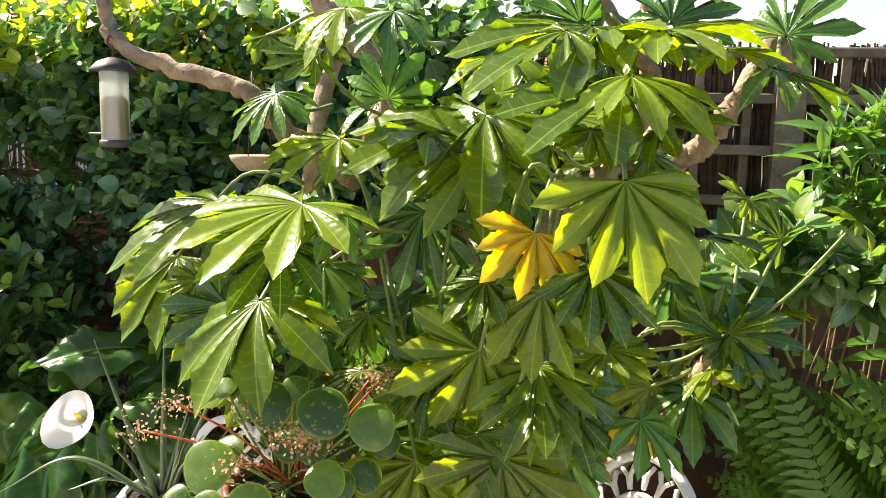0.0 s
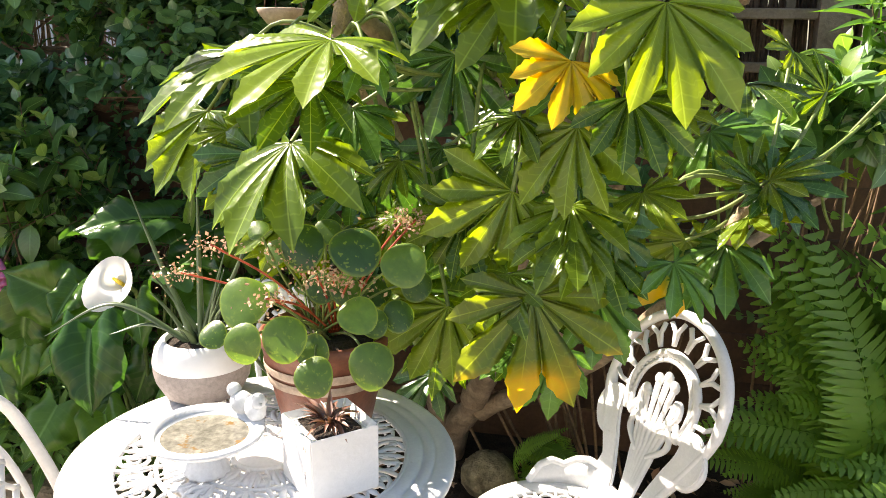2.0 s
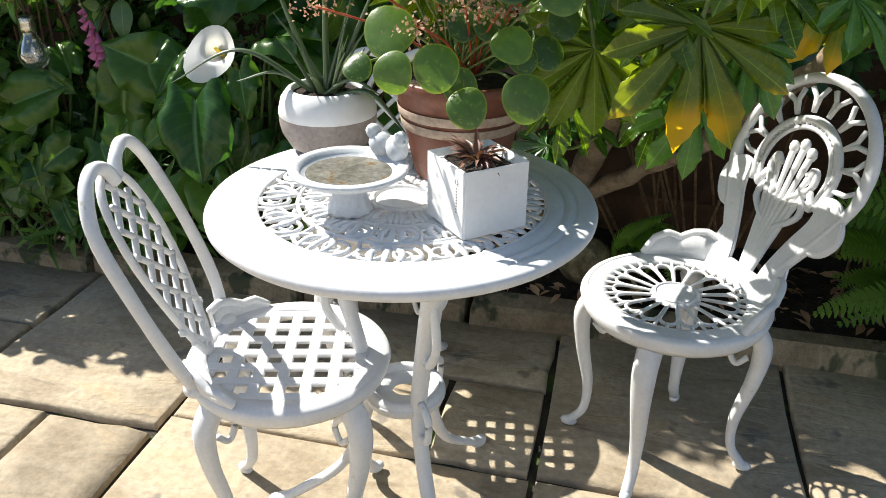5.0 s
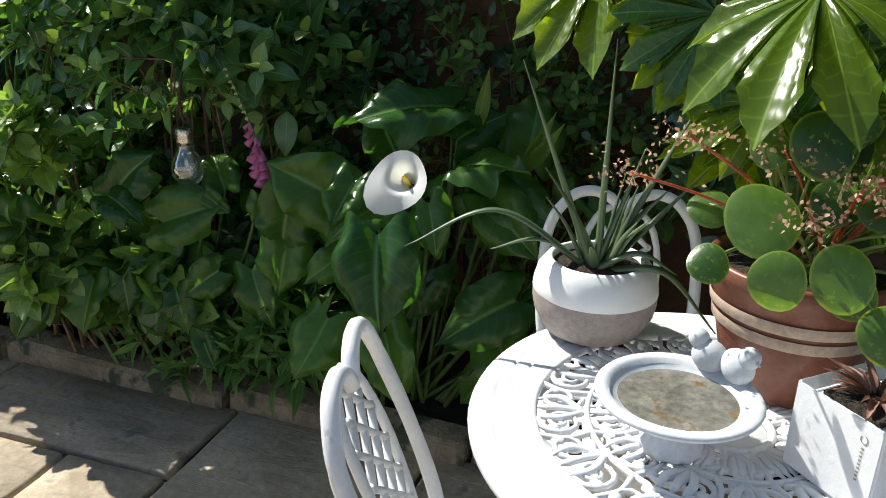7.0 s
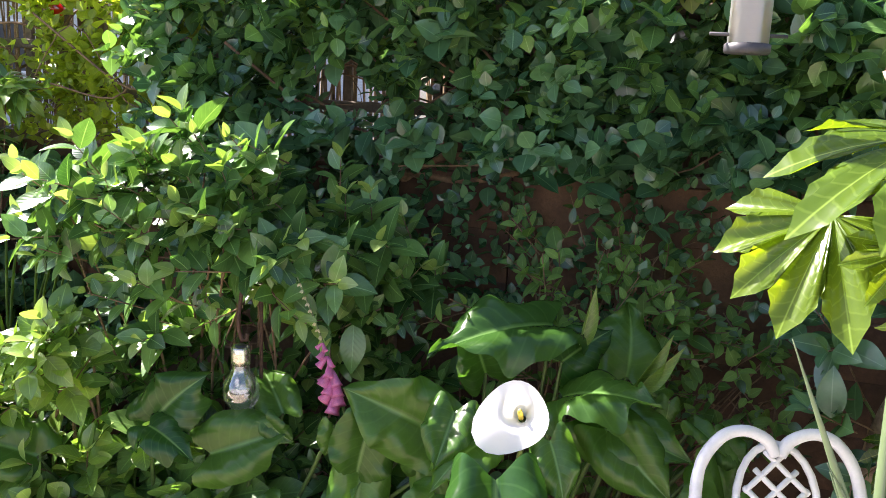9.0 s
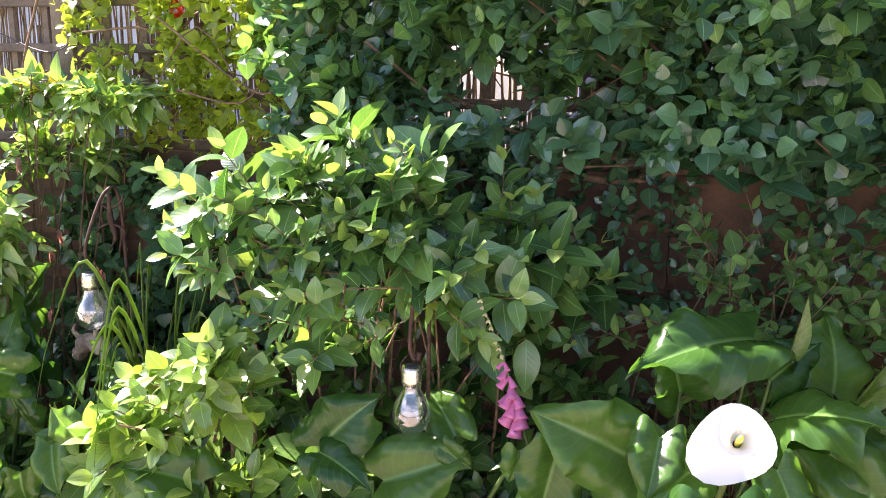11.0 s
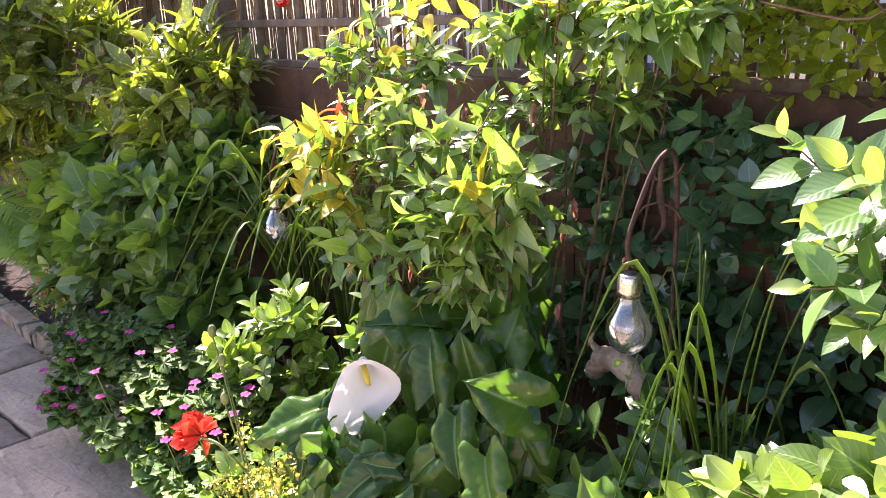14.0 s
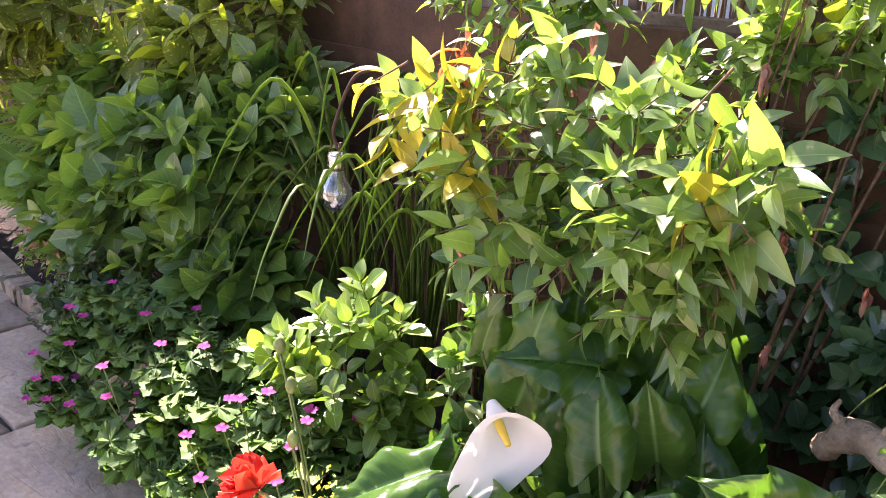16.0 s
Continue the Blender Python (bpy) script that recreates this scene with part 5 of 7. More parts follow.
fatsia_leaf((1.015, 1.95, 1.353), (1.015, 1.9, 1.239), (0, -0.8, 0.8), L_FATSIA_DARK, N3, 0)
fatsia_leaf((0.842, 1.85, 1.396), (0.756, 1.85, 1.484), (0, -0.8, 0.8), L_FATSIA, N3, 0)
fatsia_leaf((0.602, 1.5, 1.258), (0.68, 1.45, 1.315), (0, -0.35, 1.0), L_FATSIA, N3, 0)
fatsia_leaf((0.595, 1.52, 1.242), (0.508, 1.5, 1.304), (0, -0.35, 1.0), L_FATSIA, N3, 0)
fatsia_leaf((0.614, 1.5, 1.242), (0.657, 1.44, 1.192), (0, -0.8, 0.8), L_FATSIA_DARK, N3, 0)
fatsia_leaf((0.603, 1.6, 1.232), (0.607, 1.62, 1.343), (0, -0.8, 0.8), L_FATSIA, N3, 0)
fatsia_leaf((0.756, 1.85, 1.484), (0.683, 1.8, 1.524), (0, -0.8, 0.8), L_FATSIA, N3, 0)
fatsia_leaf((0.026, 1.6, 1.55), (-0.057, 1.55, 1.519), (0, -0.35, 1.0), L_FATSIA, N2, 0)
fatsia_leaf((0.293, 1.5, 1.098), (0.24, 1.48, 1.038), (0, -1.0, 0.35), L_FATSIA_DARK, N3, 1)
fatsia_leaf((0.004, 1.62, 1.166), (0.041, 1.58, 1.04), (0, -1.0, 0.35), L_FATSIA_DARK, N7, 1)
fatsia_leaf((-0.117, 1.55, 1.369), (-0.173, 1.5, 1.282), (-0.5, -0.5, 0.8), L_FATSIA, N7, 1)
fatsia_leaf((-0.398, 1.75, 1.46), (-0.63, 1.65, 1.419), (0, -0.35, 1.0), L_FATSIA, N7, 0)
fatsia_leaf((-0.469, 1.85, 1.303), (-0.641, 1.8, 1.279), (0, -0.35, 1.0), L_FATSIA, N7, 0)
fatsia_leaf((-0.507, 1.8, 1.339), (-0.611, 1.7, 1.176), (-0.5, -0.5, 0.8), L_FATSIA, N7, 1)
fatsia_leaf((-0.385, 1.62, 1.229), (-0.422, 1.55, 1.142), (0, -1.0, 0.35), L_FATSIA, N7, 1)
fatsia_leaf((-0.436, 1.7, 1.309), (-0.491, 1.65, 1.225), (0, -0.8, 0.8), L_FATSIA, N7, 0)
fatsia_leaf((-0.353, 1.6, 1.277), (-0.467, 1.55, 1.172), (0, -0.8, 0.8), L_FATSIA_DARK, N7, 0)

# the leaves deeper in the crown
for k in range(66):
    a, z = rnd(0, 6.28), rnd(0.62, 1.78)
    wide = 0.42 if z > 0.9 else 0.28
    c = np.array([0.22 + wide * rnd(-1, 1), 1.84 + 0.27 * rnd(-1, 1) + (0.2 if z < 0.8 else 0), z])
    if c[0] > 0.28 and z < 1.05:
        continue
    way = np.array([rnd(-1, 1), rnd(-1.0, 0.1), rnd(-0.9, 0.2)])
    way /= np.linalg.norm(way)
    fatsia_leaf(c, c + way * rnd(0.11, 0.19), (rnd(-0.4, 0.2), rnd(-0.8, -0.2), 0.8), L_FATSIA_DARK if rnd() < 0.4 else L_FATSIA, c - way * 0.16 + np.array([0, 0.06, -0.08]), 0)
for k in range(36):
    a, z = rnd(0, 1), rnd(0.98, 1.86)
    c = np.array([-0.28 + 0.92 * a, 1.60 - 0.22 * math.sin(math.pi * a) + rnd(-0.08, 0.12), z])
    if c[0] > 0.3 and z < 1.12:
        continue
    way = np.array([1.6 * (a - 0.5) + rnd(-0.4, 0.4) - 0.3, rnd(-0.9, -0.2), rnd(-0.7, 0.15)])
    way /= np.linalg.norm(way)
    fatsia_leaf(c, c + way * rnd(0.09, 0.15), (rnd(-0.5, 0.2), rnd(-0.7, -0.2), 0.9), L_FATSIA if rnd() < 0.7 else L_FATSIA_DARK, c - way * 0.14 + np.array([0, 0.10, -0.10]), 0)
for k in range(7):
    c = np.array([rnd(0.62, 1.25), rnd(1.75, 2.2), rnd(1.0, 1.48)])
    way = np.array([rnd(-1, 1), rnd(-1, 0), rnd(-0.5, 0.5)])
    way /= np.linalg.norm(way)
    fatsia_leaf(c, c + way * rnd(0.09, 0.14), (rnd(-0.3, 0.2), rnd(-0.7, -0.2), 0.9), L_FATSIA, np.array([0.85 + rnd(-0.2, 0.2), 2.0, 1.05]), 0)
for k in range(9):
    c = np.array([rnd(-0.32, 0.05), rnd(1.62, 1.85), rnd(0.90, 1.22)])
    way = np.array([rnd(-1, 0.2), rnd(-0.8, 0.0), rnd(-0.6, 0.1)])
    way /= np.linalg.norm(way)
    fatsia_leaf(c, c + way * rnd(0.10, 0.16), (-0.5, -0.4, 0.8), L_FATSIA, np.array([-0.08, 2.0, 0.95]), 0)
limb([(0.555, 1.9, 0.872), (0.75, 2.0, 1.0), (0.95, 2.0, 1.15)], 0.016, 0.009, 12)


# ---- pot with round-leaved plant ----
def terracotta_pot():
    p = thing("terracotta_pot", "banded terracotta pot with a bushy round-leaved plant", "potted plant", (-0.235, 1.478, TOP))
    part("pot", Geo().lathe([(0.0, 0.0), (0.082, 0.0), (0.086, 0.004), (0.104, 0.085), (0.113, 0.125), (0.121, 0.165), (0.126, 0.170), (0.126, 0.186), (0.121, 0.190), (0.113, 0.186), (0.110, 0.165)], 64).mesh("pot", TERRACOTTA), p)
    for z in (0.104, 0.128):
        r = 0.1045 + (z - 0.085) * 0.22
        part("pale_band", Geo().lathe([(r + 0.0006, z - 0.008), (r + 0.003, z - 0.006), (r + 0.0045, z + 0.006), (r + 0.0038, z + 0.009)], 64).mesh("pale_band", TERRACOTTA_PALE), p, "pale glazed band")
    part("soil", Geo().lathe([(0.0, 0.176), (0.06, 0.178), (0.112, 0.172)], 32).mesh("soil", SOIL), p)
    return p


pilea_pot = terracotta_pot()
POT_AT = np.array((-0.235, 1.478, TOP))
PAD = [round_leaf(s) for s in range(4)]
PAD_MESH = [mesh_np("round_leaf", *PAD[k], L_PILEA) for k in range(4)]


def round_pad(c, size, up=None):
    """A round leaf on its own stalk from the pot."""
    c = np.asarray(c) + np.array([-0.022, 0, -0.016]) - POT_AT
    out = unit(np.array([c[0], c[1], 0.0]) + np.array([0, -0.05, 0]))
    up = np.asarray(up) if up is not None else np.array([0.30 * out[0], -0.62 + 0.3 * out[1], 0.62]) + RNG.uniform(-0.25, 0.25, 3)
    way = np.cross(up, np.array([1.0, 0.2, 0])) * -1
    leaf = part("leaf", PAD_MESH[int(RNG.integers(4))], pilea_pot, m=leaf_m(c, way, up, size * 1.06))
    root = np.array([0.03 * rnd(-1, 1), 0.03 * rnd(-1, 1), 0.175])
    mid = (root + c) / 2 + np.array([0.02 * out[0], 0.02 * out[1], 0.03])
    part("leaf_stalk", Geo().tube(spline([root, mid, c - unit(up) * 0.004], 6), 0.0024, 5, False).mesh("leaf_stalk", GREEN_STEM), pilea_pot)


round_pad((-0.138, 1.34, 1.165), 0.084)
round_pad((-0.197, 1.42, 1.172), 0.046)
round_pad((-0.24, 1.4, 1.149), 0.077)
round_pad((-0.057, 1.32, 1.146), 0.073)
round_pad((-0.321, 1.42, 1.171), 0.038)
round_pad((-0.13, 1.28, 1.069), 0.063)
round_pad((-0.322, 1.3, 1.082), 0.081)
round_pad((-0.242, 1.24, 1.039), 0.068)
round_pad((-0.31, 1.24, 1.028), 0.059)
round_pad((-0.194, 1.22, 0.984), 0.06)
round_pad((-0.105, 1.24, 0.996), 0.07)
round_pad((-0.375, 1.3, 1.02), 0.046)
round_pad((-0.067, 1.36, 1.037), 0.053)
round_pad((-0.21, 1.42, 1.068), 0.055)
round_pad((-0.164, 1.4, 1.072), 0.054)
round_pad((-0.294, 1.44, 1.127), 0.047)
round_pad((-0.209, 1.3, 0.993), 0.054)
round_pad((-0.04, 1.42, 1.075), 0.055)
round_pad((-0.109, 1.34, 1.031), 0.048)
for k in range(10):
    a = rnd(0, 3.14)
    round_pad(POT_AT + np.array([0.16 * math.cos(a) * rnd(0.3, 1.3), 0.10 * math.sin(a), rnd(0.24, 0.40)]), rnd(0.045, 0.07))


def spray(at):
    """A red stalk with a loose head of tiny dry pinkish flowers."""
    c = np.asarray(at) + np.array([-0.022, 0, -0.016]) - POT_AT
    root = np.array([0.02, -0.01, 0.178])
    part("flower_stalk", Geo().tube(spline([root, (root + c) / 2 + np.array([0, 0, 0.02]), c], 6), 0.0022, 5).mesh("flower_stalk", RED_STEM), pilea_pot, "thin red stalk")
    n = 90
    pos = c + RNG.normal(0, 1, (n, 3)) * np.array([0.024, 0.018, 0.011])
    me = scatter("flower_head", blade(0.7, 2, 0.5, 0.1, 0.2), pos, RNG.normal(0, 1, (n, 3)), RNG.normal(0, 1, (n, 3)), RNG.uniform(0.005, 0.010, n), P_BUFF)
    part("flower_head", me, pilea_pot, "dry pinkish-buff flower head", kind="stuff")


for at in ((-0.464, 1.42, 1.086), (-0.399, 1.40, 1.143), (-0.277, 1.28, 1.086), (-0.205, 1.34, 1.107), (-0.068, 1.42, 1.182), (-0.279, 1.42, 1.126), (-0.042, 1.44, 1.185), (-0.179, 1.36, 1.11), (-0.15, 1.33, 1.10)):
    spray(at)

# ---- shrubs made of leafy shoots ----
def shoots(ends, ways, pairs, gap, leaf, spread=0.9, shrink=0.55, up=0.6):
    """Opposite pairs of leaves down each shoot's end: places, ways, normals, sizes, and whether young."""
    pos, way, nrm, size, young = [], [], [], [], []
    for e, w in zip(ends, ways):
        w = unit(w)
        side = unit(np.cross(w, RNG.normal(0, 1, 3)))
        other = np.cross(w, side)
        L = leaf * rnd(0.62, 1.32)
        for k in range(pairs):
            s = (side, other)[k % 2]
            grow = shrink + (1 - shrink) * min(1.0, k / 2.2)
            open_ = spread * (0.45 + 0.55 * min(1.0, k / 1.6))
            for sgn in (-1, 1):
                d = unit(sgn * s * open_ + w * (1 - 0.55 * open_) + np.array([0, 0, 0.10]))
                pos.append(e - w * gap * k + d * 0.004)
                way.append(d)
                nrm.append(w * 0.42 + np.array([-0.40, -0.24, 1.0]) * (0.5 + up) * 0.85 + RNG.normal(0, 0.42, 3))
                size.append(L * grow * rnd(0.85, 1.12))
                young.append(k == 0)
    return np.asarray(pos), np.asarray(way), np.asarray(nrm), np.asarray(size), np.asarray(young)


def crown_ends(n, centre, radii, lean=(-0.25, -0.35, 0.55), shell=0.55):
    """Shoot ends through an uneven crown, pointing outwards and to the light."""
    d = unit(RNG.normal(0, 1, (n, 3)))
    d[:, 1] = np.where(d[:, 1] > 0.35, -d[:, 1], d[:, 1])
    r = RNG.uniform(shell, 1.0, (n, 1)) * (1 + 0.18 * np.sin(5 * d[:, :1] + 3 * d[:, 2:]))
    ends = np.asarray(centre) + d * r * np.asarray(radii)
    ends[:, 1] += 0.45 * (ends[:, 2] - centre[2])
    ways = d * np.asarray([1, 1, 0.9]) + np.asarray(lean) + RNG.normal(0, 0.38, (n, 3))
    return ends, ways


def shrub(name, label, base, crowns, leaf_shape, leaf, material, tip_material=None, pairs=4, gap=0.028, stem=TWIG, stem_r=0.006, lean=(-0.25, -0.35, 0.55), stems=0.15, category="shrub", spread=0.9, shrink=0.55, up=0.6):
    """A shrub: stems from the ground, leafy shoots in one or more crowns of (count, centre, radii)."""
    s = thing(name, label, category, base)
    o = np.asarray(base, dtype=float)
    ends, ways = [], []
    for n, c, r in crowns:
        e, w = crown_ends(n, c, r, lean)
        ends.append(e)
        ways.append(w)
    ends, ways = np.vstack(ends), np.vstack(ways)
    pos, way, nrm, size, young = shoots(ends, ways, pairs, gap, leaf, spread, shrink, up)
    old = ~young if tip_material else np.ones(len(young), bool)
    part("foliage", scatter("foliage", leaf_shape, pos[old] - o, way[old], nrm[old], size[old], material), s, kind="stuff")
    if tip_material:
        part("young_foliage", scatter("young_foliage", leaf_shape, pos[young] - o, way[young], nrm[young], size[young], tip_material), s, "pale young leaves at the shoot tips", kind="stuff")
    g = Geo()
    for e, w in zip(ends, ways):
        w = unit(w)
        root = o + np.array([rnd(-0.12, 0.12) + 0.35 * (e[0] - o[0]), rnd(-0.04, 0.04), 0])
        g.tube(np.stack([e - w * gap * pairs * 1.1, e]) - o, [0.0024, 0.0012], 4, False)
        if rnd() < stems:
            g.tube(spline([root, root * 0.45 + e * 0.55 + np.array([0, 0.05, 0.05]), e - w * gap * pairs], 4) - o, np.linspace(stem_r, 0.002, 9), 5, False)
    part("stem_mass", g.mesh("stem_mass", stem), s, kind="stuff")
    return s


OVATE = blade(0.56, 8, 0.44, 0.13, 0.22, 0.85)
ROUND = blade(0.74, 6, 0.46, 0.14, 0.14, 0.9)
POINTED = blade(0.44, 8, 0.38, 0.15, 0.34, 1.0)
LONG = blade(0.38, 8, 0.45, 0.14, 0.26, 0.9)
SLIM = blade(0.20, 6, 0.45, 0.20, 0.22, 1.1)
BROAD = blade(0.66, 8, 0.45, 0.12, 0.26, 0.8, 0.008, 2)

# climber over the trellis
climber = thing("climbing_honeysuckle", "dense dark green honeysuckle climbing over the trellis", "climber", (-1.2, 3.1, 0.06))
CO = np.array((-1.2, 3.1, 0.06))


def climber_leaves(n, x0, x1, z0, z1, deep, leaf, material, name, label, fringe=0.08):
    x = RNG.uniform(x0, x1, n)
    wob = np.array([noise.noise((v * 2.2, 0.3, 0)) for v in x])
    z = RNG.uniform(0, 1, n) * (z1 + 0.07 * wob - z0) + z0 + fringe * np.array([noise.noise((v * 3.1, 4.0, 0)) for v in x])
    y = fence_y(x) - 0.09 - RNG.uniform(0, 1, n) ** 1.4 * deep * (0.7 + 0.5 * np.array([noise.noise((a * 3, b * 3, 9)) for a, b in zip(x, z)]))
    keep = np.array([noise.noise((a * 4.2, b * 4.2, 3.3)) for a, b in zip(x, z)]) > -0.33
    ends = np.stack([x, y, z], -1)[keep]
    ways = np.stack([RNG.normal(-0.15, 0.6, len(ends)), RNG.normal(-0.55, 0.3, len(ends)), RNG.normal(0.25, 0.5, len(ends))], -1)
    pos, way, nrm, size, _ = shoots(ends, ways, 3, 0.03, leaf, 1.0, 0.6, 0.5)
    part(name, scatter(name, ROUND, pos - CO, way, nrm, size, material), climber, label, kind="stuff")
    return ends, ways


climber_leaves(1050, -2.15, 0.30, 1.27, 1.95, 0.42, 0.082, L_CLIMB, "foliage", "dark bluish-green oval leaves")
# The weigela leaf colour stands in for sunlight on the upper climber leaves.
climber_leaves(640, -2.2, 0.35, 1.42, 2.0, 0.48, 0.076, L_SHRUB, "foliage", "greener leaves along the top, colour standing in for sunlight")
# The yellow leaf colour, not the lamp, makes these patches look sunlit.
climber_leaves(400, -2.95, -1.95, 1.24, 1.85, 0.16, 0.052, L_CLIMB_SUN, "sunlit_foliage", "yellow-green leaves with backlight put into their colour")
climber_leaves(260, -2.0, -0.3, 1.72, 2.02, 0.46, 0.066, L_CLIMB_SUN, "sunlit_foliage", "yellow-green leaves along the top, sunlight put into their colour")
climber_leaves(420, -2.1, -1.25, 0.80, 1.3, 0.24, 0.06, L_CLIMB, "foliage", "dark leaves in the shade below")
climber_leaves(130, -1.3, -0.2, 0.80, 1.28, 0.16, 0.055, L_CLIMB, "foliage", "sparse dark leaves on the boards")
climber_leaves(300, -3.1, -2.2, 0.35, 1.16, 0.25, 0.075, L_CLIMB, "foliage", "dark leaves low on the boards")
g = Geo()
for k in range(46):
    x = rnd(-2.9, 0.7)
    z = rnd(1.2, 1.5)
    p = [(x + j * rnd(0.06, 0.2) * (1 if k % 2 else -1), fence_y(x) - rnd(0.03, 0.12) - 0.01 * j, z + j * rnd(-0.02, 0.14)) for j in range(4)]
    g.tube(spline(p, 4) - CO, rnd(0.002, 0.005), 5, False)
for x0, x1, z0, z1, r in ((-1.55, -0.62, 1.17, 1.26, 0.011), (-1.45, -1.1, 1.16, 1.26, 0.013), (-1.4, -1.2, 0.1, 1.2, 0.016), (-0.9, -0.75, 0.1, 1.25, 0.012), (-2.75, -2.85, 0.1, 1.3, 0.014), (-2.5, -2.4, 0.1, 1.25, 0.012), (-2.62, -2.72, 0.1, 1.2, 0.010)):
    p = [(x0 + (x1 - x0) * t + 0.03 * math.sin(7 * t), fence_y(x0 + (x1 - x0) * t) - 0.07 - 0.02 * math.sin(5 * t), z0 + (z1 - z0) * t + 0.02 * math.sin(9 * t)) for t in np.linspace(0, 1, 7)]
    g.tube(spline(p, 4) - CO, r, 6)
part("stem_mass", g.mesh("stem_mass", TWIG), climber, "woody brown stems", kind="stuff")

# weigela and hydrangeas
shrub("weigela_shrub", "leafy green weigela with pale young shoot tips", (-1.72, 2.78, 0.07),
      [(58, (-1.72, 2.66, 1.12), (0.44, 0.24, 0.28)), (24, (-1.36, 2.72, 1.0), (0.28, 0.16, 0.20)), (24, (-2.02, 2.64, 1.18), (0.28, 0.18, 0.20)), (28, (-1.62, 2.78, 0.78), (0.40, 0.16, 0.18))],
      OVATE, 0.102, L_SHRUB, L_SHRUB_TIP, 4, 0.034, lean=(-0.30, -0.40, 0.65), stems=0.15)
shrub("hydrangea_shrub", "light green hydrangea with ribbed leaves and dry stems", (-2.10, 2.58, 0.07),
      [(28, (-2.13, 2.48, 0.80), (0.20, 0.16, 0.16)), (26, (-2.10, 2.46, 0.48), (0.22, 0.18, 0.20)), (14, (-2.33, 2.54, 0.60), (0.12, 0.12, 0.14))],
      BROAD, 0.105, L_HYDRA_LIGHT, L_SHRUB_TIP, 3, 0.040, stem=TWIG, stem_r=0.008, lean=(-0.2, -0.4, 0.6), shrink=0.6)
shrub("hydrangea_shrub", "deep green hydrangea with broad leaves and tan stems", (-4.70, 3.50, 0.08),
      [(60, (-4.80, 3.45, 0.72), (0.50, 0.22, 0.26)), (40, (-4.55, 3.35, 0.42), (0.36, 0.20, 0.16)), (30, (-5.2, 3.45, 0.45), (0.3, 0.2, 0.2)), (75, (-5.6, 3.68, 0.62), (0.55, 0.2, 0.38)), (34, (-4.55, 3.58, 0.84), (0.26, 0.18, 0.26))],
      BROAD, 0.150, L_HYDRA, L_HYDRA_LIGHT, 3, 0.042, stem=TWIG, stem_r=0.010, lean=(-0.1, -0.45, 0.6), shrink=0.6)
shrub("hydrangea_shrub", "low young hydrangea with fresh ribbed leaves", (-3.72, 3.10, 0.08),
      [(46, (-3.72, 3.02, 0.46), (0.26, 0.18, 0.18))],
      BROAD, 0.085, L_HYDRA_LIGHT, L_HYDRA_LIGHT, 4, 0.026, lean=(-0.1, -0.35, 0.8), shrink=0.6, stems=0.15)
# The crowns two metres up and higher are unseen, added to shade the paving.
shrub("aucuba_shrub", "spotted-leaf aucuba with yellowish new growth; unseen tall crowns added for shade", (-5.9, 3.95, 0.08),
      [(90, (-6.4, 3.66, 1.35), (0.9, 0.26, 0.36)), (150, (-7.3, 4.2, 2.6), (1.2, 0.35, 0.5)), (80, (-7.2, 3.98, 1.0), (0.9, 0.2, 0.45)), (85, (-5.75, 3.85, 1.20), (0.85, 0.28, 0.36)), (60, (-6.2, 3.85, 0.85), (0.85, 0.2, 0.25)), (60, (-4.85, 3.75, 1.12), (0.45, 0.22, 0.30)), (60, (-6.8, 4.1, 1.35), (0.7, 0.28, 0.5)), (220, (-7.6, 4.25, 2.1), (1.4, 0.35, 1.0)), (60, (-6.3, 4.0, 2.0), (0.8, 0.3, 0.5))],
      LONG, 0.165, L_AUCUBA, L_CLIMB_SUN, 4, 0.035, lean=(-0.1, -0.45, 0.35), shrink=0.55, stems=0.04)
shrub("leycesteria_shrub", "arching leycesteria with sunlit pointed leaves", (-3.15, 3.38, 0.08),
      [(62, (-3.26, 3.14, 1.06), (0.42, 0.28, 0.30)), (44, (-2.78, 3.22, 1.40), (0.42, 0.16, 0.09)), (28, (-3.14, 3.00, 0.90), (0.30, 0.16, 0.18)), (28, (-2.95, 2.96, 1.02), (0.20, 0.15, 0.18)), (26, (-2.90, 3.3, 1.22), (0.26, 0.1, 0.14)), (22, (-3.5, 3.32, 1.28), (0.3, 0.15, 0.18))],
      POINTED, 0.090, L_LEY, L_SHRUB_TIP, 4, 0.036, lean=(-0.1, -0.4, 0.10), stems=0.12, shrink=0.6, stem=TWIG)
shrub("leycesteria_shoots", "golden young leycesteria shoots flushed with red", (-3.52, 3.28, 0.08),
      [(7, (-3.50, 3.06, 1.14), (0.24, 0.12, 0.14)), (5, (-3.45, 3.06, 0.98), (0.16, 0.10, 0.10)), (6, (-3.42, 3.38, 1.40), (0.26, 0.12, 0.10)), (2, (-2.95, 2.90, 1.03), (0.04, 0.03, 0.03)), (3, (-2.9, 3.22, 1.36), (0.36, 0.12, 0.08))],
      POINTED, 0.108, L_LEY_GOLD, None, 2, 0.05, lean=(-0.45, -0.25, -0.25), stems=0.15, shrink=0.75)
shrub("leycesteria_shoots", "red-flushed shoot tip above the golden leaves", (-3.56, 3.22, 0.08),
      [(3, (-3.56, 3.12, 1.17), (0.05, 0.03, 0.02))], POINTED, 0.10, L_RED_TIP, None, 2, 0.03, lean=(-0.5, -0.2, 0.0), stems=1.0)
shrub("low_shrub", "low small-leaved dark green plant spilling over the kerb", (-5.02, 3.28, 0.06),
      [(70, (-4.98, 3.16, 0.22), (0.24, 0.14, 0.17))], ROUND, 0.042, L_LOW, None, 5, 0.020, lean=(0, -0.4, 0.1), stems=0.15)
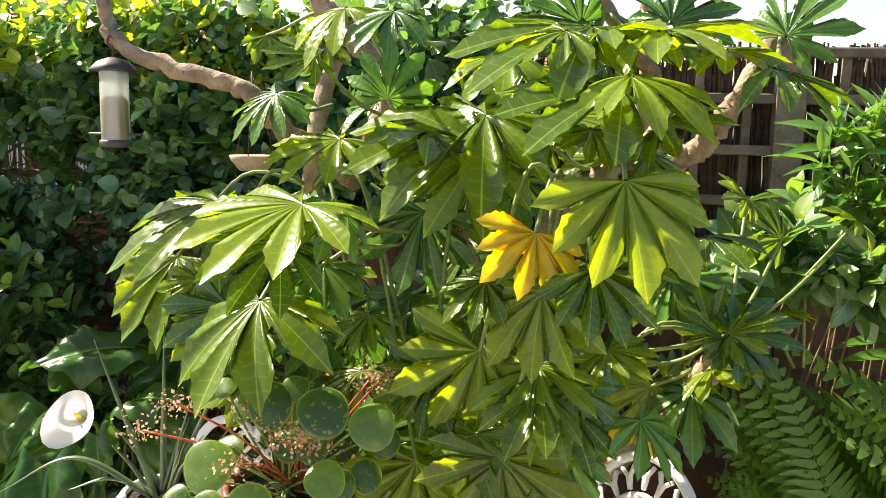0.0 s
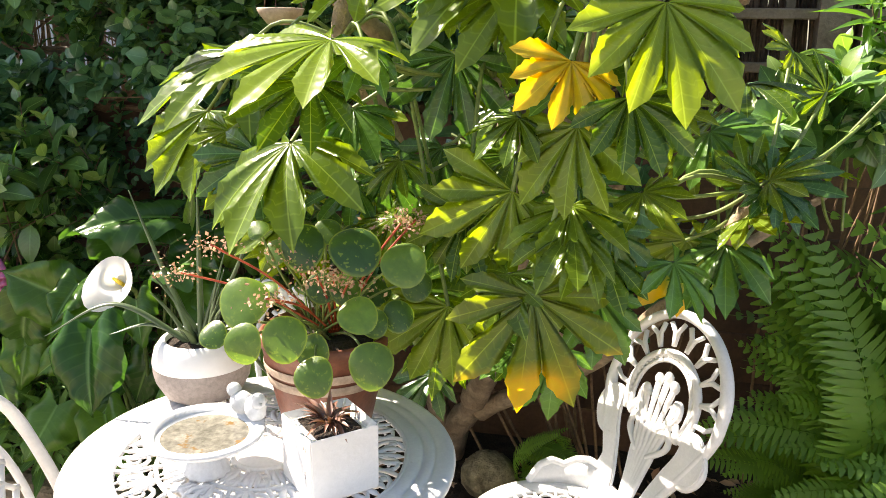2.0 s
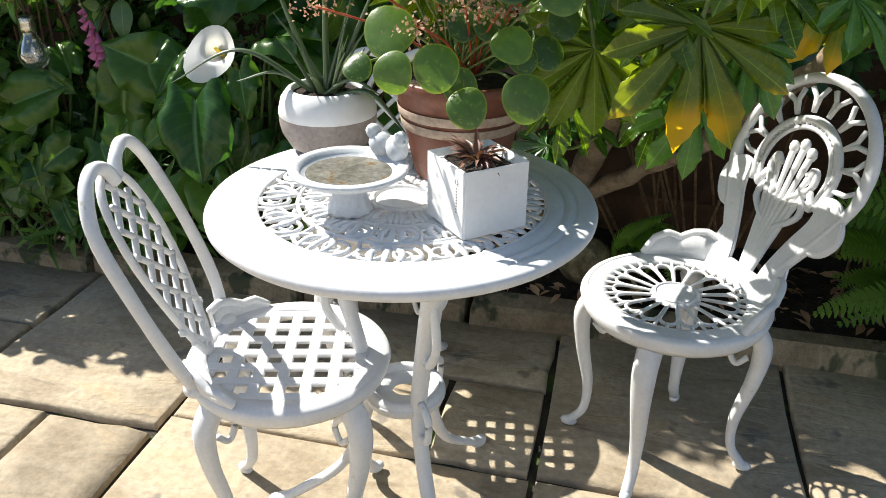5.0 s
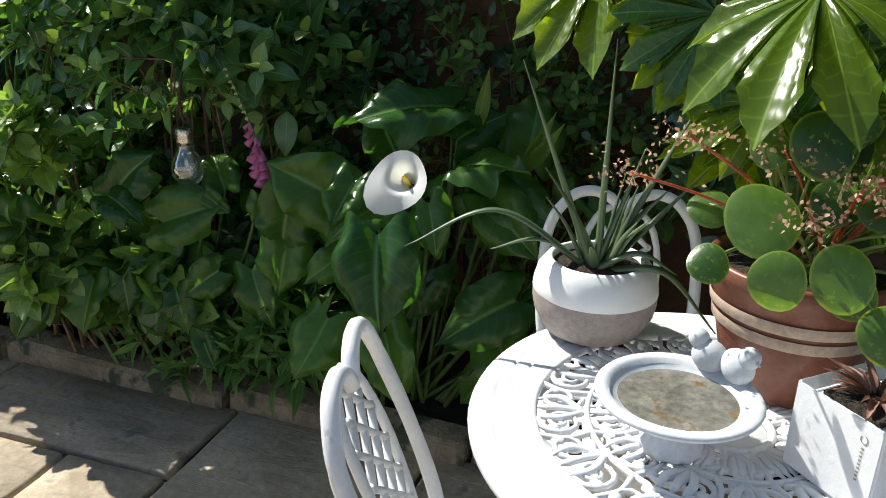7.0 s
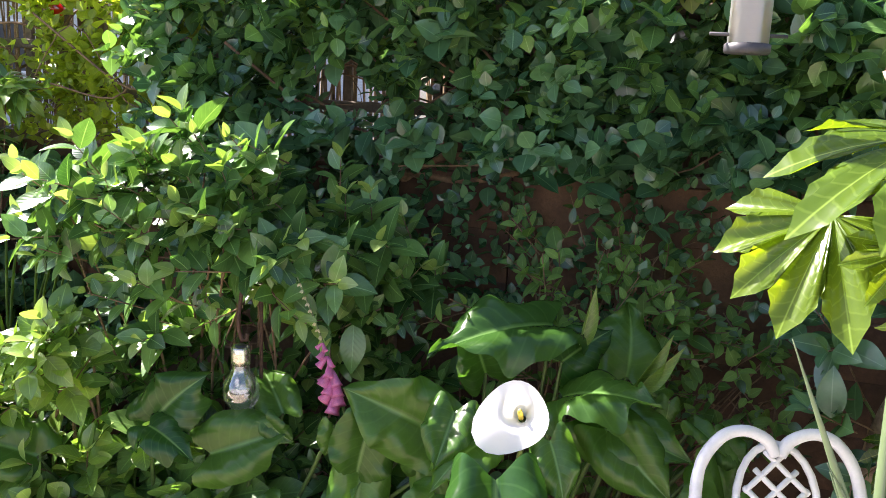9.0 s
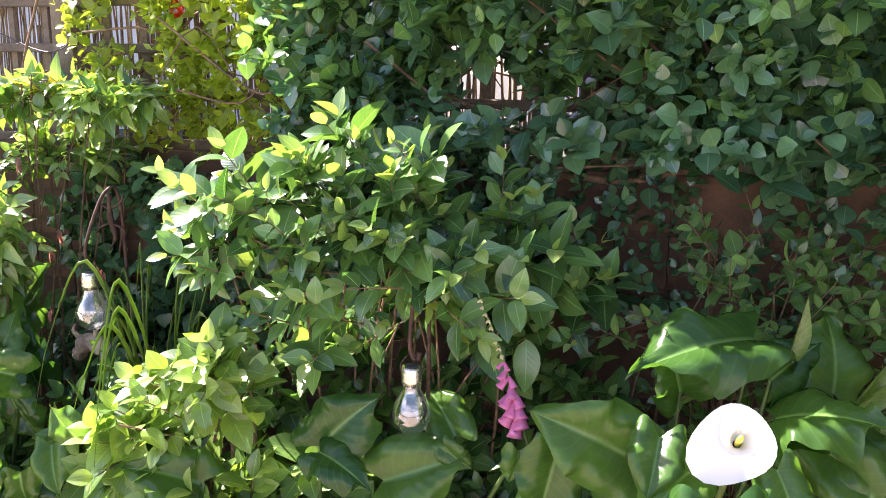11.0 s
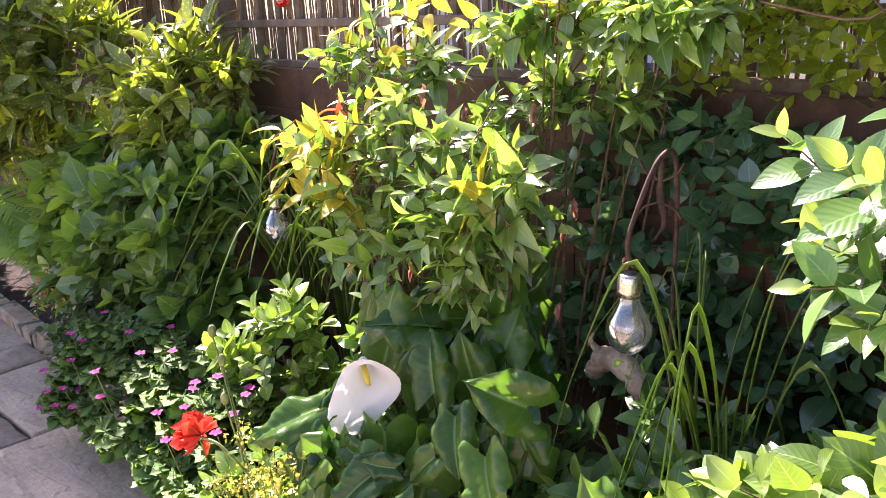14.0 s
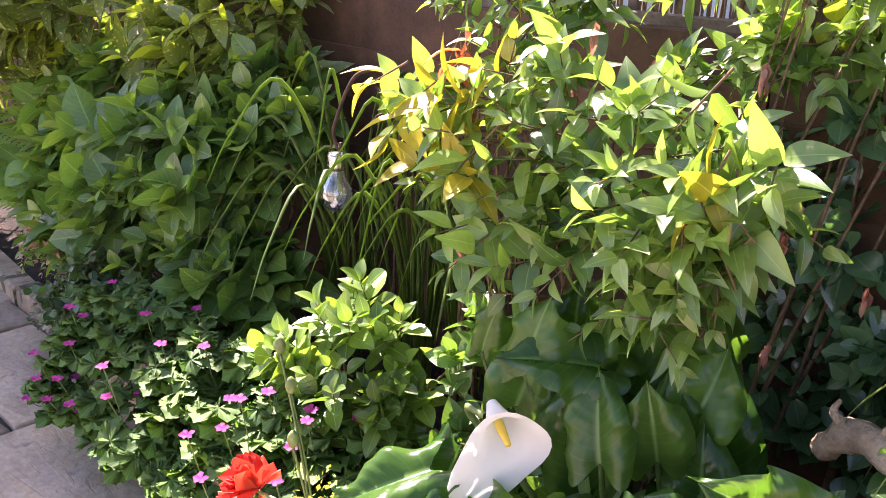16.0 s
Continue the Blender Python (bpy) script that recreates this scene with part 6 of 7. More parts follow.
shrub("low_shrub", "straggly bronze-green plant beside the kerb", (-5.45, 3.42, 0.06),
      [(40, (-5.42, 3.34, 0.30), (0.22, 0.12, 0.14))], OVATE, 0.055, L_HYDRA_LIGHT, P_BUFF, 3, 0.022, lean=(0, -0.3, 0.3), stems=0.15)
shrub("oleander_shrub", "narrow-leaved evergreen with upright stems by the fence", (1.25, 2.25, 0.06),
      [(26, (1.18, 2.08, 1.52), (0.20, 0.14, 0.26)), (20, (1.35, 2.1, 1.2), (0.2, 0.15, 0.3))], SLIM, 0.15, L_FATSIA_DARK, L_SHRUB, 5, 0.025, lean=(0, -0.2, 1.0), stems=0.15)
shrub("choisya_shrub", "bright evergreen leaves in whorls beside the fatsia", (1.0, 2.25, 0.06),
      [(34, (1.02, 2.06, 1.30), (0.34, 0.16, 0.16))], OVATE, 0.115, L_SHRUB, L_SHRUB_TIP, 4, 0.026, lean=(-0.1, -0.4, 0.6))
shrub("laurel_shrub", "mid-green laurel leaves in the shade behind the fatsia", (0.55, 2.45, 0.06),
      [(26, (0.60, 2.40, 0.85), (0.35, 0.10, 0.22)), (50, (0.1, 2.45, 0.9), (0.4, 0.12, 0.35))], OVATE, 0.10, L_CLIMB, None, 4, 0.03, stems=0.15)
shrub("broad_leaf_plant", "shaded low green foliage filling the back of the bed", (-1.9, 2.75, 0.06),
      [(120, (-1.9, 2.66, 0.5), (0.55, 0.12, 0.34)), (40, (-2.5, 2.9, 0.45), (0.3, 0.14, 0.25)), (80, (-1.25, 2.74, 0.52), (0.35, 0.12, 0.36))], OVATE, 0.095, L_SHRUB, None, 3, 0.03, stems=0.15)
shrub("broad_leaf_plant", "soft grey-green leaves along the front of the bed", (-1.35, 2.46, 0.06),
      [(40, (-1.30, 2.40, 0.26), (0.22, 0.08, 0.14)), (26, (-1.6, 2.42, 0.20), (0.25, 0.06, 0.10))], SLIM, 0.13, L_GERAN, None, 3, 0.02, lean=(0, -0.3, 0.8), stems=0.15)
shrub("broad_leaf_plant", "low leafy cover under the arums", (-2.9, 2.75, 0.06),
      [(90, (-2.9, 2.85, 0.30), (0.55, 0.22, 0.24)), (44, (-2.4, 2.68, 0.30), (0.3, 0.15, 0.2)), (30, (-2.52, 2.74, 0.40), (0.2, 0.12, 0.16)), (50, (-3.35, 2.66, 0.24), (0.3, 0.15, 0.16)), (50, (-3.35, 3.05, 0.42), (0.35, 0.12, 0.22))], OVATE, 0.085, L_HYDRA, None, 3, 0.028, stems=0.15)

# ---- arums ----
ARUM = [arrow_leaf(s) for s in range(9)]
ARUM_MESH = [mesh_np("arum_leaf", *a, L_ARUM) for a in ARUM]


CLEAR_SPOTS = ((-0.95, 2.17, 0.82), (-0.94, 2.08, 0.84), (-3.15, 2.66, 0.60), (-2.60, 2.80, 0.66), (-2.68, 2.84, 0.70), (-2.55, 2.78, 0.58))


def arum_plant(base, label):
    return thing("arum_plant", label, "arum lily", base)


def arum_leaf(plant, c, tip, up, most=0.15, stiff=0.12):
    """A broad leaf on a thick stalk from the plant's foot; most caps its length."""
    o = np.asarray(plant.location)
    c, tip = np.asarray(c) - o, np.asarray(tip) - o
    up = np.asarray(up, dtype=float) + RNG.uniform(-stiff, stiff, 3)
    size = min(most, float(np.linalg.norm(tip - c)) * 0.84)
    if most < 0.2 and min(np.linalg.norm(o + c * 0.5 + tip * 0.5 - np.asarray(f)) for f in CLEAR_SPOTS) < 0.13:
        return
    m = leaf_m(c, tip - c, up, size) @ Matrix.Diagonal((rnd(0.85, 1.1), 1, 1, 1))
    part("leaf", ARUM_MESH[int(RNG.integers(9))], plant, m=m)
    foot = np.array([rnd(-0.08, 0.08), rnd(-0.05, 0.05), 0.0]) + np.array([c[0] * 0.35, c[1] * 0.2, 0])
    part("leaf_stalk", Geo().tube(spline([foot, foot * 0.4 + c * 0.6 + np.array([0, 0.03, 0.0]), c], 6), np.linspace(0.008, 0.0045, 13), 6, False).mesh("leaf_stalk", ARUM_STEM), plant)


arum_one = arum_plant((-0.98, 2.48, 0.07), "arum lily with glossy arrow leaves and one white flower")
arum_side = arum_plant((-1.80, 2.50, 0.07), "clump of broad dark arum leaves at the bed's edge")
arum_two = arum_plant((-2.95, 2.86, 0.07), "arum lily with wavy leaves and a white flower")
bpy.context.view_layer.update()
BIG = 0.34
UPRIGHT, TILTED, FLAT = (0, -1.0, 0.35), (0, -0.8, 0.6), (0, -0.35, 1.0)
arum_leaf(arum_one, (-0.865, 2.47, 0.925), (-1.165, 2.27, 0.965), FLAT, BIG)
arum_leaf(arum_one, (-0.67, 2.5, 0.795), (-0.626, 2.6, 1.013), UPRIGHT, BIG)
arum_leaf(arum_one, (-0.843, 2.35, 0.79), (-0.665, 2.2, 0.914), FLAT, BIG)
arum_leaf(arum_one, (-1.09, 2.30, 0.76), (-1.13, 2.17, 0.66), TILTED, BIG)
arum_leaf(arum_one, (-1.144, 2.38, 0.677), (-1.361, 2.32, 0.826), UPRIGHT, BIG)
arum_leaf(arum_one, (-0.782, 2.35, 0.747), (-0.575, 2.15, 0.744), TILTED, BIG)
arum_leaf(arum_one, (-0.882, 2.2, 0.749), (-0.831, 2.1, 0.634), UPRIGHT, BIG)
arum_leaf(arum_one, (-0.995, 2.15, 0.677), (-0.982, 2.0, 0.432), TILTED, BIG)
arum_leaf(arum_one, (-0.663, 2.2, 0.516), (-0.877, 2.05, 0.452), UPRIGHT, BIG)
arum_leaf(arum_one, (-0.476, 2.3, 0.587), (-0.576, 2.15, 0.385), UPRIGHT, BIG)
arum_leaf(arum_one, (-1.127, 2.3, 0.557), (-1.217, 2.2, 0.506), UPRIGHT, BIG)
arum_leaf(arum_one, (-1.03, 2.27, 0.70), (-1.15, 2.14, 0.68), FLAT, BIG)
arum_leaf(arum_one, (-0.844, 2.4, 0.859), (-0.699, 2.5, 0.947), UPRIGHT, BIG)
arum_leaf(arum_one, (-0.745, 2.3, 0.74), (-0.60, 2.16, 0.60), UPRIGHT, BIG)
arum_leaf(arum_one, (-1.02, 2.46, 0.80), (-1.08, 2.38, 0.98), UPRIGHT, BIG)
arum_leaf(arum_one, (-0.98, 2.15, 0.42), (-0.90, 2.02, 0.25), TILTED, BIG)
arum_leaf(arum_one, (-0.70, 2.2, 0.40), (-0.62, 2.06, 0.24), TILTED, BIG)
arum_leaf(arum_one, (-1.14, 2.2, 0.42), (-1.20, 2.08, 0.26), TILTED, BIG)
arum_leaf(arum_side, (-1.842, 2.45, 0.627), (-1.709, 2.42, 0.809), UPRIGHT, BIG)
arum_leaf(arum_side, (-1.834, 2.4, 0.637), (-1.69, 2.3, 0.626), FLAT, BIG)
arum_leaf(arum_side, (-1.689, 2.42, 0.563), (-1.453, 2.4, 0.654), TILTED, BIG)
arum_leaf(arum_side, (-1.528, 2.5, 0.646), (-1.61, 2.6, 0.777), UPRIGHT, BIG)
arum_leaf(arum_side, (-2.13, 2.42, 0.529), (-2.342, 2.4, 0.615), TILTED, BIG)
arum_leaf(arum_side, (-1.755, 2.42, 0.446), (-1.779, 2.32, 0.29), TILTED, BIG)
arum_leaf(arum_side, (-1.898, 2.38, 0.386), (-1.915, 2.28, 0.21), TILTED, BIG)
arum_leaf(arum_side, (-1.648, 2.38, 0.40), (-1.577, 2.28, 0.25), UPRIGHT, BIG)
arum_leaf(arum_side, (-1.42, 2.4, 0.45), (-1.34, 2.28, 0.30), UPRIGHT, BIG)
arum_leaf(arum_side, (-2.08, 2.40, 0.45), (-2.06, 2.30, 0.27), TILTED, BIG)
arum_leaf(arum_two, (-3.078, 3.15, 0.622), (-2.871, 3.15, 0.893), UPRIGHT, BIG)
arum_leaf(arum_two, (-3.042, 2.8, 0.582), (-3.095, 2.85, 0.758), UPRIGHT, BIG)
arum_leaf(arum_two, (-3.30, 2.68, 0.53), (-3.45, 2.52, 0.46), FLAT, BIG)
arum_leaf(arum_two, (-3.10, 2.90, 0.70), (-3.28, 2.78, 0.72), FLAT, BIG)
arum_leaf(arum_two, (-2.731, 2.7, 0.664), (-2.864, 2.6, 0.744), TILTED, BIG)
arum_leaf(arum_two, (-2.74, 2.68, 0.58), (-2.80, 2.68, 0.73), UPRIGHT, BIG)
arum_leaf(arum_two, (-2.92, 2.7, 0.60), (-2.87, 2.6, 0.48), UPRIGHT, BIG)
arum_leaf(arum_two, (-3.071, 2.6, 0.47), (-3.179, 2.5, 0.37), TILTED, BIG)
arum_leaf(arum_two, (-3.361, 2.95, 0.628), (-3.333, 2.95, 0.77), UPRIGHT, BIG)
arum_leaf(arum_two, (-3.083, 3.0, 0.69), (-3.16, 2.88, 0.72), TILTED, BIG)
arum_leaf(arum_two, (-2.50, 2.56, 0.56), (-2.58, 2.52, 0.66), UPRIGHT, BIG)
arum_leaf(arum_two, (-2.80, 2.62, 0.58), (-2.74, 2.52, 0.46), TILTED, BIG)
arum_leaf(arum_two, (-2.95, 2.58, 0.44), (-3.02, 2.48, 0.32), TILTED, BIG)
arum_leaf(arum_two, (-2.60, 2.60, 0.52), (-2.55, 2.50, 0.40), TILTED, BIG)
arum_leaf(arum_two, (-3.28, 2.62, 0.50), (-3.24, 2.52, 0.38), TILTED, BIG)

ROLLED = mesh_np("rolled_leaf", *blade(0.22, 8, 0.40, 0.9, -0.06, 1.2), L_HYDRA_LIGHT)
for foot, tip in (((-0.68, 2.40, 0.79), (-0.60, 2.38, 0.95)), ((-0.675, 2.40, 0.79), (-0.575, 2.36, 0.93)), ((-0.80, 2.44, 0.88), (-0.775, 2.44, 1.04))):
    way = np.asarray(tip) - np.asarray(foot)
    part("leaf", ROLLED, arum_one, "narrow rolled young leaf", leaf_m(np.asarray(foot) - np.asarray(arum_one.location), way, (0.2, -1.0, 0.2), float(np.linalg.norm(way))))
    part("leaf_stalk", Geo().tube(spline([(0.05, 0, 0.0), (np.asarray(foot) - np.asarray(arum_one.location)) * np.array([0.7, 0.6, 0.5]), np.asarray(foot) - np.asarray(arum_one.location)], 6), 0.005, 6, False).mesh("leaf_stalk", ARUM_STEM), arum_one)
for k in range(22):
    c = np.array([rnd(-3.35, -2.84), rnd(2.84, 3.08), rnd(0.45, 0.68)])
    arum_leaf(arum_two, c, c + np.array([rnd(-0.08, 0.08), rnd(-0.05, 0.05), rnd(0.14, 0.22)]), (rnd(-0.2, 0.5), -1.0, 0.3), 0.22, 0.3)
for plant, n, box in ((arum_one, 5, ((-0.85, -0.42), (2.40, 2.55), (0.62, 0.9))), (arum_side, 7, ((-1.55, -1.1), (2.38, 2.48), (0.35, 0.70))), (arum_one, 14, ((-1.35, -0.5), (2.26, 2.42), (0.18, 0.55))), (arum_side, 6, ((-2.1, -1.45), (2.34, 2.46), (0.15, 0.45))), (arum_two, 44, ((-3.35, -2.72), (2.62, 2.92), (0.22, 0.64))), (arum_two, 12, ((-2.72, -2.46), (2.60, 2.80), (0.22, 0.46))), (arum_two, 26, ((-3.3, -2.6), (2.50, 2.66), (0.20, 0.50)))):
    for k in range(n):
        c = np.array([rnd(*box[0]), rnd(*box[1]), rnd(*box[2])])
        arum_leaf(plant, c, c + np.array([rnd(-0.12, 0.12), rnd(-0.08, 0.0), rnd(-0.22, 0.02)]), (rnd(-0.4, 0.4), -1.0, rnd(0.3, 0.9)), 0.18, 0.4)
shrub("broad_leaf_plant", "broad ribbed green leaves leaning over the kerb", (-1.85, 2.52, 0.06),
      [(46, (-1.85, 2.50, 0.40), (0.42, 0.10, 0.20)), (26, (-2.45, 2.66, 0.38), (0.3, 0.12, 0.2))], BROAD, 0.135, L_HYDRA, L_HYDRA_LIGHT, 3, 0.03, lean=(-0.1, -0.6, 0.2), stems=0.15)


def calla(plant, at, face, size, lip_way, flare=1.0, curl=1.4):
    """A white spathe: a flaring funnel with a rolled lip and a point, and a yellow spadix."""
    o = np.asarray(plant.location)
    at = np.asarray(at) - o
    rows, cols = 12, 26
    v, uv = [], []
    for i in range(rows + 1):
        t = i / rows
        for j in range(cols + 1):
            a = -math.pi * 1.04 + 2.08 * math.pi * j / cols
            front = 0.5 + 0.5 * math.cos(a)
            r = 0.055 + (0.14 + 0.10 * (1 - flare)) * t + 0.30 * flare * t ** 3.2 * (0.70 + 0.5 * front)
            z = 0.75 * t * (0.82 + 0.10 * front) - 0.20 * max(0, t - 0.75) * (1 + 1.2 * front) - curl * max(0, t - 0.62) ** 1.5 * front ** 3
            lip = (0.16 + 0.30 * (1 - flare)) * front ** 8 * t ** 4
            r *= 1 + 0.05 * t * t * math.sin(3 * a + 1)
            v.append(((r + lip) * math.sin(a), (r + lip) * math.cos(a) + 0.06 * t, z - 0.6 + 0.03 * t ** 3 * math.sin(2 * a + 0.5)))
            uv.append((j / cols, t))
    k = cols + 1
    f = [(i * k + j, i * k + j + 1, (i + 1) * k + j + 1, (i + 1) * k + j) for i in range(rows) for j in range(cols)]
    m = leaf_m(at, np.asarray(lip_way, dtype=float), face, size)
    fl = part("flower", mesh_np("spathe", v, [f], uv, P_WHITE), plant, "white trumpet flower", m)
    part("spadix", Geo().tube([(0, 0.02, -0.5), (0, 0.03, -0.28), (0, 0.04, -0.06)], [0.038, 0.044, 0.028], 8).mesh("spadix", P_YELLOW), fl, "yellow spadix")
    foot = np.array([0.0, 0.0, 0.0])
    neck = at - unit(face) * size * 0.58
    part("flower_stalk", Geo().tube(spline([foot, (foot + neck) / 2 + np.array([0, 0.04, 0]), neck - unit(face) * 0.06 + np.array([0, 0, -0.03]), neck], 6), 0.007, 7, False).mesh("flower_stalk", GREEN_STEM), plant)


calla(arum_one, (-0.945, 2.212, 0.815), np.array([-0.12, -0.80, 0.58]), 0.152, (-0.8, -0.3, -0.5))
calla(arum_two, (-3.165, 2.72, 0.61), np.array([0.80, -0.58, 0.08]), 0.19, (-0.40, -0.30, -0.9), 0.62, 0.15)

# ---- ferns ----
FROND = [mesh_np("frond", *frond_shape(s, 46), L_FERN) for s in range(4)]


def fern(base, n, reach, label):
    """A crown of arching fronds whose tips lie in a box of (x, y, z) ranges."""
    f = thing("fern", label, "fern", base)
    b = np.asarray(base)
    for k in range(n):
        tip = np.array([rnd(*reach[0]), rnd(*reach[1]), rnd(*reach[2])])
        if tip[0] > -1 and tip[0] < 0.80 and tip[1] < 1.95 and tip[2] > 0.36:
            tip[1] = 1.95 + rnd(0, 0.1)
        foot = np.array([rnd(-0.05, 0.05), rnd(-0.04, 0.04), 0.0])
        chord = tip - b - foot
        up = np.array([-0.25 * chord[0] + rnd(-0.3, 0.3), -0.55, 1.0 + rnd(-0.2, 0.3)])
        part("frond", FROND[int(RNG.integers(4))], f, m=leaf_m(foot, chord, up, float(np.linalg.norm(chord)) / 0.84))
    return f


fern((1.30, 2.06, 0.10), 26, ((0.66, 0.95), (1.80, 2.02), (0.16, 0.70)), "tall bright green fern with arching fronds")
fern((1.42, 1.90, 0.10), 26, ((0.80, 1.10), (1.58, 1.80), (0.05, 0.60)), "tall bright green fern with arching fronds")
fern((1.45, 2.20, 0.10), 24, ((0.80, 1.15), (1.95, 2.15), (0.50, 1.08)), "tall fern catching the sun by the fence")
fern((1.62, 2.05, 0.10), 24, ((0.95, 1.30), (1.75, 2.0), (0.35, 1.10)), "tall fern catching the sun by the fence")
fern((1.05, 2.20, 0.07), 14, ((0.60, 0.85), (1.96, 2.1), (0.12, 0.50)), "fern fronds reaching out beside the chair")
fern((1.15, 2.22, 0.10), 24, ((0.76, 1.04), (1.86, 2.04), (0.55, 0.98)), "tall fern catching the sun by the fence")
fern((1.02, 2.28, 0.10), 18, ((0.72, 0.98), (1.98, 2.1), (0.70, 1.06)), "tall fern catching the sun by the fence")
fern((0.30, 2.42, 0.07), 9, ((0.14, 0.48), (2.08, 2.3), (0.15, 0.36)), "small dark fern beside the trunk")
fern((-7.0, 3.88, 0.07), 13, ((-7.4, -5.9), (3.45, 3.80), (0.25, 0.70)), "feathery fern at the shaded end of the bed")
fern((-6.15, 3.80, 0.07), 14, ((-6.7, -5.7), (3.48, 3.70), (0.20, 0.48)), "feathery fern under the spotted shrub")

# round stone under the fatsia
g = Geo()
g.ball((0, 0, 0), 0.088, 0.080, 0.078, u=28, v=18, rough=0.03)
stone = thing("round_stone", "round mottled stone ornament on the soil", "stone", (0.135, 2.36, 0.125), g.mesh("round_stone", FOSSIL))

# litter on the soil under the shrubs
n = 320
lx = RNG.uniform(-0.6, 1.3, n)
pos = np.stack([lx, 2.16 - 0.12 * lx + RNG.uniform(0.02, 0.4, n), np.full(n, 0.085) + RNG.uniform(-0.005, 0.012, n)], -1)
thing("leaf_litter", "dry leaf and bark litter on the soil", "leaf litter", None, scatter("leaf_litter", blade(0.4, 3, 0.45, 0.15, 0.2), pos, RNG.normal(0, 1, (n, 3)) * np.array([1, 1, 0.2]), np.tile([0.0, 0, 1], (n, 1)) + RNG.normal(0, 0.25, (n, 3)), RNG.uniform(0.02, 0.07, n), P_BUFF), kind="stuff")


# ---- hanging things ----
def bird_feeder():
    f = thing("bird_feeder", "tubular bird feeder half full of seed, dark cap", "bird feeder", (-0.672, 1.85, 1.645))
    part("tube", Geo().lathe([(0.030, -0.085), (0.030, 0.070)], 36).mesh("tube", TUBE_GLASS), f, "cloudy clear tube")
    part("seed_fill", Geo().lathe([(0.0, -0.080), (0.027, -0.080), (0.027, 0.005), (0.018, 0.016), (0.0, 0.012)], 28).mesh("seed_fill", SEED), f, "brown bird seed")
    part("cap", Geo().lathe([(0.0, 0.098), (0.012, 0.097), (0.034, 0.088), (0.050, 0.072), (0.050, 0.068), (0.031, 0.068), (0.0, 0.069)], 40).mesh("cap", DARK_PLASTIC), f, "dark domed cap")
    part("base", Geo().lathe([(0.0, -0.094), (0.032, -0.094), (0.034, -0.090), (0.034, -0.080), (0.030, -0.078), (0.0, -0.078)], 36).mesh("base", DARK_PLASTIC), f)
    perch = Geo().tube([(-0.058, 0, -0.066), (0.058, 0, -0.066)], 0.003, 6)
    part("perch", perch.mesh("perch", DARK_PLASTIC), f)
    part("hanger", Geo().tube(spline([(0, 0, 0.096), (0.0, 0, 0.115), (-0.012, 0, 0.128), (-0.006, 0, 0.142), (0.006, 0, 0.135)], 6), 0.0025, 6).mesh("hanger", IRON), f)
    return f


bird_feeder()
d = thing("hanging_dish", "small pinkish clay dish hung in the branches", "dish", (-0.385, 1.90, 1.525))
part("bowl", Geo().lathe([(0.0, -0.024), (0.030, -0.022), (0.048, 0.0), (0.053, 0.012), (0.049, 0.013), (0.040, 0.002), (0.0, -0.012)], 36).mesh("bowl", TERRACOTTA_PALE), d)
for a in (0.5, 2.6, 4.7):
    part("wire", Geo().tube([(0.05 * math.cos(a), 0.05 * math.sin(a), 0.011), (0.0, 0.0, 0.20)], 0.0012, 4).mesh("wire", IRON), d)


def shepherd_hook(foot, top, hang, ornament):
    """An iron rod with a crook, a little ornament on it, and a bulb lamp that hangs from its end."""
    foot, top, hang = (np.asarray(p, dtype=float) for p in (foot, top, hang))
    h = thing("shepherd_hook", "rusty iron crook stuck in the bed", "garden hook", foot)
    shoulder = np.array([foot[0], foot[1], top[2] - 0.06])
    pts = spline([foot, (foot + shoulder) / 2, shoulder, top, hang + np.array([-0.004, 0, 0.07]), hang + np.array([0, 0, 0.012]), hang + np.array([0.014, 0, 0.004]), hang + np.array([0.018, 0, 0.02])], 8)
    part("rod", Geo().tube(pts - foot, 0.0052, 7).mesh("rod", IRON), h)
    if ornament:
        g = Geo()
        c = shoulder + np.array([-0.03, -0.01, -0.02]) - foot
        g.tube(spline([c + np.array([0.0, 0, 0.07]), c, c + np.array([0.01, 0, -0.06]), c + np.array([-0.01, 0, -0.10])], 5), [0.006] * 4 + [0.009] * 5 + [0.006] * 3 + [0.003] * 4, 7)
        for sx, sz in ((-1, 0.04), (1, 0.04), (-1, -0.03), (1, -0.03)):
            g.tube(spline([c + np.array([0, 0, sz * 0.6]), c + np.array([sx * 0.03, 0, sz]), c + np.array([sx * 0.045, 0, sz * 1.6])], 4), 0.0055, 6, flat=0.5)
        part("ornament", g.mesh("ornament", IRON), h, "flat rusty creature ornament")
    return h


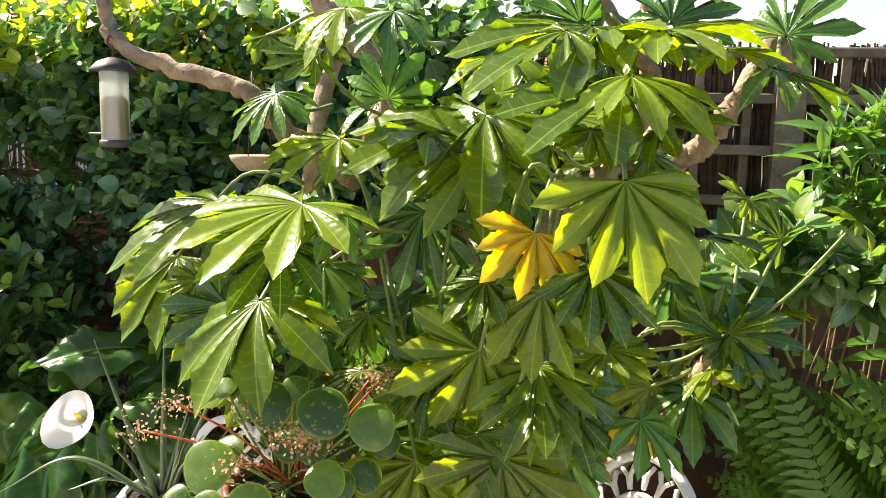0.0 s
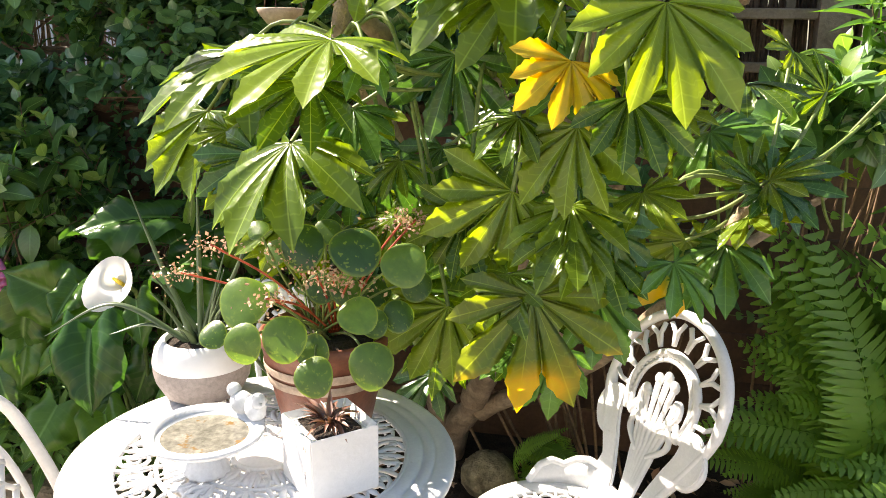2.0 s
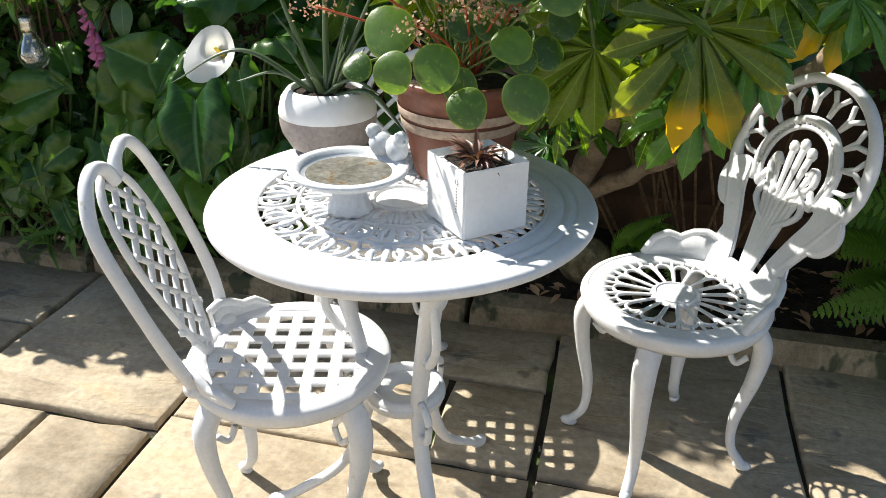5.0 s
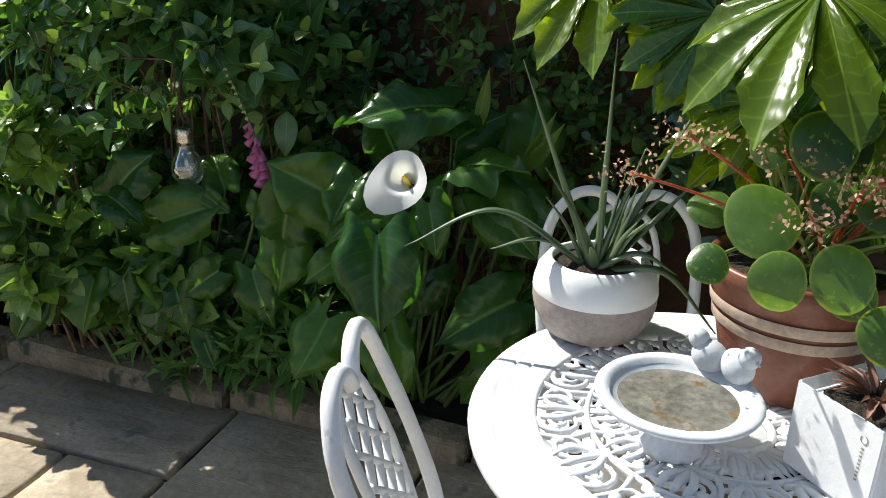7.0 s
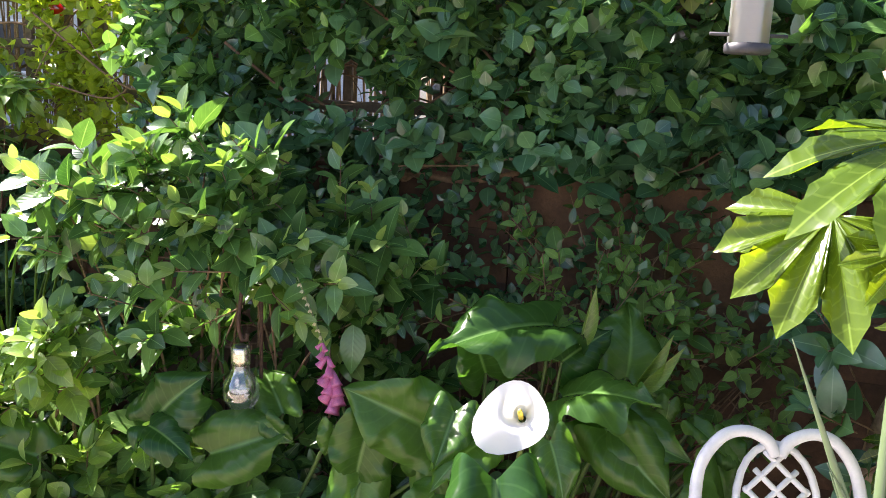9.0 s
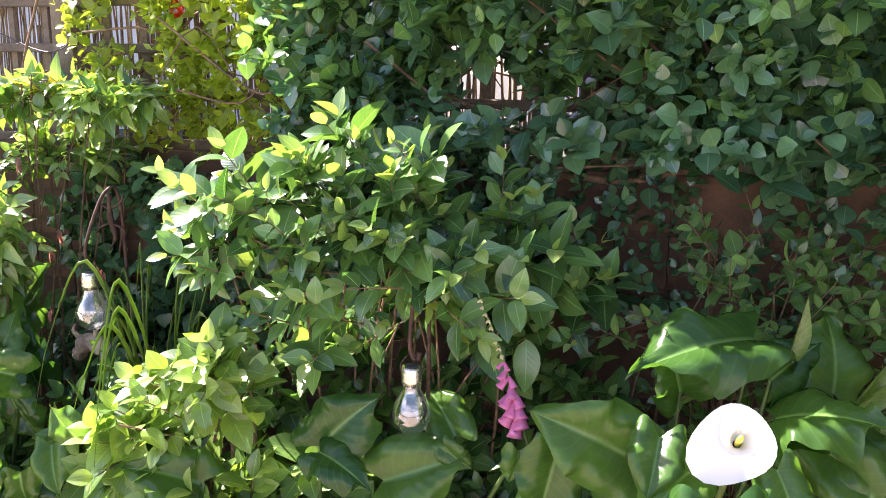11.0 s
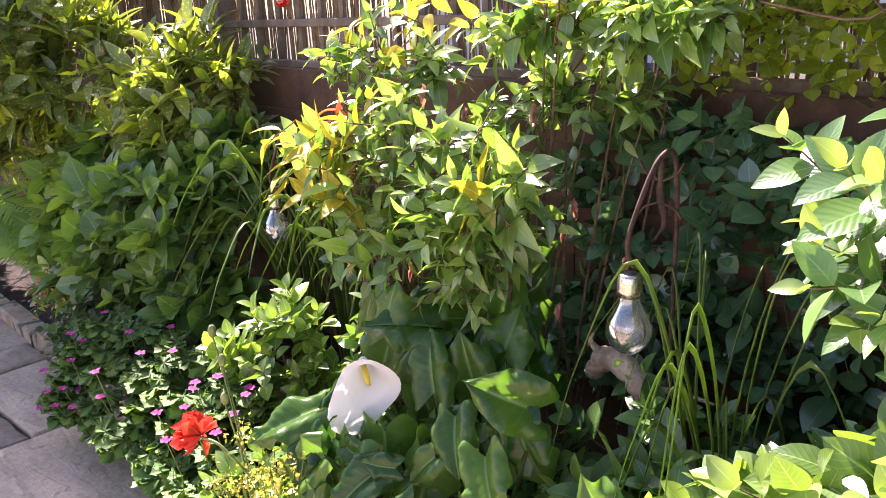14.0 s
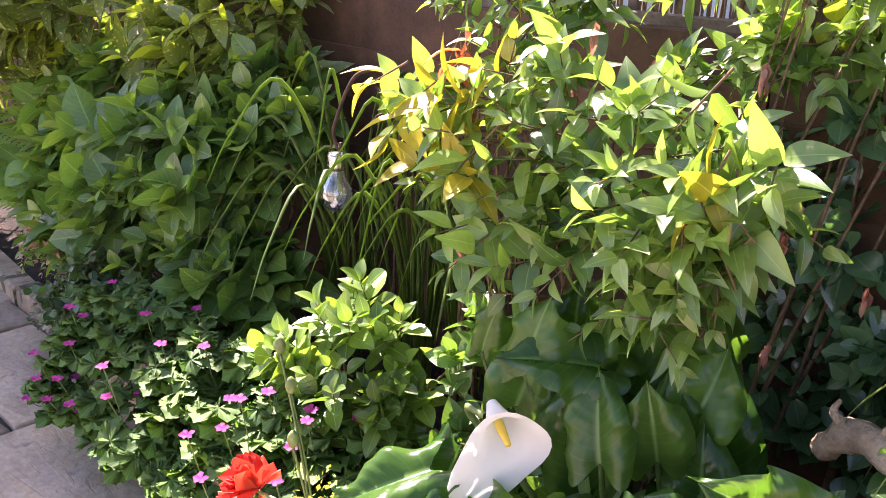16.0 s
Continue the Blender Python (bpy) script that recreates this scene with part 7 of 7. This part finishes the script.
def bulb_lamp(hang, s=1.0):
    """A clear glass bulb with a brass cap, hung by a wire loop."""
    b = thing("bulb_lamp", "clear glass solar bulb lamp with a brass cap", "garden lamp", hang, group="hanging bulb lamps")
    k = s
    part("glass_bulb", Geo().lathe([(0.0165 * k, -0.052 * k), (0.0175 * k, -0.064 * k), (0.024 * k, -0.078 * k), (0.0325 * k, -0.092 * k), (0.0372 * k, -0.108 * k), (0.0362 * k, -0.124 * k), (0.0295 * k, -0.140 * k), (0.017 * k, -0.151 * k), (0.0, -0.155 * k)], 32).mesh("glass_bulb", CLEAR_GLASS), b, "clear glass bulb")
    part("cap", Geo().lathe([(0.0, -0.018 * k), (0.0165 * k, -0.018 * k), (0.0195 * k, -0.022 * k), (0.0190 * k, -0.028 * k), (0.0200 * k, -0.030 * k), (0.0190 * k, -0.034 * k), (0.0200 * k, -0.037 * k), (0.0190 * k, -0.041 * k), (0.0200 * k, -0.044 * k), (0.0190 * k, -0.056 * k), (0.0, -0.056 * k)], 28).mesh("cap", BRASS), b, "ribbed brass cap")
    part("wire_loop", Geo().tube(spline([(-0.0205 * k, 0, -0.030 * k), (-0.020 * k, 0, -0.014 * k), (0, 0, 0.006 * k), (0.020 * k, 0, -0.014 * k), (0.0205 * k, 0, -0.030 * k)], 6), 0.0012, 5).mesh("wire_loop", IRON), b)
    part("solar_disc", Geo().lathe([(0.0, -0.0165 * k), (0.012 * k, -0.0168 * k), (0.0125 * k, -0.018 * k)], 20).mesh("solar_disc", DARK_PLASTIC), b)
    part("filament", Geo().tube(scroll((0, 0), 0.008 * k, 2.0, 0, 1, -0.112 * k), 0.0010, 4).mesh("filament", BRASS), b)
    return b


shepherd_hook((-1.60, 2.56, 0.05), (-1.62, 2.53, 1.06), (-1.632, 2.49, 0.836), False)
bulb_lamp((-1.632, 2.49, 0.846), 1.25)
shepherd_hook((-2.552, 2.98, 0.05), (-2.572, 2.93, 1.145), (-2.602, 2.865, 0.935), True)
bulb_lamp((-2.602, 2.865, 0.945), 1.25)
shepherd_hook((-3.95, 3.46, 0.05), (-4.06, 3.43, 1.05), (-4.125, 3.41, 0.835), True)
bulb_lamp((-4.125, 3.41, 0.845), 1.25)

# coloured lights strung along the trellis
lights = (("green", (0.03, 0.55, 0.22), (-3.02, 3.52, 1.50)), ("red", (0.85, 0.06, 0.06), (-4.50, 3.93, 1.53)), ("yellow", (0.90, 0.62, 0.03), (-3.60, 3.70, 1.62)), ("blue", (0.05, 0.40, 0.75), (-3.90, 3.77, 1.58)), ("red", (0.85, 0.08, 0.05), (-2.53, 3.42, 1.72)))
for tone, rgb, at in lights:
    b = thing("string_light", tone + " glass bulb of a garden light string", "string light", at, group="coloured string lights")
    part("bulb", Geo().lathe([(0.010, 0.0), (0.016, -0.012), (0.027, -0.032), (0.029, -0.046), (0.020, -0.062), (0.0, -0.068)], 24).mesh("bulb", glass("glass_" + tone, rgb, 0.12, 0.6)), b, tone + " glass bulb")
    part("socket", Geo().lathe([(0.0, 0.042), (0.008, 0.041), (0.011, 0.030), (0.012, 0.0), (0.0, -0.001)], 16).mesh("socket", DARK_PLASTIC), b, "dark plastic socket")
wire_pts = [(-5.2, 4.10, 1.60), (-4.50, 3.93, 1.575), (-4.2, 3.86, 1.64), (-3.90, 3.77, 1.625), (-3.75, 3.74, 1.69), (-3.60, 3.70, 1.665), (-3.3, 3.60, 1.62), (-3.02, 3.52, 1.545), (-2.8, 3.48, 1.70), (-2.53, 3.42, 1.765), (-2.1, 3.30, 1.74)]
thing("light_string", "thin dark cable between the coloured lights", "cable", None, Geo().tube(spline(wire_pts, 6), 0.0022, 5).mesh("light_string", DARK_PLASTIC))

# ---- driftwood ----
DRIFT_FOOT = np.array((-2.46, 2.90, 0.06))
driftwood = thing("driftwood", "bleached gnarled driftwood branch standing in the bed", "driftwood", DRIFT_FOOT)
trunk_line = spline([(-2.745, 3.02, 0.61), (-2.70, 3.00, 0.665), (-2.64, 2.97, 0.662), (-2.575, 2.945, 0.60), (-2.52, 2.93, 0.52), (-2.48, 2.90, 0.40), (-2.46, 2.90, 0.06)], 8)
trunk_r = np.interp(np.linspace(0, 1, 49), [0, 0.1, 0.5, 1], [0.018, 0.028, 0.025, 0.032]) * (1 + RNG.uniform(-0.16, 0.16, 49))
part("trunk", Geo().tube(trunk_line - DRIFT_FOOT, trunk_r, 9).mesh("trunk", DRIFT), driftwood)
for twig, r in (([(-2.60, 2.955, 0.63), (-2.52, 2.93, 0.655), (-2.44, 2.93, 0.645)], 0.010), ([(-2.71, 3.0, 0.67), (-2.735, 2.99, 0.70), (-2.73, 2.99, 0.725)], 0.011), ([(-2.66, 2.98, 0.67), (-2.655, 2.97, 0.71), (-2.64, 2.97, 0.74)], 0.011)):
    line = spline(twig, 6) - DRIFT_FOOT
    part("twig", Geo().tube(line, np.linspace(r, 0.3 * r, len(line)), 7).mesh("twig", DRIFT), driftwood, "broken side twig")


# ---- strap-leaved clumps ----
def strap_clump(base, n, h, out, label, width=0.05):
    s = thing("strap_leaf_plant", label, "plant", base)
    for k in range(n):
        a = rnd(0, 6.28)
        r = out * rnd(0.3, 1.0)
        top = h * rnd(0.6, 1.0)
        bow = rnd(0.25, 0.85)
        p = spline([(0.04 * math.cos(a), 0.04 * math.sin(a), 0), (0.30 * r * math.cos(a + 0.3), 0.30 * r * math.sin(a + 0.3), top * 0.62), (0.70 * r * math.cos(a), 0.70 * r * math.sin(a), top), (1.15 * r * math.cos(a), 1.15 * r * math.sin(a), top * (1 - 0.35 * bow)), (1.4 * r * math.cos(a), 1.4 * r * math.sin(a), top * (1 - 0.75 * bow))], 5)
        part("leaf", Geo().tube(p, np.interp(np.linspace(0, 1, len(p)), [0, 0.4, 1], [0.005, 0.0085, 0.001]), 5, flat=0.25).mesh("strap", L_STRAP), s)
    return s


strap_clump((-2.42, 2.86, 0.08), 20, 0.95, 0.34, "arching strap-like green leaves by the iron hook")
strap_clump((-3.92, 3.55, 0.08), 34, 0.95, 0.38, "dense clump of grassy strap leaves")
strap_clump((-4.24, 3.62, 0.08), 40, 1.0, 0.42, "dense clump of grassy strap leaves")
strap_clump((-3.72, 3.50, 0.08), 24, 0.85, 0.30, "dense clump of grassy strap leaves")


# ---- flowers ----
def foxglove():
    f = thing("foxglove", "foxglove spire with pink bells and pale buds", "flower", (-1.265, 2.53, 0.07))
    base = np.array((-1.30, 2.50, 0.07))
    line = spline([(-1.30, 2.50, 0.07), (-1.345, 2.44, 0.45), (-1.397, 2.42, 0.68), (-1.452, 2.41, 0.86), (-1.515, 2.41, 1.02)], 10) - base
    part("stem", Geo().tube(line, np.linspace(0.006, 0.002, len(line)), 6).mesh("stem", GREEN_STEM), f)
    bell = Geo().lathe([(0.0, 0.0), (0.10, -0.02), (0.16, -0.25), (0.22, -0.55), (0.26, -0.82), (0.33, -1.0), (0.25, -0.86), (0.19, -0.5)], 14)
    bell_me = bell.mesh("bell", P_PINK)
    bud_me = Geo().ball((0, 0, -0.3), 0.2, 0.2, 0.4, u=8, v=6).mesh("bud", P_PALE)
    for k in range(34):
        t = 0.59 + 0.41 * k / 34
        p = line[int(t * (len(line) - 1))]
        a = -1.9 + 1.1 * math.sin(k * 2.4)
        big = max(0.0, 1 - (t - 0.59) / 0.21)
        size = 0.014 + 0.046 * big
        way = np.array([math.cos(a), math.sin(a), -0.9 - 0.8 * big])
        m = leaf_m(p, np.cross(way, (1, 0.3, 0)), -way, size)
        part("bell" if big > 0.12 else "bud", bell_me if big > 0.12 else bud_me, f, "pink bell" if big > 0.12 else "pale closed bud", m)
    n = 9
    a = RNG.uniform(0, 6.28, n)
    z = np.linspace(0.06, 0.42, n)
    way = np.stack([np.cos(a), np.sin(a), np.full(n, 0.15)], -1)
    for k in range(n):
        part("leaf", LANCE_MESH, f, m=leaf_m(line[int(z[k] / 0.96 * (len(line) - 1))], way[k], (0, 0, 1), rnd(0.10, 0.18) * (1.2 - z[k])))


LANCE_MESH = mesh_np("lance_leaf", *blade(0.34, 7, 0.4, 0.2, 0.35, 1.0, 0.01, 2), L_HYDRA)
foxglove()


def poppy():
    f = thing("poppy", "shaggy scarlet double poppy on a hairy stem", "flower", (-3.50, 2.62, 0.07))
    base = np.array((-3.50, 2.62, 0.07))
    head = np.array((-3.605, 2.545, 0.445))
    part("stem", Geo().tube(spline([base, (-3.42, 2.58, 0.30), (-3.50, 2.55, 0.43), head + np.array([0.03, 0.0, 0.0])], 8) - base, 0.0036, 6).mesh("stem", GREEN_STEM), f)
    n = 150
    d = unit(RNG.normal(0, 0.42, (n, 3)) + np.array([-0.85, -0.35, 0.2]))
    me = scatter("petal_mass", blade(0.55, 4, 0.75, 0.25, -0.15, 0.5, 0.04, 2), np.tile(head - base + np.array([0.022, 0.01, -0.004]), (n, 1)), d, RNG.normal(0, 1, (n, 3)), RNG.uniform(0.045, 0.072, n), P_RED)
    part("petal_mass", me, f, "frilled scarlet petals", kind="stuff")
    for at in ((-3.625, 2.66, 0.675), (-3.60, 2.66, 0.60), (-3.56, 2.62, 0.52)):
        at = np.asarray(at) - base
        part("bud", Geo().ball(at, 0.011, 0.011, 0.018, u=10, v=8).mesh("bud", GREEN_STEM), f, "hairy green bud")
        part("bud_stalk", Geo().tube(spline([np.array([0, 0, 0.05]), at * 0.6 + np.array([0.02, 0, 0]), at - np.array([0, 0, 0.015])], 6), 0.0025, 5).mesh("bud_stalk", GREEN_STEM), f)
    return f


poppy()


def geranium():
    g0 = thing("geranium", "mounded hardy geranium with magenta-pink flowers", "flower", (-4.15, 2.95, 0.06))
    o = np.array((-4.15, 2.95, 0.06))
    n = 520
    x = RNG.uniform(-4.75, -3.55, n)
    y = 2.93 + 0.18 * (-(x + 4.1)) * 0.9 + RNG.uniform(-0.25, 0.2, n)
    z = 0.10 + 0.30 * np.exp(-((y - 2.95 - 0.16 * -(x + 4.1)) / 0.22) ** 2) * RNG.uniform(0.35, 1.05, n)
    a = RNG.uniform(0, 6.28, n)
    way = np.stack([np.cos(a), np.sin(a) - 0.4, RNG.uniform(-0.2, 0.35, n)], -1)
    me = scatter("foliage", palm_leaf(9, 5, 110, 0.15, 0.0, 1.35, 0.12), np.stack([x, y, z], -1) - o, way, np.tile([-0.05, -0.3, 1.0], (n, 1)) + RNG.normal(0, 0.25, (n, 3)), RNG.uniform(0.045, 0.078, n), L_GERAN)
    part("foliage", me, g0, "soft lobed green leaves", kind="stuff")
    stalks = Geo()
    for k in range(38):
        fx = rnd(-4.75, -3.6)
        p = np.array([fx, 2.86 + 0.17 * (-(fx + 4.1)) + rnd(-0.22, 0.22), rnd(0.30, 0.44)]) if k % 3 else np.array([rnd(-4.7, -4.3), rnd(2.72, 2.88), rnd(0.12, 0.3)])
        q = p - o
        pet = 5
        aa = np.arange(pet) * 2 * math.pi / pet + rnd(0, 1)
        w = np.stack([np.cos(aa), np.sin(aa) * 0.8 - 0.2, np.full(pet, 0.35)], -1)
        part("flower", scatter("flower", blade(0.7, 3, 0.6, 0.1, 0.2, 0.5), np.tile(q, (pet, 1)), w, np.tile([0, -0.4, 1.0], (pet, 1)), np.full(pet, 0.019), P_MAGENTA), g0, "magenta-pink flower")
        stalks.tube(spline([np.array([q[0] + rnd(-0.05, 0.05), q[1] + 0.06, 0.05]), q * np.array([1, 1, 0.6]) + np.array([0, 0.03, 0]), q], 4), 0.0014, 4, False)
    part("stalk_mass", stalks.mesh("stalk_mass", GREEN_STEM), g0, kind="stuff")


geranium()

froth = thing("alchemilla", "frothy yellow-green flower heads", "flower", (-3.36, 2.56, 0.06))
n = 900
cl = RNG.normal(0, 1, (26, 3)) * np.array([0.075, 0.055, 0.06]) + np.array([0.0, -0.05, 0.34])
pos = cl[RNG.integers(0, 26, n)] + RNG.normal(0, 0.020, (n, 3))
part("flower_mass", scatter("flower_mass", blade(0.7, 2, 0.5, 0.1, 0.1), pos, RNG.normal(0, 1, (n, 3)), RNG.normal(0, 1, (n, 3)), RNG.uniform(0.007, 0.015, n), L_FROTH), froth, "tiny yellow flowers", kind="stuff")
g = Geo()
for c in cl:
    g.tube(spline([(0, 0, 0), c * np.array([0.5, 0.5, 0.6]), c], 4), 0.0016, 4, False)
part("stalk_mass", g.mesh("stalk_mass", GREEN_STEM), froth, kind="stuff")

# pendent bracts on the leycesteria
bract_thing = thing("leycesteria_bracts", "dusky pink drooping flower tassels", "flower", (-3.2, 3.2, 0.9))
for k in range(20):
    c = np.array([rnd(-3.55, -2.55), rnd(3.02, 3.22), rnd(0.72, 1.28)]) - np.array((-3.2, 3.2, 0.9))
    n = 8
    pos = np.tile(c, (n, 1)) + np.stack([np.zeros(n), np.zeros(n), -np.linspace(0, 0.035, n)], -1)
    a = RNG.uniform(0, 6.28, n)
    part("tassel", scatter("tassel", blade(0.5, 3, 0.4, 0.3, 0.2), pos, np.stack([np.cos(a) * 0.4, np.sin(a) * 0.4, np.full(n, -1.0)], -1), np.stack([np.cos(a), np.sin(a), np.full(n, 0.4)], -1), np.full(n, 0.027), P_BRACT), bract_thing)

# scraggly weeds against the boards
shrub("straggling_weed", "thin straggling stems with sparse grey-green leaves", (-0.75, 2.80, 0.08),
      [(90, (-0.75, 2.70, 0.95), (0.48, 0.16, 0.26)), (40, (-0.35, 2.62, 0.75), (0.25, 0.1, 0.25)), (40, (-0.8, 2.62, 0.55), (0.45, 0.12, 0.25))], OVATE, 0.060, L_GERAN, L_LOW, 3, 0.045, stem_r=0.003, stems=0.5, category="weed")

# ---- paving slabs, laid in the paving's own grid ----
paving = thing("paving", "riven buff sandstone paving slabs with mossy joints", "paving", kind="structure")


def slab(u0, u1, v0, v1):
    """One riven slab with worn edges and a slightly uneven top."""
    w, d = u1 - u0 - 0.018, v1 - v0 - 0.018
    if w < 0.05 or d < 0.05:
        return
    nu, nv = 6, 5
    verts = []
    zoff = rnd(-0.004, 0.004)
    ox = rnd(0, 50)
    for j in range(nv + 1):
        for k in range(nu + 1):
            ku = (0, 0.012, 0.25, 0.5, 0.75, 0.988, 1)[k]
            jv = (0, 0.018, 0.35, 0.65, 0.982, 1)[j]
            x, y = (ku - 0.5) * w, (jv - 0.5) * d
            rim = (k in (0, nu)) or (j in (0, nv))
            x += 0.012 * noise.noise((x * 9 + ox, y * 9, 1)) if rim else 0
            y += 0.012 * noise.noise((x * 9, y * 9 + ox, 5)) if rim else 0
            verts.append((x, y, 0.005 * noise.noise((x * 5 + ox, y * 5, 0)) - (0.005 if rim else 0)))
    n = (nu + 1) * (nv + 1)
    edge = [k for k in range(nu + 1)] + [(j + 1) * (nu + 1) - 1 for j in range(1, nv + 1)] + [nv * (nu + 1) + k for k in range(nu - 1, -1, -1)] + [j * (nu + 1) for j in range(nv - 1, 0, -1)]
    verts += [(verts[e][0], verts[e][1], -0.035) for e in edge]
    quads = [(j * (nu + 1) + k, j * (nu + 1) + k + 1, (j + 1) * (nu + 1) + k + 1, (j + 1) * (nu + 1) + k) for j in range(nv) for k in range(nu)]
    m = len(edge)
    quads += [(edge[(k + 1) % m], edge[k], n + k, n + (k + 1) % m) for k in range(m)]
    me = mesh_np("slab", verts, [quads], None, SANDSTONE)
    part("slab", me, paving, m=Matrix.Translation(uv_at((u0 + u1) / 2, (v0 + v1) / 2, zoff)) @ pose(0, 0, 0, rnd(-0.4, 0.4), rnd(-0.4, 0.4), math.degrees(PAVE)))


# the slabs by the furniture
slab(-1.85, -1.235, 1.40, 2.10)
slab(-2.68, -1.85, 1.745, 2.10)
slab(-2.17, -1.85, 1.40, 1.745)
slab(-2.90, -2.17, 1.40, 1.745)
slab(-1.235, -0.30, 1.80, 2.10)
slab(-1.235, -0.56, 1.46, 1.80)
slab(-0.56, -0.30, 1.46, 1.80)
slab(-0.30, 0.33, 1.46, 2.10)
slab(0.33, 1.20, 1.46, 2.10)
slab(1.20, 1.80, 1.46, 2.10)
slab(-1.54, -1.235, 0.80, 1.40)
slab(-2.40, -1.54, 1.00, 1.40)
slab(-1.235, -0.30, 0.86, 1.46)
slab(-0.30, 0.60, 0.86, 1.46)
slab(0.60, 1.80, 0.86, 1.46)
# the slabs at the far end of the walk
slab(-6.15, -5.88, 1.92, 2.28)
slab(-5.88, -5.20, 1.92, 2.26)
slab(-5.20, -4.30, 1.55, 2.24)
slab(-5.47, -5.20, 1.55, 1.92)
slab(-6.15, -5.47, 1.55, 1.92)
slab(-7.05, -6.15, 1.95, 2.34)
slab(-8.00, -7.05, 1.95, 2.40)
slab(-7.05, -6.15, 1.55, 1.95)
slab(-8.00, -7.05, 1.55, 1.95)
slab(-4.30, -3.60, 1.55, 2.20)
slab(-3.60, -2.68, 1.745, 2.15)
slab(-3.60, -2.90, 1.40, 1.745)
# the rest in rows
for v0, v1, u0, u1 in ((1.00, 1.55, -13.0, -3.60), (1.00, 1.40, -3.60, -2.40), (0.40, 1.00, -13.0, -1.54), (0.40, 0.86, -1.54, 2.4), (-0.2, 0.40, -13.0, 2.4), (-0.8, -0.2, -13.0, 2.4), (-1.5, -0.8, -13.0, 2.4), (-2.2, -1.5, -13, 2.4)):
    u = u0
    while u < u1 - 0.05:
        w = min(rnd(0.45, 1.0), u1 - u)
        slab(u, u + w, v0, v1)
        u += w
